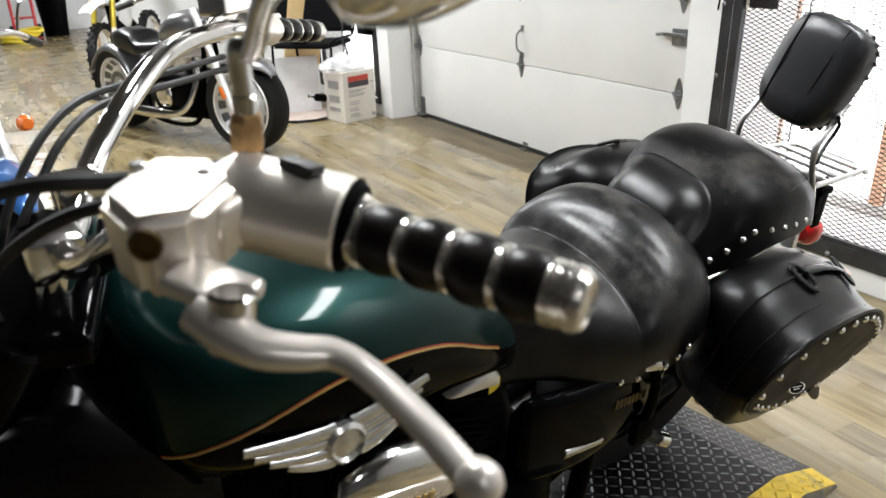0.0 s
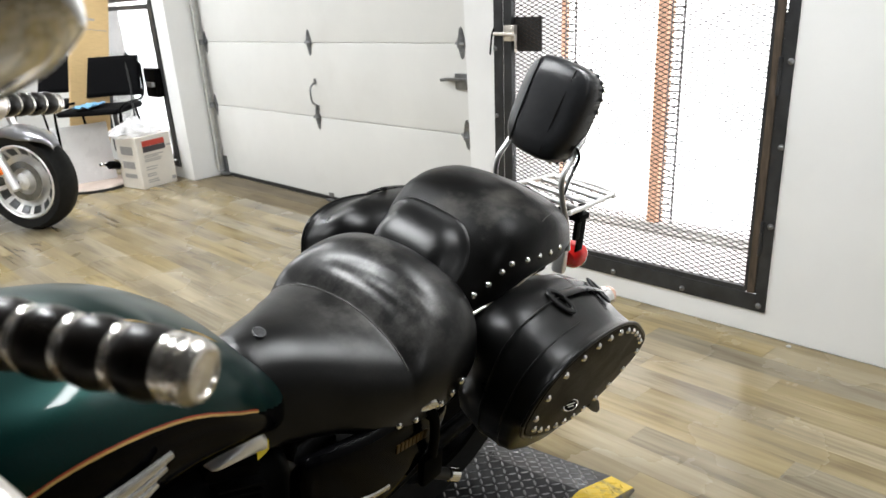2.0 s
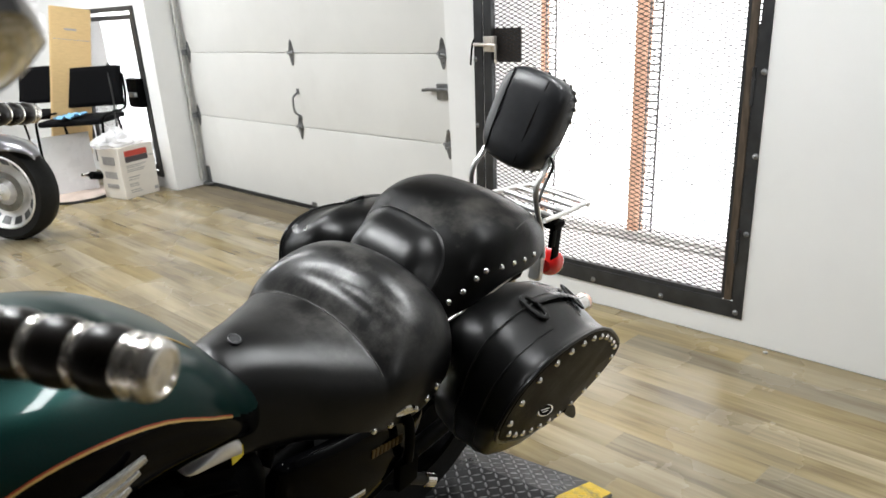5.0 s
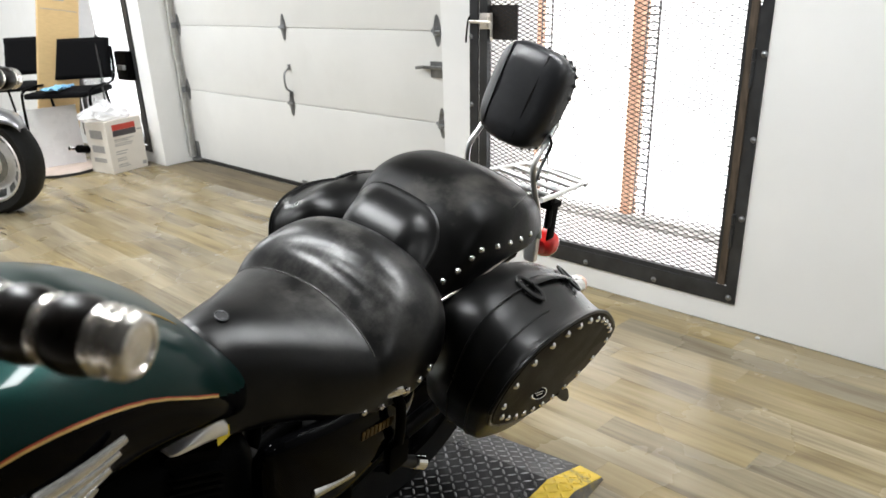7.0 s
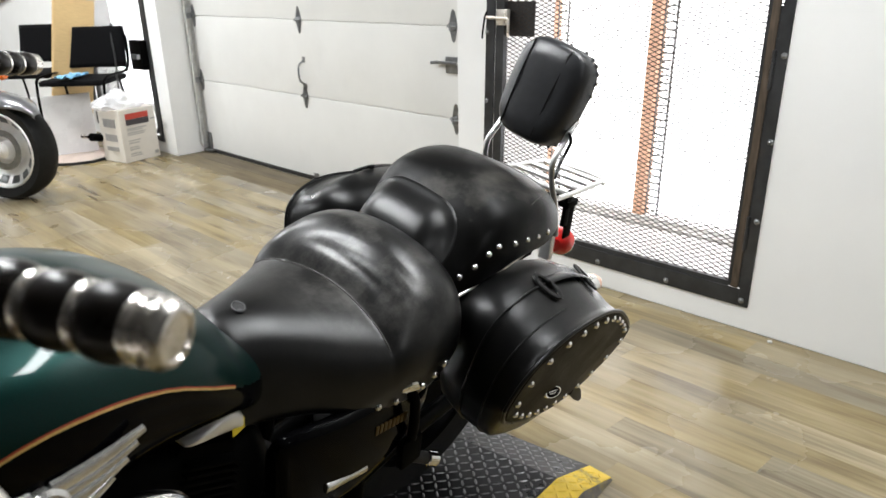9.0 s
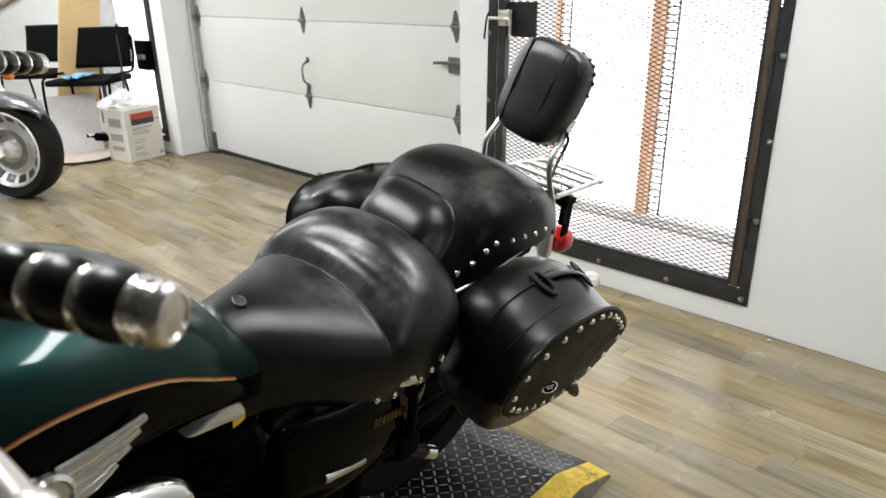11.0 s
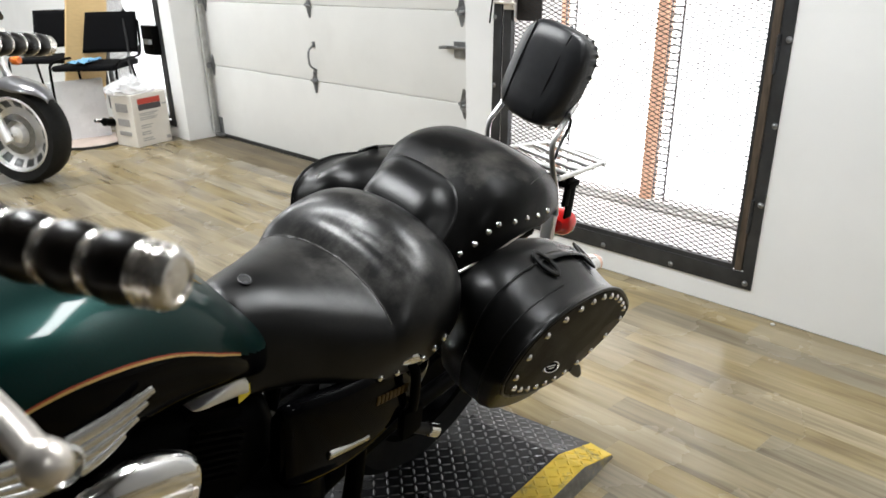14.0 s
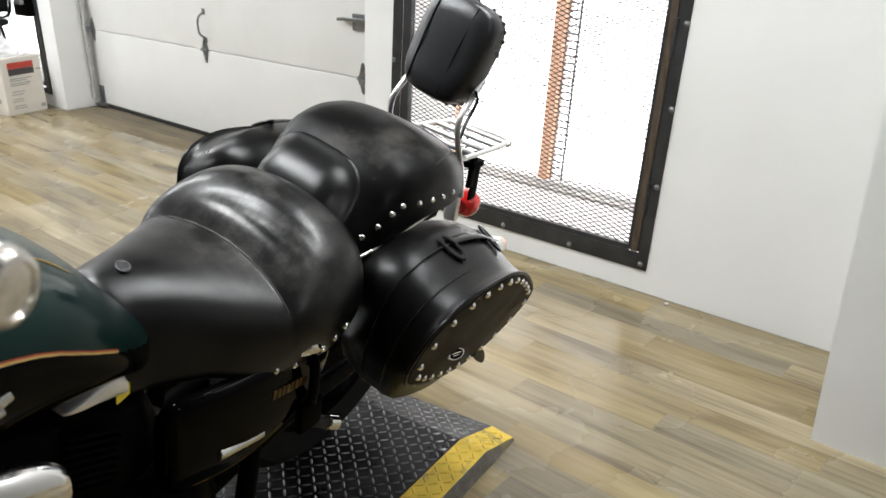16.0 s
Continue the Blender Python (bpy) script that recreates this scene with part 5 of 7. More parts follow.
for s in (-1, 1):
    tube(bm, [(-1.64, 0.03 * s, 0.62), (-1.60, 0.10 * s, 0.30), (-1.4, 0.12 * s, 0.17), (-0.9, 0.12 * s, 0.17), (-0.84, 0.12 * s, 0.35), (-0.80, 0.10 * s, 0.62)], 0.017, 10)
    tube(bm, [(-0.9, 0.08 + 0.10 * s, 0.30), (-0.6, 0.12 + 0.10 * s, 0.31), (-0.33, 0.16 + 0.10 * s, 0.28)], 0.02, 10)
part("frame", bm, M_BLACKM, bike, "black tubular steel frame")
bm = bmesh.new()
loft(bm, [(-1.46, 0, 0.38, 0.10, 0.10, 0.16, 3), (-1.40, 0, 0.38, 0.15, 0.16, 0.19, 3), (-1.1, 0, 0.37, 0.16, 0.16, 0.19, 3), (-0.95, 0, 0.38, 0.15, 0.17, 0.18, 3), (-0.88, 0, 0.38, 0.10, 0.12, 0.12, 3)], 32, 4)
engine = part("engine_block", bm, M_BLACKM, bike, "black V-twin engine")


def cylinder_fins(x, tilt):
    bm = bmesh.new()
    box(bm, -0.05, 0.05, -0.09, 0.09, -0.05, 0.165, 0.01)
    cyl = part("cylinder", bm, M_BLACKM, bike, "black finned cylinder")
    cyl.matrix_basis = pose(x, 0, 0.53, 0, tilt, 0)
    for i in range(8):
        bm = bmesh.new()
        box(bm, -0.056 + 0.002 * i, 0.056 - 0.002 * i, -0.112, 0.112, 0.062 + 0.0115 * i, 0.066 + 0.0115 * i, 0.001)
        part("fin", bm, M_BLACKM, cyl)
    return cyl


cylinder_fins(-1.14, 22)
cylinder_fins(-1.33, -26)
bm = bmesh.new()
loft(bm, [(-1.130, -0.03, 0.715, 0.080, 0.003, 0.003, 4), (-1.122, -0.03, 0.716, 0.086, 0.006, 0.005, 4), (-1.095, -0.03, 0.718, 0.089, 0.014, 0.011, 4), (-1.065, -0.03, 0.719, 0.090, 0.023, 0.018, 4), (-1.048, -0.03, 0.713, 0.088, 0.018, 0.016, 4), (-1.043, -0.03, 0.710, 0.08, 0.009, 0.010, 4)], 36, 5)
rk = part("rocker_cover", bm, M_POST, engine, "pale polished rocker cover with a yellow decal")
rk.location = (0.0, 0, 0.006)
bm = bmesh.new()
grid_sheet(bm, lambda s, t: (-1.066 + 0.022 * s, -0.1190 + 0.003 * s * s, 0.697 + 0.004 * s + (0.026 - 0.008 * s) * t), 6, 3)
part("decal", bm, M_YLABEL, engine, "yellow caution decal").location = (0.0, 0, 0.006)
# plain block added to keep the bright floor out of the engine's gaps
bm = bmesh.new()
loft(bm, [(-1.44, 0, 0.62, 0.06, 0.08, 0.2, 4), (-1.40, 0, 0.62, 0.10, 0.11, 0.22, 4), (-1.2, 0, 0.60, 0.11, 0.12, 0.22, 4), (-1.0, 0, 0.56, 0.09, 0.10, 0.2, 4), (-0.96, 0, 0.54, 0.05, 0.06, 0.15, 4)], 24, 3)
part("engine_fill", bm, M_BLACKM, bike, "plain black block filling the engine between the cylinders")
# oval chrome side cover
bm = bmesh.new()
loft(bm, [(-0.088, 0, 0, 0.012, 0.02, 0.02, 2), (-0.078, 0, 0, 0.022, 0.042, 0.042, 2.3), (-0.03, 0, 0, 0.030, 0.062, 0.062, 2.3), (0.03, 0, 0, 0.030, 0.062, 0.062, 2.3), (0.078, 0, 0, 0.022, 0.045, 0.045, 2.3), (0.088, 0, 0, 0.012, 0.02, 0.02, 2)], 28, 5)
ac = part("air_cleaner_cover", bm, M_CHROME, bike, "polished oval air cleaner cover")
ac.matrix_basis = pose(-1.268, -0.185, 0.704, 0, 12, 0)
bm = bmesh.new()
loft(bm, [(-0.07, 0, 0, 0.004, 0.014, 0.014, 3), (0.0, 0, 0, 0.005, 0.02, 0.02, 3), (0.07, 0, 0, 0.004, 0.014, 0.014, 3)], 16, 4)
inset = part("inset_panel", bm, M_ALLOY, ac, "matte grey inset panel")
inset.location = (0.0, -0.0285, 0.004)
bm = bmesh.new()
for i in range(7):
    box(bm, -0.036 + 0.011 * i, -0.029 + 0.011 * i, -0.0015, 0.001, -0.005, 0.005, 0.0006)
part("lettering_bars", bm, M_GOLD, ac, "small gilt lettering").location = (0.0, -0.0335, 0.004)
# left frame side cover below the seat
bm = bmesh.new()
loft(bm, [(-1.0, -0.115, 0.585, 0.012, 0.055, 0.065, 3), (-0.98, -0.125, 0.585, 0.018, 0.075, 0.085, 3), (-0.88, -0.138, 0.58, 0.02, 0.075, 0.085, 3), (-0.76, -0.135, 0.588, 0.018, 0.062, 0.07, 3), (-0.68, -0.12, 0.60, 0.014, 0.045, 0.05, 3), (-0.665, -0.115, 0.605, 0.008, 0.02, 0.02, 3)], 24, 5)
cover = part("side_cover", bm, M_BLACKP, bike, "glossy black frame side cover")
bm = bmesh.new()
for i in range(8):
    box(bm, -0.035 + 0.0095 * i, -0.028 + 0.0095 * i, -0.002, 0.001, -0.008, 0.008, 0.0008)
part("cover_badge", bm, M_BRASS, cover, "brassy model badge in raised bars").matrix_basis = pose(-0.795, -0.1575, 0.598, 0, 6, 0)
bm = bmesh.new()
loft(bm, [(-0.96, 0.12, 0.585, 0.012, 0.055, 0.065, 3), (-0.88, 0.138, 0.58, 0.02, 0.075, 0.10, 3), (-0.76, 0.135, 0.588, 0.018, 0.062, 0.09, 3), (-0.68, 0.12, 0.60, 0.014, 0.045, 0.05, 3)], 24, 5)
part("side_cover", bm, M_BLACKP, bike)
# chrome strut, passenger peg, floorboard
bm = bmesh.new()
rod(bm, (-0.928, -0.150, 0.548), (-0.842, -0.150, 0.536), 0.0095, 14)
part("lower_strut", bm, M_CHROME, bike, "short chrome side tube")
bm = bmesh.new()
tube(bm, [(-0.765, -0.163, 0.655), (-0.757, -0.172, 0.63), (-0.748, -0.168, 0.58), (-0.735, -0.155, 0.53)], 0.009, 10)
box(bm, -0.765, -0.715, -0.165, -0.148, 0.485, 0.54, 0.006)
part("peg_bracket", bm, M_BLACKM, bike, "black passenger peg bracket")
bm = bmesh.new()
rod(bm, (-0.745, -0.150, 0.500), (-0.695, -0.160, 0.470), 0.011, 12)
peg = part("passenger_peg", bm, M_RUBBER, bike, "folded rubber passenger peg")
bm = bmesh.new()
rod(bm, (-0.695, -0.160, 0.470), (-0.672, -0.164, 0.456), 0.0135, 14)
part("peg_end", bm, M_CHROME, peg, "chrome peg end")
bm = bmesh.new()
loft(bm, [(-1.10, -0.22, 0.30, 0.05, 0.012, 0.012, 4), (-0.98, -0.24, 0.305, 0.06, 0.014, 0.012, 4), (-0.86, -0.23, 0.33, 0.05, 0.014, 0.012, 4), (-0.82, -0.22, 0.335, 0.03, 0.01, 0.01, 4)], 20, 4)
part("floorboard", bm, M_RUBBER, bike, "black rubber rider floorboard")
bm = bmesh.new()
tube(bm, [(-0.86, -0.10, 0.22), (-0.84, -0.17, 0.12), (-0.83, -0.225, 0.045)], 0.011, 10)
box(bm, -0.855, -0.80, -0.25, -0.215, 0.03, 0.042, 0.004)
part("side_stand", bm, M_CHROME, bike, "chrome side stand")
# exhausts
for w in (0.24, 0.32):
    bm = bmesh.new()
    rod(bm, (-1.25, 0.22, w), (-0.1, 0.33, w), 0.040, 20)
    part("exhaust_pipe", bm, M_CHROME, bike, "long chrome exhaust pipe")


# wheels
def wheel(parent, centre, radius, width, turn=0.0, rim_material=None, lean=0.0):
    bm = bmesh.new()
    lathe(bm, [(radius - 0.11, -width * 0.40), (radius - 0.04, -width * 0.5), (radius - 0.012, -width * 0.36), (radius, 0), (radius - 0.012, width * 0.36), (radius - 0.04, width * 0.5), (radius - 0.11, width * 0.40), (radius - 0.11, -width * 0.40)], None, 48)
    tyre = part("tyre", bm, M_TYRE, parent, "black road tyre")
    tyre.matrix_basis = pose(*centre, 90 + lean, 0, turn)
    bm = bmesh.new()
    lathe(bm, [(radius - 0.125, -width * 0.36), (radius - 0.108, -width * 0.40), (radius - 0.108, width * 0.40), (radius - 0.125, width * 0.36), (radius - 0.125, -width * 0.36)], None, 48)
    lathe(bm, [(0.0, -width * 0.4), (0.045, -width * 0.4), (0.045, width * 0.4), (0, width * 0.4)], None, 20)
    for i in range(5):
        a = 2 * math.pi * i / 5
        box(bm, 0.03, radius - 0.115, -0.016, 0.016, -0.018, 0.018, 0.005, pose(0, 0, 0, 0, 0, math.degrees(a)))
    part("rim", bm, rim_material or M_CHROME, parent, "cast rim").matrix_basis = pose(*centre, 90 + lean, 0, turn)


wheel(bike, (-0.33, 0.160, 0.272), 0.305, 0.13, 0, M_BLACKM, 7)
bm = bmesh.new()
grid_sheet(bm, lambda s, t: (-0.33 + 0.345 * math.cos(radians(150 - 110 * s)), 0.160 - 0.2 * 0.345 * math.sin(radians(150 - 110 * s)) + 0.090 * math.sin((t - 0.5) * math.pi), 0.272 + 0.345 * math.sin(radians(150 - 110 * s)) - 0.06 * (1 - math.cos((t - 0.5) * math.pi)) ** 1.0 + 0.012), 40, 16)
fender = part("rear_fender", bm, M_BLACKP, bike, "black rear mudguard")
fender.modifiers.new("solid", "SOLIDIFY").thickness = 0.004
bm = bmesh.new()
loft(bm, [(-0.03, 0, 0, 0.03, 0.02, 0.02, 2.4), (-0.01, 0, 0, 0.046, 0.034, 0.034, 2.4), (0.025, 0, 0, 0.044, 0.033, 0.033, 2.4), (0.04, 0, 0, 0.028, 0.02, 0.02, 2.4)], 24, 4)
tail = part("tail_light", bm, M_LENSRED, bike, "red tail light lens")
tail.matrix_basis = Matrix.Translation((-0.040, 0.008, 0.622)) @ Matrix.Diagonal((0.85, 0.85, 0.9, 1))
bm = bmesh.new()
box(bm, -0.050, -0.030, -0.016, 0.016, -0.03, 0.040, 0.006, None, 3)
part("tail_light_housing", bm, M_POST, bike, "pale metal tail light bracket").location = (-0.044, 0.008, 0.620)
for s in (-1, 1):
    bm = bmesh.new()
    tube(bm, [(-0.12, 0.05 * s, 0.570), (-0.10, 0.08 * s, 0.556), (-0.075, 0.10 * s, 0.556)], 0.006, 8)
    arm = part("signal_arm", bm, M_CHROME, bike, "chrome signal arm")
    bm = bmesh.new()
    loft(bm, [(-0.10, 0.105 * s, 0.556, 0.010, 0.010, 0.010, 2.2), (-0.085, 0.105 * s, 0.556, 0.022, 0.022, 0.022, 2.2), (-0.055, 0.105 * s, 0.556, 0.024, 0.024, 0.024, 2.2), (-0.05, 0.105 * s, 0.556, 0.022, 0.022, 0.022, 2.2)], 20, 4)
    part("signal_housing", bm, M_CHROME, arm)
    bm = bmesh.new()
    loft(bm, [(-0.051, 0.105 * s, 0.556, 0.023, 0.023, 0.023, 2.2), (-0.035, 0.105 * s, 0.556, 0.020, 0.020, 0.020, 2.2), (-0.028, 0.105 * s, 0.556, 0.010, 0.010, 0.010, 2.2)], 20, 4)
    part("signal_lens", bm, M_AMBERP, arm, "pale amber signal lens")

# backrest with its rack
bm = bmesh.new()
PADC = (-0.240, -0.014, 1.014)


def pad_point(s, t):
    a = 2 * math.pi * t
    c, q = math.cos(a), math.sin(a)
    rr = [(0.0, 0.034), (0.60, 0.033), (0.88, 0.029), (0.97, 0.020), (1.0, 0.008), (1.0, -0.020), (0.94, -0.032), (0.0, -0.034)][s]
    hw = 0.092 * (1 + 0.05 * q)
    v = rr[0] * hw * math.copysign(abs(c) ** (2 / 3.4), c)
    w = rr[0] * 0.112 * math.copysign(abs(q) ** (2 / 3.4), q)
    return (-rr[1] + 0.010 * (v / 0.1) ** 2, v, w)


rows = [[bm.verts.new(pad_point(s, j / 48)) for j in range(48)] for s in range(1, 7)]
for a, b in zip(rows, rows[1:]):
    for j in range(48):
        bm.faces.new((a[j], a[(j + 1) % 48], b[(j + 1) % 48], b[j]))
bm.faces.new(rows[0][::-1])
bm.faces.new(rows[-1])
bmesh.ops.recalc_face_normals(bm, faces=bm.faces)
PADM = Matrix.Translation(PADC) @ pose(0, 0, 0, 9, 18, 0) @ Matrix.Diagonal((1, 0.88, 0.88, 1))
pad = part("backrest_pad", bm, M_PAD, bike, "black leather backrest pad with two seams")
pad.matrix_basis = PADM
for sv in (-0.036, 0.054):
    bm = bmesh.new()
    tube(bm, [(-0.0325 + 0.005 * abs(z) / 0.1, sv * (1 + 0.05 * z / 0.1), z) for z in [-0.098 + 0.0196 * i for i in range(11)]], 0.0018, 6, 2)
    part("seam", bm, M_LEATHER, pad)
pts, nrm = [], []
for i in range(26):
    q = Vector(pad_point(5, (i + 0.5) / 26))
    pts.append(q)
    nrm.append((0.15, q.y, q.z))
studs(pad, pts, nrm, 1.0)
bm = bmesh.new()
tube(bm, [(0.004, -0.098, -0.055), (0.014, -0.106, -0.075), (0.016, -0.104, -0.125), (0.012, -0.110, -0.160)], 0.008, 8, 6, False, 0.3)
part("loose_strap", bm, M_LEATHER, pad, "loose black strap end")
for s in (-1, 1):
    bm = bmesh.new()
    tube(bm, [(-0.225, 0.075 * s - 0.012, 0.97), (-0.262, 0.076 * s - 0.010, 0.932), (-0.286, 0.078 * s - 0.006, 0.898), (-0.271, 0.082 * s, 0.85), (-0.254, 0.088 * s, 0.80), (-0.248, 0.092 * s, 0.765), (-0.245, 0.095 * s, 0.735)], 0.0064, 10, 6, False, 0.8)
    part("backrest_post", bm, M_POST, bike, "bent chrome backrest post")
bm = bmesh.new()
tube(bm, [(-0.245, -0.088, 0.815), (-0.15, -0.086, 0.808), (-0.03, -0.072, 0.795), (0.0, -0.05, 0.790), (0.008, 0.0, 0.789), (0.0, 0.06, 0.790), (-0.03, 0.082, 0.795), (-0.15, 0.09, 0.808), (-0.245, 0.092, 0.815)], 0.0055, 10, 8)
rk = part("luggage_rack", bm, M_POST, bike, "chrome rear luggage rack")
for u in (-0.20, -0.145, -0.09, -0.04):
    bm = bmesh.new()
    w = 0.812 - 0.09 * (u + 0.2)
    rod(bm, (u, -0.084, w - 0.002), (u + 0.012, 0.088, w - 0.002), 0.006, 10)
    part("rack_bar", bm, M_POST, rk)
bm = bmesh.new()
box(bm, -0.105, -0.085, -0.036, -0.026, 0.69, 0.775, 0.003)
box(bm, -0.09, -0.06, -0.034, -0.028, 0.655, 0.74, 0.004)
box(bm, -0.105, -0.06, -0.04, 0.03, 0.735, 0.75, 0.003)
part("tail_bracket", bm, M_BLACKM, bike, "black tail bracket")
# black shrouds round the steering neck
bm = bmesh.new()
loft(bm, [(-1.74, 0.0, 0.78, 0.08, 0.12, 0.2, 3), (-1.70, 0, 0.78, 0.125, 0.16, 0.24, 3), (-1.58, 0, 0.77, 0.14, 0.165, 0.27, 3), (-1.50, 0, 0.76, 0.13, 0.12, 0.26, 3), (-1.44, 0, 0.70, 0.11, 0.08, 0.2, 3)], 28, 5)
part("neck_shroud", bm, M_BLACKP, bike, "glossy black steering neck shroud")
bm = bmesh.new()
loft(bm, [(-1.49, 0, 0.62, 0.10, 0.10, 0.25, 4), (-1.42, 0, 0.60, 0.12, 0.10, 0.25, 4), (-1.40, 0, 0.60, 0.10, 0.08, 0.22, 4)], 24, 3)
part("down_tube_cover", bm, M_BLACKP, bike, "black frame cover")


# ---- handlebars, turned to the right on the stand ----
bars = part("handlebar", tube(bmesh.new(), [(-1.462, -0.375, 1.198), (-1.492, -0.31, 1.196), (-1.525, -0.25, 1.148), (-1.545, -0.17, 1.085), (-1.545, -0.08, 1.045), (-1.52, 0.0, 1.03), (-1.475, 0.075, 1.06),
                                             (-1.414, 0.13, 1.104), (-1.334, 0.22, 1.121), (-1.215, 0.36, 1.098), (-1.13, 0.43, 1.078), (-1.051, 0.484, 1.055)], 0.0135, 14, 8), M_CHROME, bike, "wide chrome handlebar")


M_WORNCHROME = mat("worn_chrome", (0.76, 0.73, 0.69), 0.22, 0.85, grain=0.25, scale=60, spot=(0.24, 0.18, 0.14), spot_at=(0.54, 0.68), spot_scale=70, rough_vary=0.1)


def grip(a, b, name_label):
    m, length = axis_frame(a, b)
    bm = bmesh.new()
    lathe(bm, [(0, 0), (0.0205, 0), (0.0218, 0.002), (0.0218, 0.006), (0.0190, 0.008), (0.0200, 0.011), (0.0190, 0.014), (0.0160, 0.015), (0.0160, length - 0.016), (0.0172, length - 0.0155), (0.0180, length - 0.013),
               (0.0172, length - 0.0105), (0.0172, length - 0.0095), (0.0178, length - 0.007), (0.0172, length - 0.0045), (0.0155, length - 0.002), (0.0145, length - 0.0005), (0.012, length), (0.0112, length - 0.0012), (0, length - 0.0012)], m, 32)
    # shallow flutes round the end cap
    inv = m.inverted()
    for v in bm.verts:
        q = inv @ v.co
        if q.z > length - 0.0145 and math.hypot(q.x, q.y) > 0.0150:
            k = 1 - 0.022 * (1 + math.cos(8 * math.atan2(q.y, q.x)))
            v.co = m @ Vector((q.x * k, q.y * k, q.z))
    g = part("grip", bm, M_WORNCHROME, bars, name_label)
    n = 4
    seg = (length - 0.031) / n
    for i in range(n):
        z0 = 0.015 + i * seg
        bm = bmesh.new()
        lathe(bm, [(0.0158, z0), (0.0172, z0 + 0.0010), (0.0188, z0 + seg * 0.16), (0.0196, z0 + seg * 0.40), (0.0189, z0 + seg * 0.66), (0.0172, z0 + seg * 0.81), (0.0158, z0 + seg * 0.83)], m, 28)
        part("grip_ring", bm, M_GRIP, bars, "dark rubber grip ring")
        bm = bmesh.new()
        lathe(bm, [(0.0160, z0 + seg * 0.80), (0.0173, z0 + seg * 0.83), (0.0178, z0 + seg * 0.905), (0.0173, z0 + seg * 0.98), (0.0160, z0 + seg * 1.01)], m, 28)
        part("grip_band", bm, M_WORNCHROME, bars, "raised chrome band between the rubber rings")
    return g


grip((-1.4586, -0.3986, 1.195), (-1.4010, -0.5285, 1.198), "chrome grip body with rubber rings")
grip((-1.085, 0.462, 1.064), (-0.952, 0.536, 1.029), "chrome grip body with rubber rings")
# left switch housing
m, ln = axis_frame((-1.503, -0.345, 1.203), (-1.455, -0.400, 1.1965))
bm = bmesh.new()
lathe(bm, [(0, 0), (0.024, 0), (0.0275, 0.004), (0.0275, ln - 0.006), (0.024, ln - 0.002), (0, ln - 0.002)], m, 28)
sw = part("switch_housing", bm, M_ALLOY, bars, "polished switch housing")
part("switch_button", boxes((-0.012, 0.012, -0.006, 0.006, 0, 0.006, 0.002)), M_RUBBER, sw, "black rubber switch").matrix_basis = Matrix.Translation((-1.476, -0.380, 1.2265)) @ pose(0, 0, 0, 10, 0, 110)
bm = bmesh.new()
rod(bm, (-1.459, -0.395, 1.197), (-1.453, -0.402, 1.196), 0.0272, 24)
part("housing_ring", bm, M_BLACKM, sw)
# clutch perch and lever
bm = bmesh.new()
hexa = [(-0.040, -0.012), (-0.018, -0.034), (0.024, -0.030), (0.036, -0.004), (0.022, 0.026), (-0.026, 0.024)]
lo = [bm.verts.new((x * 0.92, y * 0.92, -0.030)) for x, y in hexa]
hi = [bm.verts.new((x, y, 0.022)) for x, y in hexa]
bm.faces.new(lo[::-1])
bm.faces.new(hi)
for i in range(6):
    bm.faces.new((lo[i], lo[(i + 1) % 6], hi[(i + 1) % 6], hi[i]))
bmesh.ops.bevel(bm, geom=list(bm.edges), offset=0.006, segments=3, affect="EDGES")
bmesh.ops.transform(bm, matrix=Matrix.Translation((-1.540, -0.352, 1.203)) @ pose(0, 0, 0, 1, -5, 30), verts=bm.verts)
box(bm, -0.030, 0.030, -0.020, 0.020, -0.018, 0.014, 0.006, Matrix.Translation((-1.505, -0.352, 1.205)) @ pose(0, 0, 0, 4, -4, 24), 3)
perch = part("clutch_perch", bm, M_ALLOY, bars, "polished faceted clutch lever perch")
# the hole in the perch is a brown disc, its darkness put into the colour
bm = bmesh.new()
lathe(bm, [(0.0085, 0), (0.0085, 0.003), (0.0068, 0.0035), (0.0062, 0.001), (0, 0.001)], Matrix.Translation((-1.563, -0.3835, 1.208)) @ Vector((-0.6, -0.8, 0.05)).to_track_quat("Z", "Y").to_matrix().to_4x4(), 18)
part("perch_hole", bm, M_BRASS, perch, "round hole drawn as a dark brown disc")
for dx, dy in ((-0.012, 0.014), (0.016, -0.008)):
    bm = bmesh.new()
    rod(bm, (-1.535 + dx, -0.345 + dy, 1.220), (-1.535 + dx, -0.345 + dy, 1.228), 0.005, 8)
    part("perch_screw", bm, M_CHROME, perch)
bm = bmesh.new()
box(bm, -0.015, 0.016, -0.026, 0.020, -0.006, 0.006, 0.005, Matrix.Translation((-1.541, -0.400, 1.186)) @ pose(0, 0, 0, 10, -4, 34), 3)
part("lever_bracket", bm, M_ALLOY, bars, "polished lever bracket")
bm = bmesh.new()
tube(bm, [(-1.548, -0.410, 1.178), (-1.543, -0.428, 1.175), (-1.534, -0.443, 1.171), (-1.518, -0.453, 1.168), (-1.503, -0.461, 1.166), (-1.494, -0.480, 1.162), (-1.490, -0.522, 1.157), (-1.489, -0.548, 1.153)],
     lambda f: 0.0140 - 0.0058 * min(1, f * 1.5) if f < 0.66 else 0.0082, 14, 8, False, 0.82)
lev = part("clutch_lever", bm, M_ALLOY, bars, "polished ball-end clutch lever")
bm = bmesh.new()
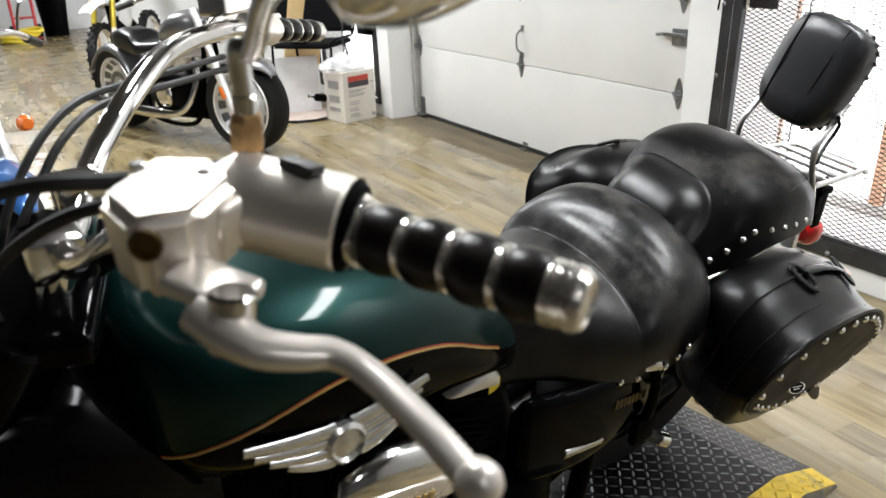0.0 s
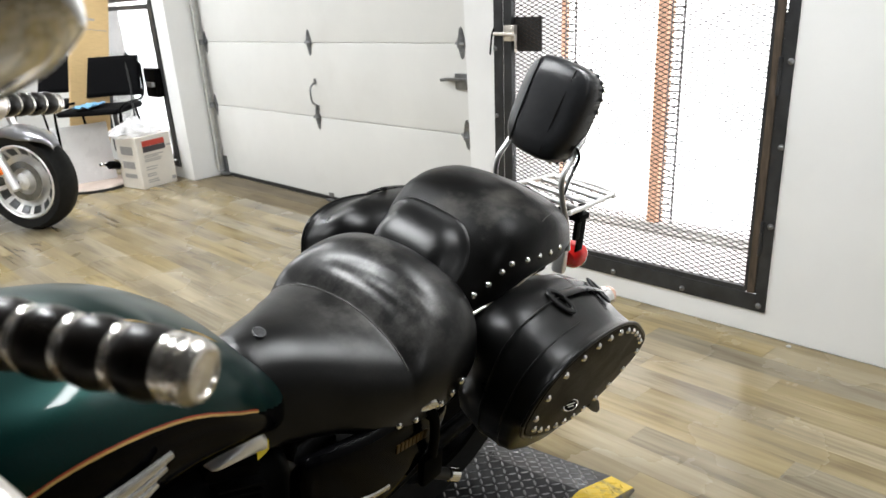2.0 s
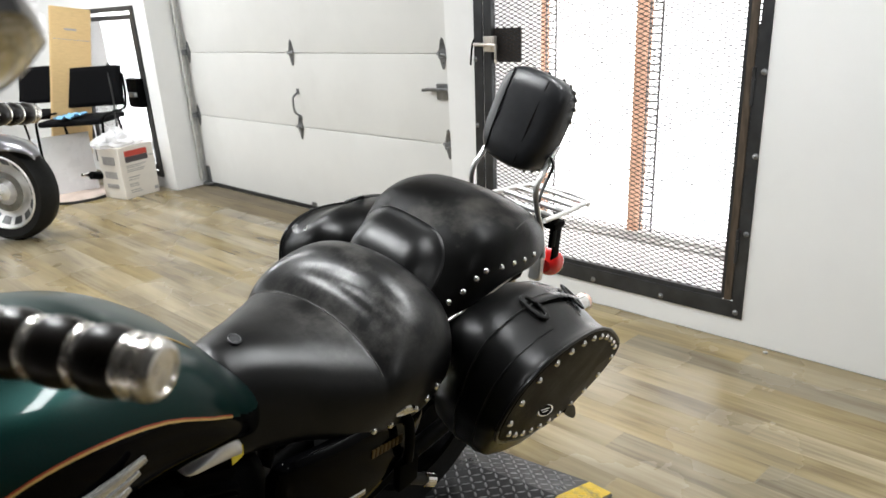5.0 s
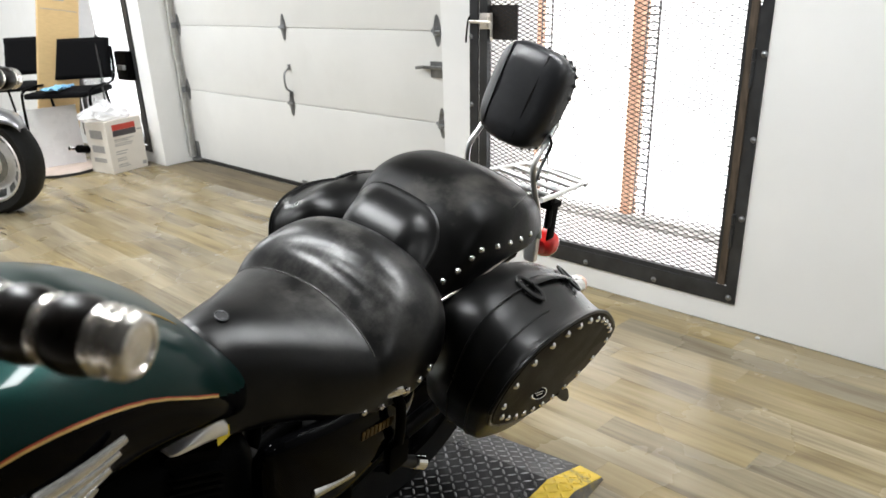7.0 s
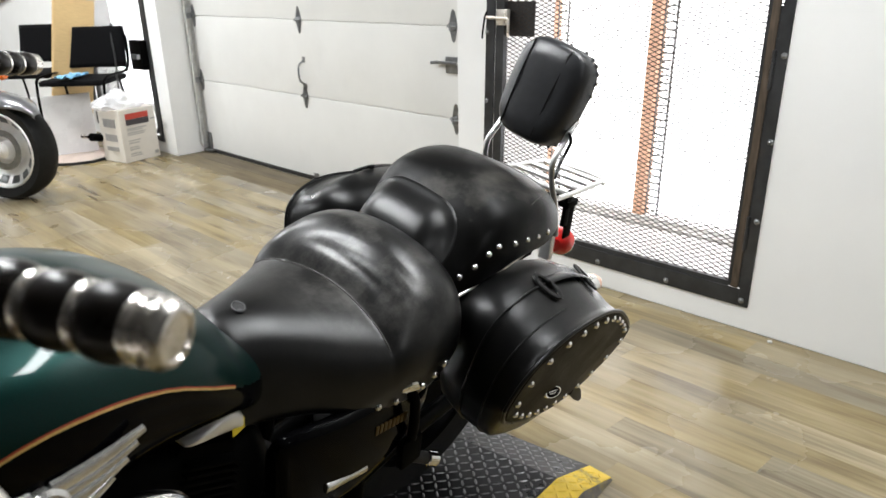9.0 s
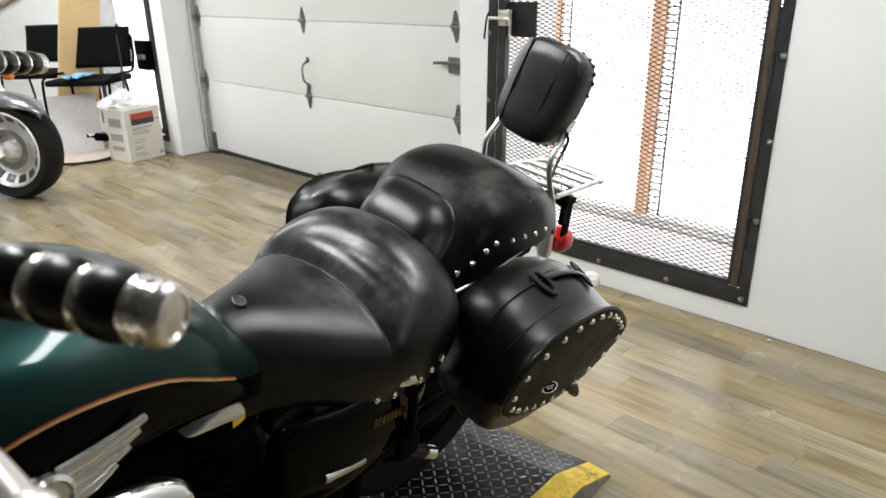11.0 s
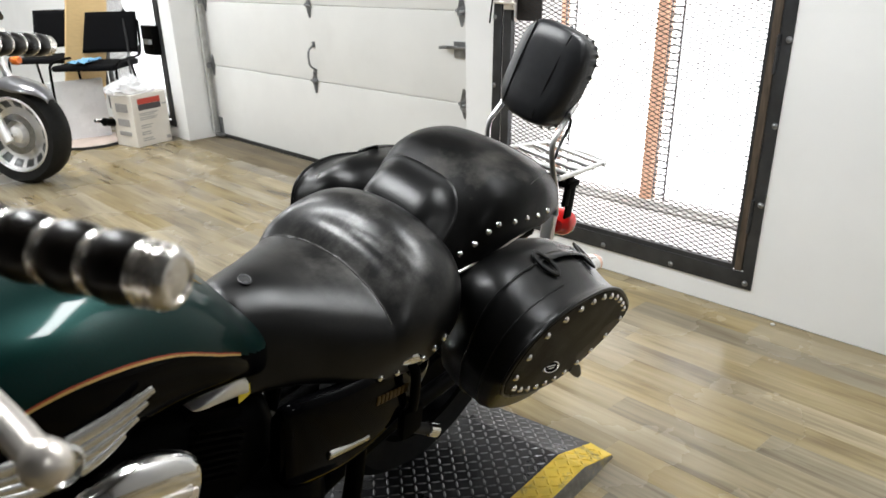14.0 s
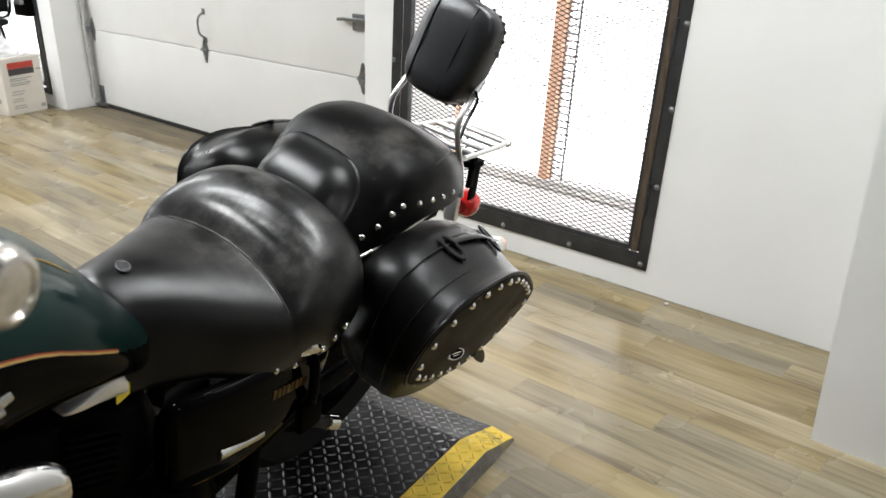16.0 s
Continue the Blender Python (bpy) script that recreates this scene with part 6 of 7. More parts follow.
lathe(bm, [(0, -0.0115), (0.006, -0.0098), (0.0103, -0.005), (0.0115, 0), (0.0103, 0.005), (0.006, 0.0098), (0, 0.0115)], Matrix.Translation((-1.488, -0.556, 1.152)), 18)
part("lever_ball", bm, M_ALLOY, lev)
bm = bmesh.new()
rod(bm, (-1.536, -0.420, 1.192), (-1.540, -0.424, 1.160), 0.0125, 16)
part("lever_pivot", bm, M_CHROME, lev, "chrome pivot bolt")


def mirror(base, top, head, yaw):
    bm = bmesh.new()
    rod(bm, base, (base[0], base[1], base[2] + 0.035), 0.0072, 14)
    st = part("mirror_stem", bm, M_CHROME, bars, "chrome mirror stem")
    part("stem", tube(bmesh.new(), [(base[0], base[1], base[2] + 0.03), (base[0] - 0.002, base[1], base[2] + 0.06), *top, head], 0.0062, 10, 8), M_CHROME, st)
    bm = bmesh.new()
    lathe(bm, [(0.0072, 0.002), (0.0098, 0.003), (0.0098, 0.020), (0.0086, 0.024), (0.0072, 0.025)], Matrix.Translation(base), 6)
    part("stem_nut", bm, M_COPPER, st, "tarnished copper-coloured lock nut", smooth=False)
    bm = bmesh.new()
    loft(bm, [(-0.072, 0, 0, 0.006, 0.008, 0.008, 2.4), (-0.062, 0, 0, 0.014, 0.026, 0.026, 2.6), (-0.02, 0, 0, 0.02, 0.04, 0.038, 2.6), (0.035, 0, 0, 0.018, 0.036, 0.034, 2.6), (0.07, 0, 0, 0.012, 0.02, 0.02, 2.4), (0.078, 0, 0, 0.005, 0.008, 0.008, 2.2)], 28, 5)
    hd = part("mirror_head", bm, M_MIRRORBACK, bars, "teardrop chrome mirror head")
    hd.matrix_basis = Matrix.Translation(head) @ yaw
    bm = bmesh.new()
    loft(bm, [(-0.055, 0.0, 0, 0.001, 0.018, 0.018, 2.6), (-0.02, 0.0, 0, 0.001, 0.033, 0.031, 2.6), (0.035, 0.0, 0, 0.001, 0.029, 0.027, 2.6), (0.06, 0.0, 0, 0.001, 0.014, 0.014, 2.4)], 24, 4)
    part("mirror_glass", bm, M_GLASSM, hd, "mirror glass").location = (0, 0.0195, 0)


M_GLASSM = mat("mirror_silver", (0.9, 0.9, 0.9), 0.02, 1.0)
mirror((-1.488, -0.340, 1.225), [(-1.486, -0.348, 1.285), (-1.482, -0.375, 1.325)], (-1.455, -0.455, 1.353), pose(0, 0, 0, 10, -20, -25) @ Matrix.Diagonal((0.64, 0.8, 0.80, 1)))
mirror((-1.12, 0.435, 1.09), [(-1.14, 0.44, 1.16), (-1.16, 0.46, 1.22)], (-1.10, 0.54, 1.25), pose(0, 0, 0, 8, 0, 10))
# right switch housing and brake reservoir
bm = bmesh.new()
rod(bm, (-1.145, 0.42, 1.083), (-1.085, 0.462, 1.064), 0.026, 24)
rs = part("switch_housing", bm, M_ALLOY, bars, "polished switch housing")
part("kill_switch", boxes((-0.012, 0.012, -0.009, 0.009, 0, 0.012, 0.003)), M_REDP, rs, "red stop switch").matrix_basis = Matrix.Translation((-1.115, 0.438, 1.098))
bm = bmesh.new()
box(bm, -0.045, 0.045, -0.022, 0.022, -0.016, 0.020, 0.006, Matrix.Translation((-1.19, 0.375, 1.135)) @ pose(0, 0, 0, -8, 4, 35), 3)
part("brake_reservoir", bm, M_CHROME, bars, "chrome brake fluid reservoir")
bm = bmesh.new()
tube(bm, [(-1.17, 0.43, 1.09), (-1.15, 0.50, 1.075), (-1.08, 0.56, 1.06), (-1.0, 0.60, 1.045)], 0.0065, 10)
part("brake_lever", bm, M_ALLOY, bars, "polished brake lever")
# risers, top clamp, fork, headlight, front wheel
for s, p in ((-1, (-1.55, -0.06, 1.04)), (1, (-1.50, 0.045, 1.045))):
    bm = bmesh.new()
    rod(bm, (p[0] - 0.01, p[1], 0.985), (p[0], p[1], p[2] - 0.005), 0.017, 16)
    box(bm, p[0] - 0.024, p[0] + 0.024, p[1] - 0.017, p[1] + 0.017, p[2] - 0.022, p[2] + 0.020, 0.006)
    part("riser", bm, M_CHROME, bars, "chrome handlebar riser")
bm = bmesh.new()
box(bm, -0.05, 0.05, -0.115, 0.115, -0.016, 0.016, 0.01, Matrix.Translation((-1.55, -0.01, 0.978)) @ pose(0, 0, 0, 0, 0, -22), 3)
clamp = part("top_clamp", bm, M_BLACKP, bike, "black top fork clamp")
for v in (-0.105, 0.105):
    a = Vector((-1.555 + 0.40 * v, v * 0.93, 0.99))
    b = Vector((-1.90 + 0.40 * v, v * 0.93 + 0.125, 0.32))
    bm = bmesh.new()
    rod(bm, a, a.lerp(b, 0.45), 0.028, 18)
    rod(bm, a.lerp(b, 0.42), b, 0.033, 18)
    part("fork_leg", bm, M_BLACKP, bike, "black shrouded fork leg")
wheel(bike, (-1.90, 0.13, 0.29), 0.32, 0.13, -22, M_BLACKM, 6)
bm = bmesh.new()
lathe(bm, [(0, -0.11), (0.05, -0.10), (0.085, -0.06), (0.10, 0.0), (0.102, 0.02), (0.094, 0.03), (0.09, 0.028), (0, 0.035)], Matrix.Translation((-1.74, 0.03, 0.83)) @ pose(0, 0, 0, 0, -90, -22), 32)
part("headlight", bm, M_CHROME, bike, "round chrome headlight")
bm = bmesh.new()
grid_sheet(bm, lambda s, t: (-1.90 + 0.35 * math.cos(radians(20 + 150 * s)), 0.10 + 0.085 * math.sin((t - 0.5) * math.pi) - 0.4 * 0.35 * math.cos(radians(20 + 150 * s)), 0.31 + 0.35 * math.sin(radians(20 + 150 * s)) - 0.05 * (1 - math.cos((t - 0.5) * math.pi)) + 0.012), 30, 12)
ff = part("front_fender", bm, M_GREEN, bike, "green front mudguard")
ff.modifiers.new("solid", "SOLIDIFY").thickness = 0.004
# cables
for pts, r in (([(-1.545, -0.30, 1.205), (-1.60, -0.27, 1.20), (-1.66, -0.16, 1.14), (-1.66, -0.05, 1.0), (-1.62, 0.0, 0.85)], 0.0055),
               ([(-1.50, -0.30, 1.19), (-1.57, -0.22, 1.15), (-1.61, -0.12, 1.06), (-1.60, -0.04, 0.95)], 0.005),
               ([(-1.202, 0.377, 1.056), (-1.311, 0.300, 1.069), (-1.384, 0.249, 1.078), (-1.450, 0.202, 1.082), (-1.497, 0.169, 1.064), (-1.533, 0.144, 1.031), (-1.563, 0.122, 0.987), (-1.60, 0.09, 0.90)], 0.0048),
               ([(-1.181, 0.363, 1.046), (-1.295, 0.282, 1.061), (-1.372, 0.228, 1.072), (-1.439, 0.181, 1.078), (-1.487, 0.146, 1.060), (-1.520, 0.123, 1.027), (-1.553, 0.100, 0.986), (-1.59, 0.07, 0.90)], 0.0048)):
    part("cable", tube(bmesh.new(), pts, r, 8, 8), M_RUBBER, bike, "black sheathed control cable")


# ---- the other motorcycles ----
def cruiser(label, m, paint, paint_label, turn=0.0):
    b = thing("motorcycle", label, "motorcycle", m)
    for x, r, wd, tn in ((-0.78, 0.312, 0.17, turn), (0.80, 0.312, 0.18, 0)):
        bm = bmesh.new()
        lathe(bm, [(r - 0.085, -wd * 0.40), (r - 0.03, -wd * 0.5), (r - 0.010, -wd * 0.36), (r, 0), (r - 0.010, wd * 0.36), (r - 0.03, wd * 0.5), (r - 0.085, wd * 0.40), (r - 0.085, -wd * 0.40)], None, 48)
        ty = part("tyre", bm, M_TYRE, b, "black road tyre")
        ty.matrix_basis = pose(x, 0, r, 90, 0, tn)
        # deep dished rim with windows round the bowl on both faces
        bm = bmesh.new()
        for sgn in (-1, 1):
            lathe(bm, [(r - 0.090, sgn * wd * 0.30), (r - 0.078, sgn * wd * 0.41), (r - 0.086, sgn * wd * 0.45), (r - 0.094, sgn * wd * 0.42), (r - 0.098, sgn * wd * 0.30),
                       (r - 0.150, sgn * wd * 0.10), (r - 0.190, sgn * wd * 0.06), (0.065, sgn * wd * 0.05), (0.055, sgn * wd * 0.10), (0.050, sgn * wd * 0.34), (0.030, sgn * wd * 0.38), (0, sgn * wd * 0.38)], None, 56)
        rim = part("rim", bm, M_POST, b, "polished dished alloy rim")
        rim.matrix_basis = pose(x, 0, r, 90, 0, tn)
        for sgn in (-1, 1):
            for i in range(14):
                bm = bmesh.new()
                grid_sheet(bm, lambda s, t: ((r - 0.103 - 0.042 * t) * math.cos(radians(17 * (s - 0.5))), (r - 0.103 - 0.042 * t) * math.sin(radians(17 * (s - 0.5))), sgn * wd * (0.30 - 0.17 * t)), 4, 2)
                bmesh.ops.solidify(bm, geom=bm.faces[:], thickness=0.003)
                part("rim_window", bm, M_GALV, rim, "dark rim window").matrix_basis = pose(0, 0, 0, 0, 0, 360 / 14 * i)
            bm = bmesh.new()
            lathe(bm, [(0.012, sgn * wd * 0.37), (0.012, sgn * wd * 0.56), (0.008, sgn * wd * 0.58), (0, sgn * wd * 0.58)], None, 16)
            part("axle_end", bm, M_CHROME, rim)
        bm = bmesh.new()
        lathe(bm, [(0.085, 0), (0.125, 0), (0.125, 0.004), (0.085, 0.004), (0.085, 0)], Matrix.Translation((0, 0, -wd * 0.26)), 36)
        part("brake_disc", bm, M_GALV, rim, "thin steel brake disc")
        bm = bmesh.new()
        a0, a1 = (35, 146) if x < 0 else (20, 170)

        def skin(s, t):
            flare = sstep(0.62, 1.0, s) if x < 0 else 0.0
            rr, half = r + 0.035 + 0.055 * flare, (wd * 0.5 + 0.02) * (1 - 0.72 * flare ** 2)
            a = radians(a0 + (a1 - a0) * s)
            return (x + rr * math.cos(a), half * math.sin((t - 0.5) * math.pi), r + rr * math.sin(a) - 0.06 * (1 - 0.6 * flare) * (1 - math.cos((t - 0.5) * math.pi)))
        grid_sheet(bm, skin, 32, 12)
        fd = part("fender", bm, paint, b, paint_label)
        fd.modifiers.new("solid", "SOLIDIFY").thickness = 0.005
    for v in (-0.105, 0.105):
        bm = bmesh.new()
        rod(bm, (-0.46, v, 0.93), (-0.64, v, 0.58), 0.024, 16)
        rod(bm, (-0.62, v, 0.62), (-0.79, v, 0.27), 0.032, 16)
        leg = part("fork_leg", bm, M_POST, b, "silver fork leg")
        bm = bmesh.new()
        box(bm, -0.014, 0.014, -0.008, 0.008, -0.04, 0.04, 0.004, Matrix.Translation((-0.72, v * 1.34, 0.41)) @ pose(0, 0, 0, 0, 26, 0))
        part("reflector", bm, M_AMBER, leg, "orange reflector strip")
    bm = bmesh.new()
    lathe(bm, [(0, -0.11), (0.06, -0.10), (0.088, -0.05), (0.095, 0.0), (0.09, 0.025), (0, 0.032)], Matrix.Translation((-0.60, 0, 0.80)) @ pose(0, 0, 0, 0, -90, 0), 32)
    part("headlight", bm, M_CHROME, b, "round chrome headlight")
    bm = bmesh.new()
    tube(bm, [(-0.20, -0.42, 0.98), (-0.34, -0.30, 1.03), (-0.42, -0.12, 1.02), (-0.44, 0, 0.99), (-0.42, 0.12, 1.02), (-0.34, 0.30, 1.03), (-0.20, 0.42, 0.98)], 0.013, 12)
    hb = part("handlebar", bm, M_CHROME, b, "chrome handlebar")
    for s in (-1, 1):
        bm = bmesh.new()
        rod(bm, (-0.24, 0.385 * s, 0.995), (-0.15, 0.46 * s, 0.96), 0.019, 14)
        part("grip", bm, M_RUBBER, hb, "black rubber grip")
        bm = bmesh.new()
        tube(bm, [(-0.30, 0.34 * s, 1.03), (-0.32, 0.36 * s, 1.13), (-0.30, 0.42 * s, 1.18)], 0.006, 8)
        loft(bm, [(-0.31, 0.42 * s, 1.19, 0.04, 0.025, 0.025, 2.5), (-0.295, 0.42 * s, 1.19, 0.055, 0.035, 0.035, 2.5), (-0.285, 0.42 * s, 1.19, 0.05, 0.03, 0.03, 2.5)], 16, 3)
        part("mirror", bm, M_CHROME, hb, "chrome mirror")
        bm = bmesh.new()
        loft(bm, [(-0.60, 0.21 * s, 0.72, 0.02, 0.02, 0.02, 2.2), (-0.57, 0.21 * s, 0.72, 0.032, 0.032, 0.032, 2.2), (-0.53, 0.21 * s, 0.72, 0.02, 0.02, 0.02, 2.2)], 16, 3)
        part("signal", bm, M_AMBER, b, "amber turn signal")
    bm = bmesh.new()
    loft(bm, [(-0.46, 0, 0.80, 0.06, 0.06, 0.06, 2.5), (-0.38, 0, 0.82, 0.13, 0.10, 0.10, 2.5), (-0.2, 0, 0.80, 0.16, 0.11, 0.10, 2.4), (-0.02, 0, 0.75, 0.12, 0.08, 0.07, 2.4), (0.06, 0, 0.72, 0.06, 0.03, 0.03, 2.4)], 32, 6)
    part("fuel_tank", bm, paint, b, paint_label)
    sd = Saddle(half=[(0.0, 0.05), (0.1, 0.11), (0.25, 0.16), (0.4, 0.14), (0.6, 0.12), (0.78, 0.06)], top=[(0.0, 0.72), (0.12, 0.70), (0.3, 0.70), (0.38, 0.76), (0.55, 0.78), (0.78, 0.74)], low=[(0.0, 0.66), (0.3, 0.60), (0.78, 0.66)], shear=0.0)
    part("seat", sd.body(24, 24), M_LEATHER, b, "black seat")
    bm = bmesh.new()
    loft(bm, [(-0.36, 0, 0.36, 0.10, 0.10, 0.14, 3), (-0.30, 0, 0.36, 0.16, 0.16, 0.18, 3), (0.05, 0, 0.36, 0.17, 0.16, 0.19, 3), (0.18, 0, 0.36, 0.12, 0.12, 0.14, 3)], 28, 4)
    en = part("engine", bm, M_BLACKM, b, "black V-twin engine with chrome covers")
    for x, t in ((-0.24, -24), (0.0, 24)):
        for i in range(7):
            bm = bmesh.new()
            box(bm, -0.07, 0.07, -0.10, 0.10, 0.12 + 0.022 * i, 0.128 + 0.022 * i, 0.002, Matrix.Translation((-0.12, 0, 0.40)) @ pose(0, 0, 0, 0, t, 0))
            part("fin", bm, M_ALLOY, en)
    for s in (-1, 1):
        bm = bmesh.new()
        lathe(bm, [(0, 0.03), (0.07, 0.028), (0.09, 0.015), (0.095, 0), (0, 0)], Matrix.Translation((-0.06, 0.165 * s, 0.35)) @ pose(0, 0, 0, -90 * s, 0, 0), 28)
        part("engine_cover", bm, M_CHROME, en, "round chrome engine cover")
        bm = bmesh.new()
        tube(bm, [(-0.32, 0.06 * s, 0.60), (-0.40, 0.12 * s, 0.45), (-0.30, 0.19 * s, 0.26), (0.1, 0.21 * s, 0.22), (0.95, 0.23 * s, 0.25)], lambda f: 0.022 + 0.018 * sstep(0.55, 0.75, f), 14)
        part("exhaust_pipe", bm, M_CHROME, b, "chrome exhaust pipe")
        bm = bmesh.new()
        tube(bm, [(-0.44, 0.03 * s, 0.84), (-0.42, 0.07 * s, 0.45), (-0.33, 0.12 * s, 0.17), (0.2, 0.12 * s, 0.16), (0.3, 0.12 * s, 0.34), (0.8, 0.13 * s, 0.31)], 0.017, 10)
        part("frame_tube", bm, M_BLACKM, b)
    return b


cruiser("silver cruiser motorcycle with a polished dished front wheel", pose(1.790, 6.300, 0, 0, 0, 110), M_SILVER, "silver painted panel", 13.0)
cruiser("blue cruiser motorcycle with chrome headlight and amber signals", pose(0.33, 4.146, 0, 0, 0, 105), M_BLUE, "blue painted panel")

# white dirt bike
db = thing("dirt_bike", "white off-road motorcycle with yellow fork tubes and knobbly tyres", "motorcycle", pose(1.95, 9.35, 0, 0, 0, 62))
for x in (-0.72, 0.72):
    bm = bmesh.new()
    r, wd = 0.34, 0.09
    lathe(bm, [(r - 0.06, -wd * 0.35), (r - 0.03, -wd * 0.5), (r - 0.012, -wd * 0.42), (r - 0.006, 0), (r - 0.012, wd * 0.42), (r - 0.03, wd * 0.5), (r - 0.06, wd * 0.35), (r - 0.06, -wd * 0.35)], None, 48)
    for i in range(48):
        for k, off in enumerate((-0.032, 0.0, 0.032)):
            if (i + k) % 2:
                box(bm, r - 0.02, r + 0.006, -0.013, 0.013, off - 0.011, off + 0.011, 0, pose(0, 0, 0, 0, 0, 7.5 * i))
    part("tyre", bm, M_TYRE, db, "black knobbly tyre", smooth=False).matrix_basis = pose(x, 0, r, 90, 0, 0)
    bm = bmesh.new()
    lathe(bm, [(r - 0.075, -0.02), (r - 0.06, -0.03), (r - 0.06, 0.03), (r - 0.075, 0.02), (r - 0.075, -0.02)], None, 48)
    lathe(bm, [(0, -0.05), (0.035, -0.05), (0.035, 0.05), (0, 0.05)], None, 16)
    rim = part("rim", bm, M_ALLOY, db, "silver spoked rim")
    rim.matrix_basis = pose(x, 0, r, 90, 0, 0)
    for i in range(18):
        bm = bmesh.new()
        a = 2 * math.pi * i / 18
        rod(bm, (0.03 * math.cos(a + 0.5), 0.03 * math.sin(a + 0.5), 0.03 * (-1) ** i), (0.27 * math.cos(a), 0.27 * math.sin(a), 0), 0.0025, 6)
        part("spoke", bm, M_ALLOY, rim)
for v in (-0.09, 0.09):
    bm = bmesh.new()
    rod(bm, (-0.48, v, 0.98), (-0.62, v, 0.62), 0.027, 14)
    part("fork_tube", bm, M_YELLOWF, db, "yellow anodised fork tube")
    bm = bmesh.new()
    rod(bm, (-0.61, v, 0.65), (-0.72, v, 0.34), 0.022, 14)
    part("fork_slider", bm, M_ALLOY, db)
    bm = bmesh.new()
    loft(bm, [(-0.05, 0, -0.19, 0.01, 0.02, 0.05, 2.5), (0.0, 0, -0.02, 0.014, 0.17, 0.16, 2.5), (0.05, 0, 0.0, 0.01, 0.12, 0.14, 2.5)], 16, 4)
    part("fork_guard", bm, M_PLASTIC, db, "white plastic fork guard").matrix_basis = Matrix.Translation((-0.70, v * 1.35, 0.48)) @ pose(0, 0, 0, 0, 16, 0)
bm = bmesh.new()
grid_sheet(bm, lambda s, t: (-1.02 + 0.62 * s, 0.075 * math.sin((t - 0.5) * math.pi) * (1 - 0.4 * abs(s - 0.5)), 0.80 + 0.07 * math.sin(math.pi * s) - 0.02 * (1 - math.cos((t - 0.5) * math.pi))), 16, 8)
part("front_fender", bm, M_PLASTIC, db, "white front fender").modifiers.new("solid", "SOLIDIFY").thickness = 0.004
bm = bmesh.new()
loft(bm, [(-0.62, 0, 0.95, 0.07, 0.10, 0.10, 3), (-0.58, 0, 0.95, 0.10, 0.13, 0.12, 3), (-0.55, 0, 0.95, 0.09, 0.12, 0.11, 3)], 16, 3)
part("number_plate", bm, M_PLASTIC, db, "blank white front plate")
for s in (-1, 1):
    bm = bmesh.new()
    loft(bm, [(-0.50, 0.12 * s, 0.78, 0.01, 0.06, 0.10, 2.5), (-0.40, 0.17 * s, 0.76, 0.02, 0.11, 0.16, 2.5), (-0.15, 0.13 * s, 0.80, 0.015, 0.08, 0.08, 2.5), (0.0, 0.08 * s, 0.84, 0.01, 0.03, 0.03, 2.5)], 16, 4)
    part("radiator_shroud", bm, M_PLASTIC, db, "white radiator shroud")
bm = bmesh.new()
loft(bm, [(-0.30, 0, 0.90, 0.05, 0.03, 0.05, 3), (0.0, 0, 0.92, 0.07, 0.035, 0.05, 3), (0.5, 0, 0.95, 0.08, 0.03, 0.04, 3), (0.62, 0, 0.95, 0.05, 0.02, 0.02, 3)], 16, 4)
part("seat", bm, M_FABRIC, db, "flat black seat")
bm = bmesh.new()
loft(bm, [(0.30, 0, 0.90, 0.06, 0.02, 0.03, 3), (0.7, 0, 0.96, 0.09, 0.015, 0.02, 3), (0.98, 0, 1.0, 0.04, 0.008, 0.01, 3)], 16, 4)
part("rear_fender", bm, M_PLASTIC, db, "white rear fender")
bm = bmesh.new()
loft(bm, [(-0.30, 0, 0.45, 0.08, 0.10, 0.12, 3), (-0.1, 0, 0.48, 0.13, 0.22, 0.18, 3), (0.15, 0, 0.42, 0.12, 0.14, 0.14, 3)], 20, 4)
part("engine", bm, M_BLACKM, db, "black single-cylinder engine")
bm = bmesh.new()
tube(bm, [(-0.46, 0, 1.0), (-0.1, 0, 0.82), (0.15, 0, 0.75), (0.12, 0, 0.40), (0.72, 0.1, 0.34)], 0.025, 10)
tube(bm, [(-0.46, 0, 0.9), (-0.32, 0, 0.35), (0.1, 0, 0.28)], 0.022, 10)
part("frame", bm, M_BLACKM, db, "black frame")
bm = bmesh.new()
tube(bm, [(-0.30, -0.40, 1.12), (-0.40, -0.22, 1.14), (-0.47, 0, 1.06), (-0.40, 0.22, 1.14), (-0.30, 0.40, 1.12)], 0.013, 10)
part("handlebar", bm, M_ALLOY, db, "alloy handlebar")

# clutter at the far end
truck = thing("hand_truck", "red tubular hand truck against the far wall", "hand truck", pose(1.30, 15.6, 0))
for x in (-0.16, 0.16):
    bm = bmesh.new()
    tube(bm, [(x, 0, 0.1), (x, 0.1, 0.7), (x * 0.8, 0.2, 1.25)], 0.025, 8)
    part("rail", bm, M_REDP, truck)
    bm = bmesh.new()
    lathe(bm, [(0, -0.03), (0.12, -0.03), (0.12, 0.03), (0, 0.03)], Matrix.Translation((x * 1.3, 0.05, 0.12)) @ pose(0, 0, 0, 0, 90, 0), 20)
    part("wheel", bm, M_RUBBER, truck)
for z in (0.35, 0.7, 1.05):
    bm = bmesh.new()
    rod(bm, (-0.16, 0.02 + 0.14 * z, z), (0.16, 0.02 + 0.14 * z, z), 0.02, 8)
    part("rung", bm, M_REDP, truck)
part("toe_plate", boxes((-0.22, 0.22, -0.25, 0.02, 0.02, 0.035, 0.004)), M_REDP, truck)
bin_ = thing("bin", "black bin standing in the far doorway", "bin", pose(1.78, 15.9, 0))
bm = bmesh.new()
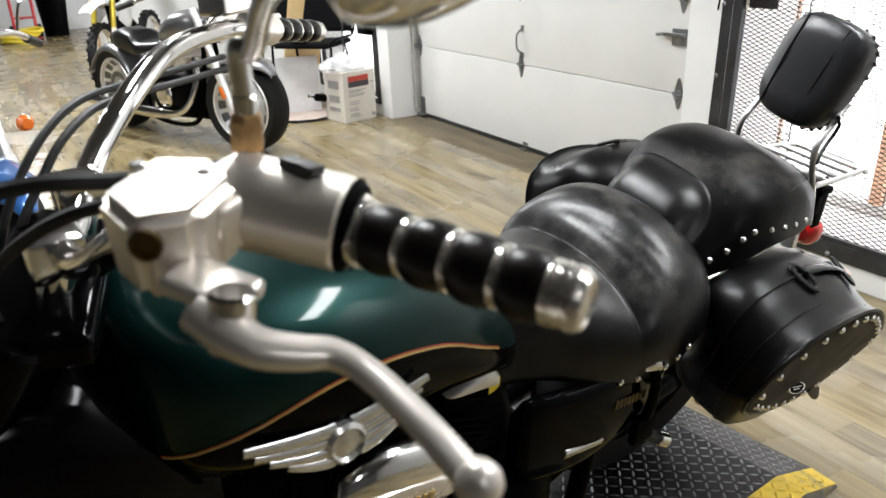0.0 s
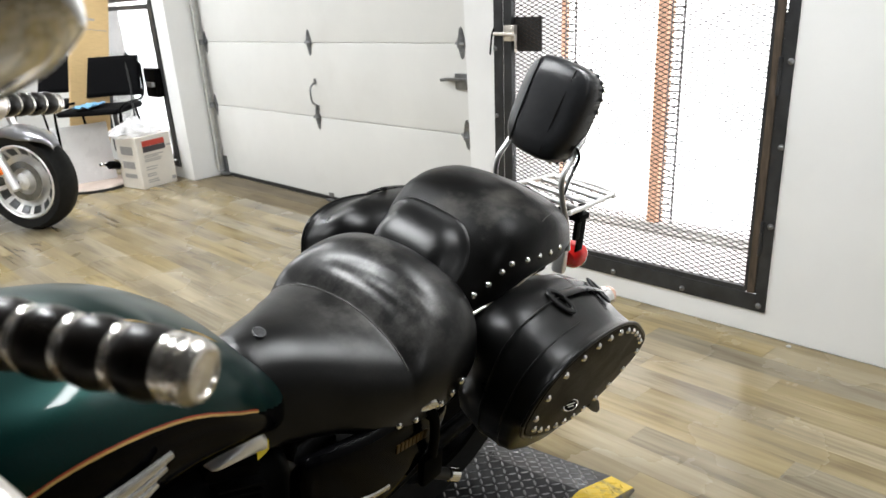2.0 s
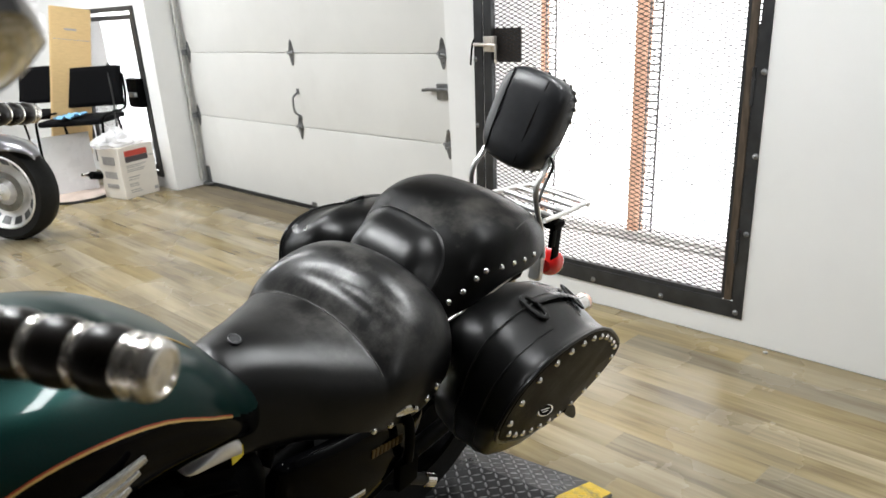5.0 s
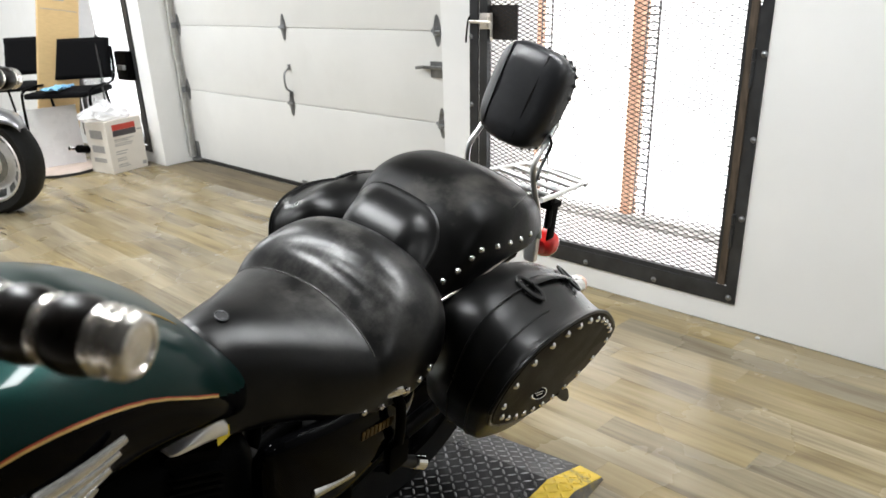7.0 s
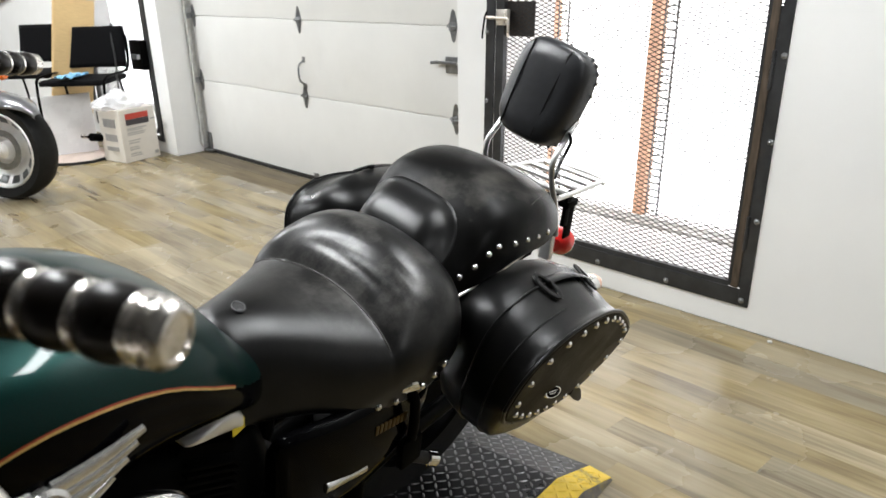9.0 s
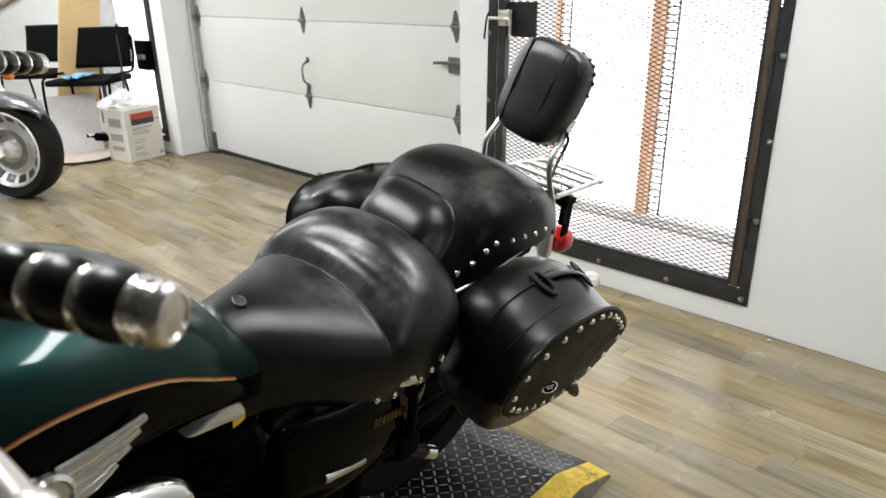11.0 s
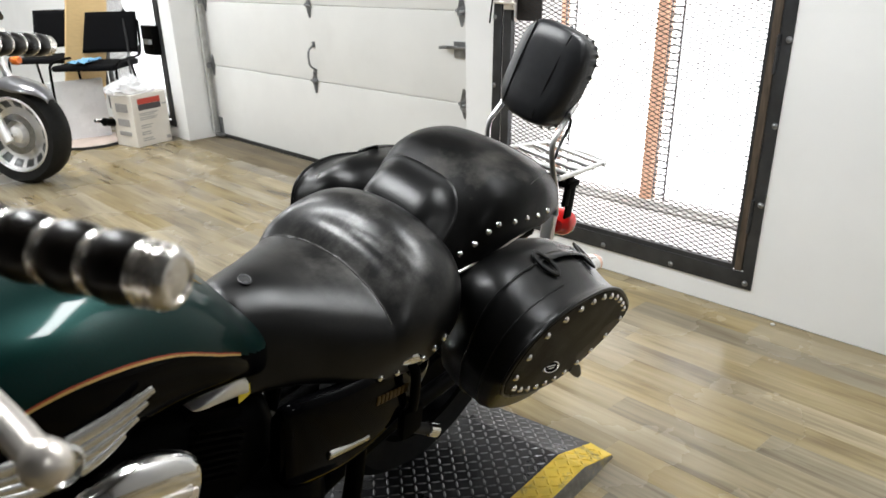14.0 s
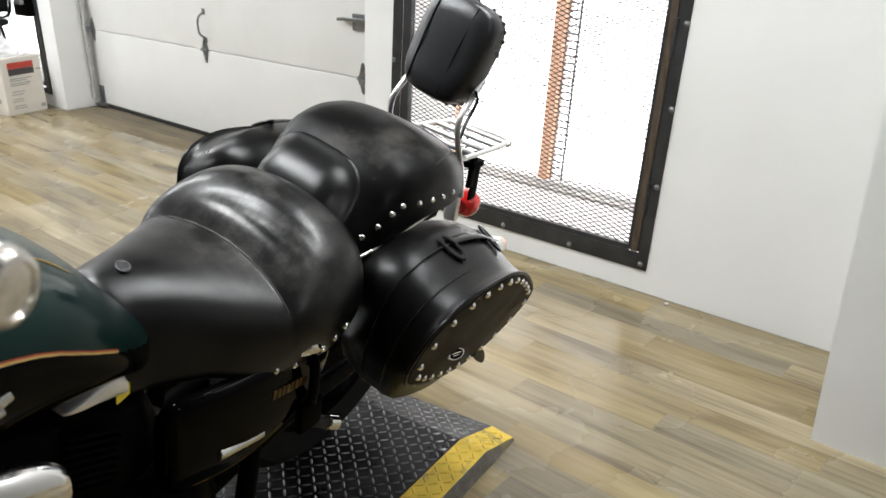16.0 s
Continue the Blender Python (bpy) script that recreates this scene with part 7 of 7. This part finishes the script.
lathe(bm, [(0, 0), (0.19, 0), (0.24, 0.62), (0.25, 0.63), (0.22, 0.63), (0.2, 0.5), (0, 0.5)], None, 24)
part("tub", bm, M_BLACKM, bin_)
pile = thing("yellow_hose", "heap of yellow hose on the floor at the far end", "hose", pose(1.12, 15.2, 0))
for k in range(4):
    bm = bmesh.new()
    tube(bm, [((0.22 + 0.03 * k) * math.cos(a) + 0.03 * k, (0.2 - 0.02 * k) * math.sin(a), 0.03 + 0.05 * k + 0.02 * math.sin(2 * a)) for a in [2 * math.pi * i / 12 for i in range(13)]], 0.03, 8, 4)
    part("coil", bm, M_YLABEL, pile)


# ---- floor pieces, tread lugs ----
def plank_mesh(length, width):
    bm = bmesh.new()
    box(bm, -width / 2 + 0.0001, width / 2 - 0.0001, 0.0001, length - 0.0001, -0.012, 0.0)
    top = [e for e in bm.edges if all(v.co.z > -0.001 for v in e.verts)]
    bmesh.ops.bevel(bm, geom=top, offset=0.0002, segments=1, affect="EDGES")
    return bm


PW, PL = 0.102, 0.92
shared = {}
rest_verts, rest_faces = [], []
random.seed(5)
ncol = int((3.19 + 4.2) / PW) + 1
for c in range(ncol):
    x = 3.19 - PW * (c + 0.5)
    y = -4.2 + (c * 0.437 % 1) * PL - PL
    while y < 17:
        y0, y1 = max(y, -4.2), min(y + PL, 17.0)
        if y1 - y0 > 0.05:
            if x > 1.15 and y1 > 0.3 and y0 < 8.0 and not (x < 2.0 and 1.4 < y0 < 1.9):
                key = round(y1 - y0, 3)
                if key not in shared:
                    bm = plank_mesh(y1 - y0, PW)
                    me = bpy.data.meshes.new("plank")
                    bm.to_mesh(me)
                    bm.free()
                    me.materials.append(M_PLANK)
                    shared[key] = me
                p = new("plank", shared[key])
                p.location = (x, y0, random.uniform(-0.0002, 0.0001))
                p.parent = subfloor
            else:
                i = len(rest_verts)
                g = 0.0008
                rest_verts += [(x - PW / 2 + g, y0 + g, 0), (x + PW / 2 - g, y0 + g, 0), (x + PW / 2 - g, y1 - g, 0), (x - PW / 2 + g, y1 - g, 0)]
                rest_faces.append((i, i + 1, i + 2, i + 3))
        y += PL
me = bpy.data.meshes.new("far_planks")
me.from_pydata(rest_verts, [], rest_faces)
me.materials.append(M_PLANK)
fp = new("far_planks", me)
fp.parent = subfloor
fp["kind"] = "stuff"
for x0, x1, ys in ((3.192, 3.345, (2.84, 3.9, 5.05, 5.83)), (3.347, 3.492, (2.84, 4.45, 5.83))):
    for ya, yb in zip(ys, ys[1:]):
        bm = bmesh.new()
        box(bm, x0, x1, ya + 0.001, yb - 0.001, -0.012, -0.002, 0.001, segs=1)
        part("threshold_board", bm, M_BOARD, subfloor, "dirty brown threshold board", smooth=False)
for ya, yb in ((0.64, 1.9), (1.9, 2.84), (5.83, 7.1), (7.1, 8.3), (8.3, 10.3)):
    bm = bmesh.new()
    box(bm, 3.192, 3.249, ya + 0.001, yb - 0.001, -0.012, -0.001, 0.001, segs=1)
    part("edge_plank", bm, M_PLANK, subfloor, smooth=False)
bm = bmesh.new()
lathe(bm, [(0.008, 0), (0.009, 0.003), (0.006, 0.006), (0, 0.007)], None, 8)
peb = tagged(mesh_object("floor_stud", bm, M_CONC, True), "small pale lump stuck on the floor by the wall", "debris")
peb.location = (3.215, 1.287, 0.0)

# diamond lugs on the tread plate
lv, lf = [], []


def lug(x, y, z, a, slope=(0.0, 0.0)):
    c, s = math.cos(a), math.sin(a)
    i = len(lv)
    L2, B2, H = 0.0128, 0.0034, 0.0026
    for u, v, h in ((-L2, 0, 0), (-L2 * 0.4, -B2, 0), (L2 * 0.4, -B2, 0), (L2, 0, 0), (L2 * 0.4, B2, 0), (-L2 * 0.4, B2, 0), (-L2 * 0.55, 0, H), (L2 * 0.55, 0, H)):
        px, py = x + u * c - v * s, y + u * s + v * c
        lv.append((px, py, z + h + slope[0] * (px - x) + slope[1] * (py - y)))
    for f in ((0, 1, 6), (1, 2, 7, 6), (2, 3, 7), (3, 4, 7), (4, 5, 6, 7), (5, 0, 6)):
        lf.append(tuple(i + k for k in f))


P = 0.0240
for i in range(int(1.75 / P)):
    for j in range(int((PY1 - PY0) / P)):
        lug(PX1 - 0.012 - i * P, PY0 + 0.013 + j * P, PH, radians(45 if (i + j) % 2 else -45))
fall = -(PH - 0.007) / RAMP
for i in range(6):
    for j in range(int((PY1 - PY0) / P)):
        lug(PX1 + 0.013 + i * P, PY0 + 0.013 + j * P, PH - 0.001 + fall * (0.013 + i * P), radians(-45 if (i + j) % 2 else 45), (fall, 0))
me = bpy.data.meshes.new("tread_lug_field")
me.from_pydata(lv, [], lf)
me.materials.append(M_LUG)
lg = new("tread_lug_field", me)
lg.parent = deck
lg["kind"] = "stuff"
lv, lf = [], []
for i in range(72):
    for j in range(3):
        lug(PX1 - 0.012 - i * P, PY0 - 0.014 - 0.024 * j, PH - 0.0012 - 0.0015 * j, radians(45 if (i + j) % 2 else -45), (0, 0.064))
for i in range(5):
    for j in range(3):
        lug(PX1 + 0.013 + i * P, PY0 - 0.015 - 0.024 * j, PH - 0.001 - 0.0008 * j + (fall + 0.012 * j) * (0.013 + i * P), radians(-45 if (i + j) % 2 else 45), (fall, 0.03))
me = bpy.data.meshes.new("edge_lug_field")
me.from_pydata(lv, [], lf)
me.materials.append(M_YELLOW)
lg = new("edge_lug_field", me)
lg.parent = deck
lg["kind"] = "stuff"
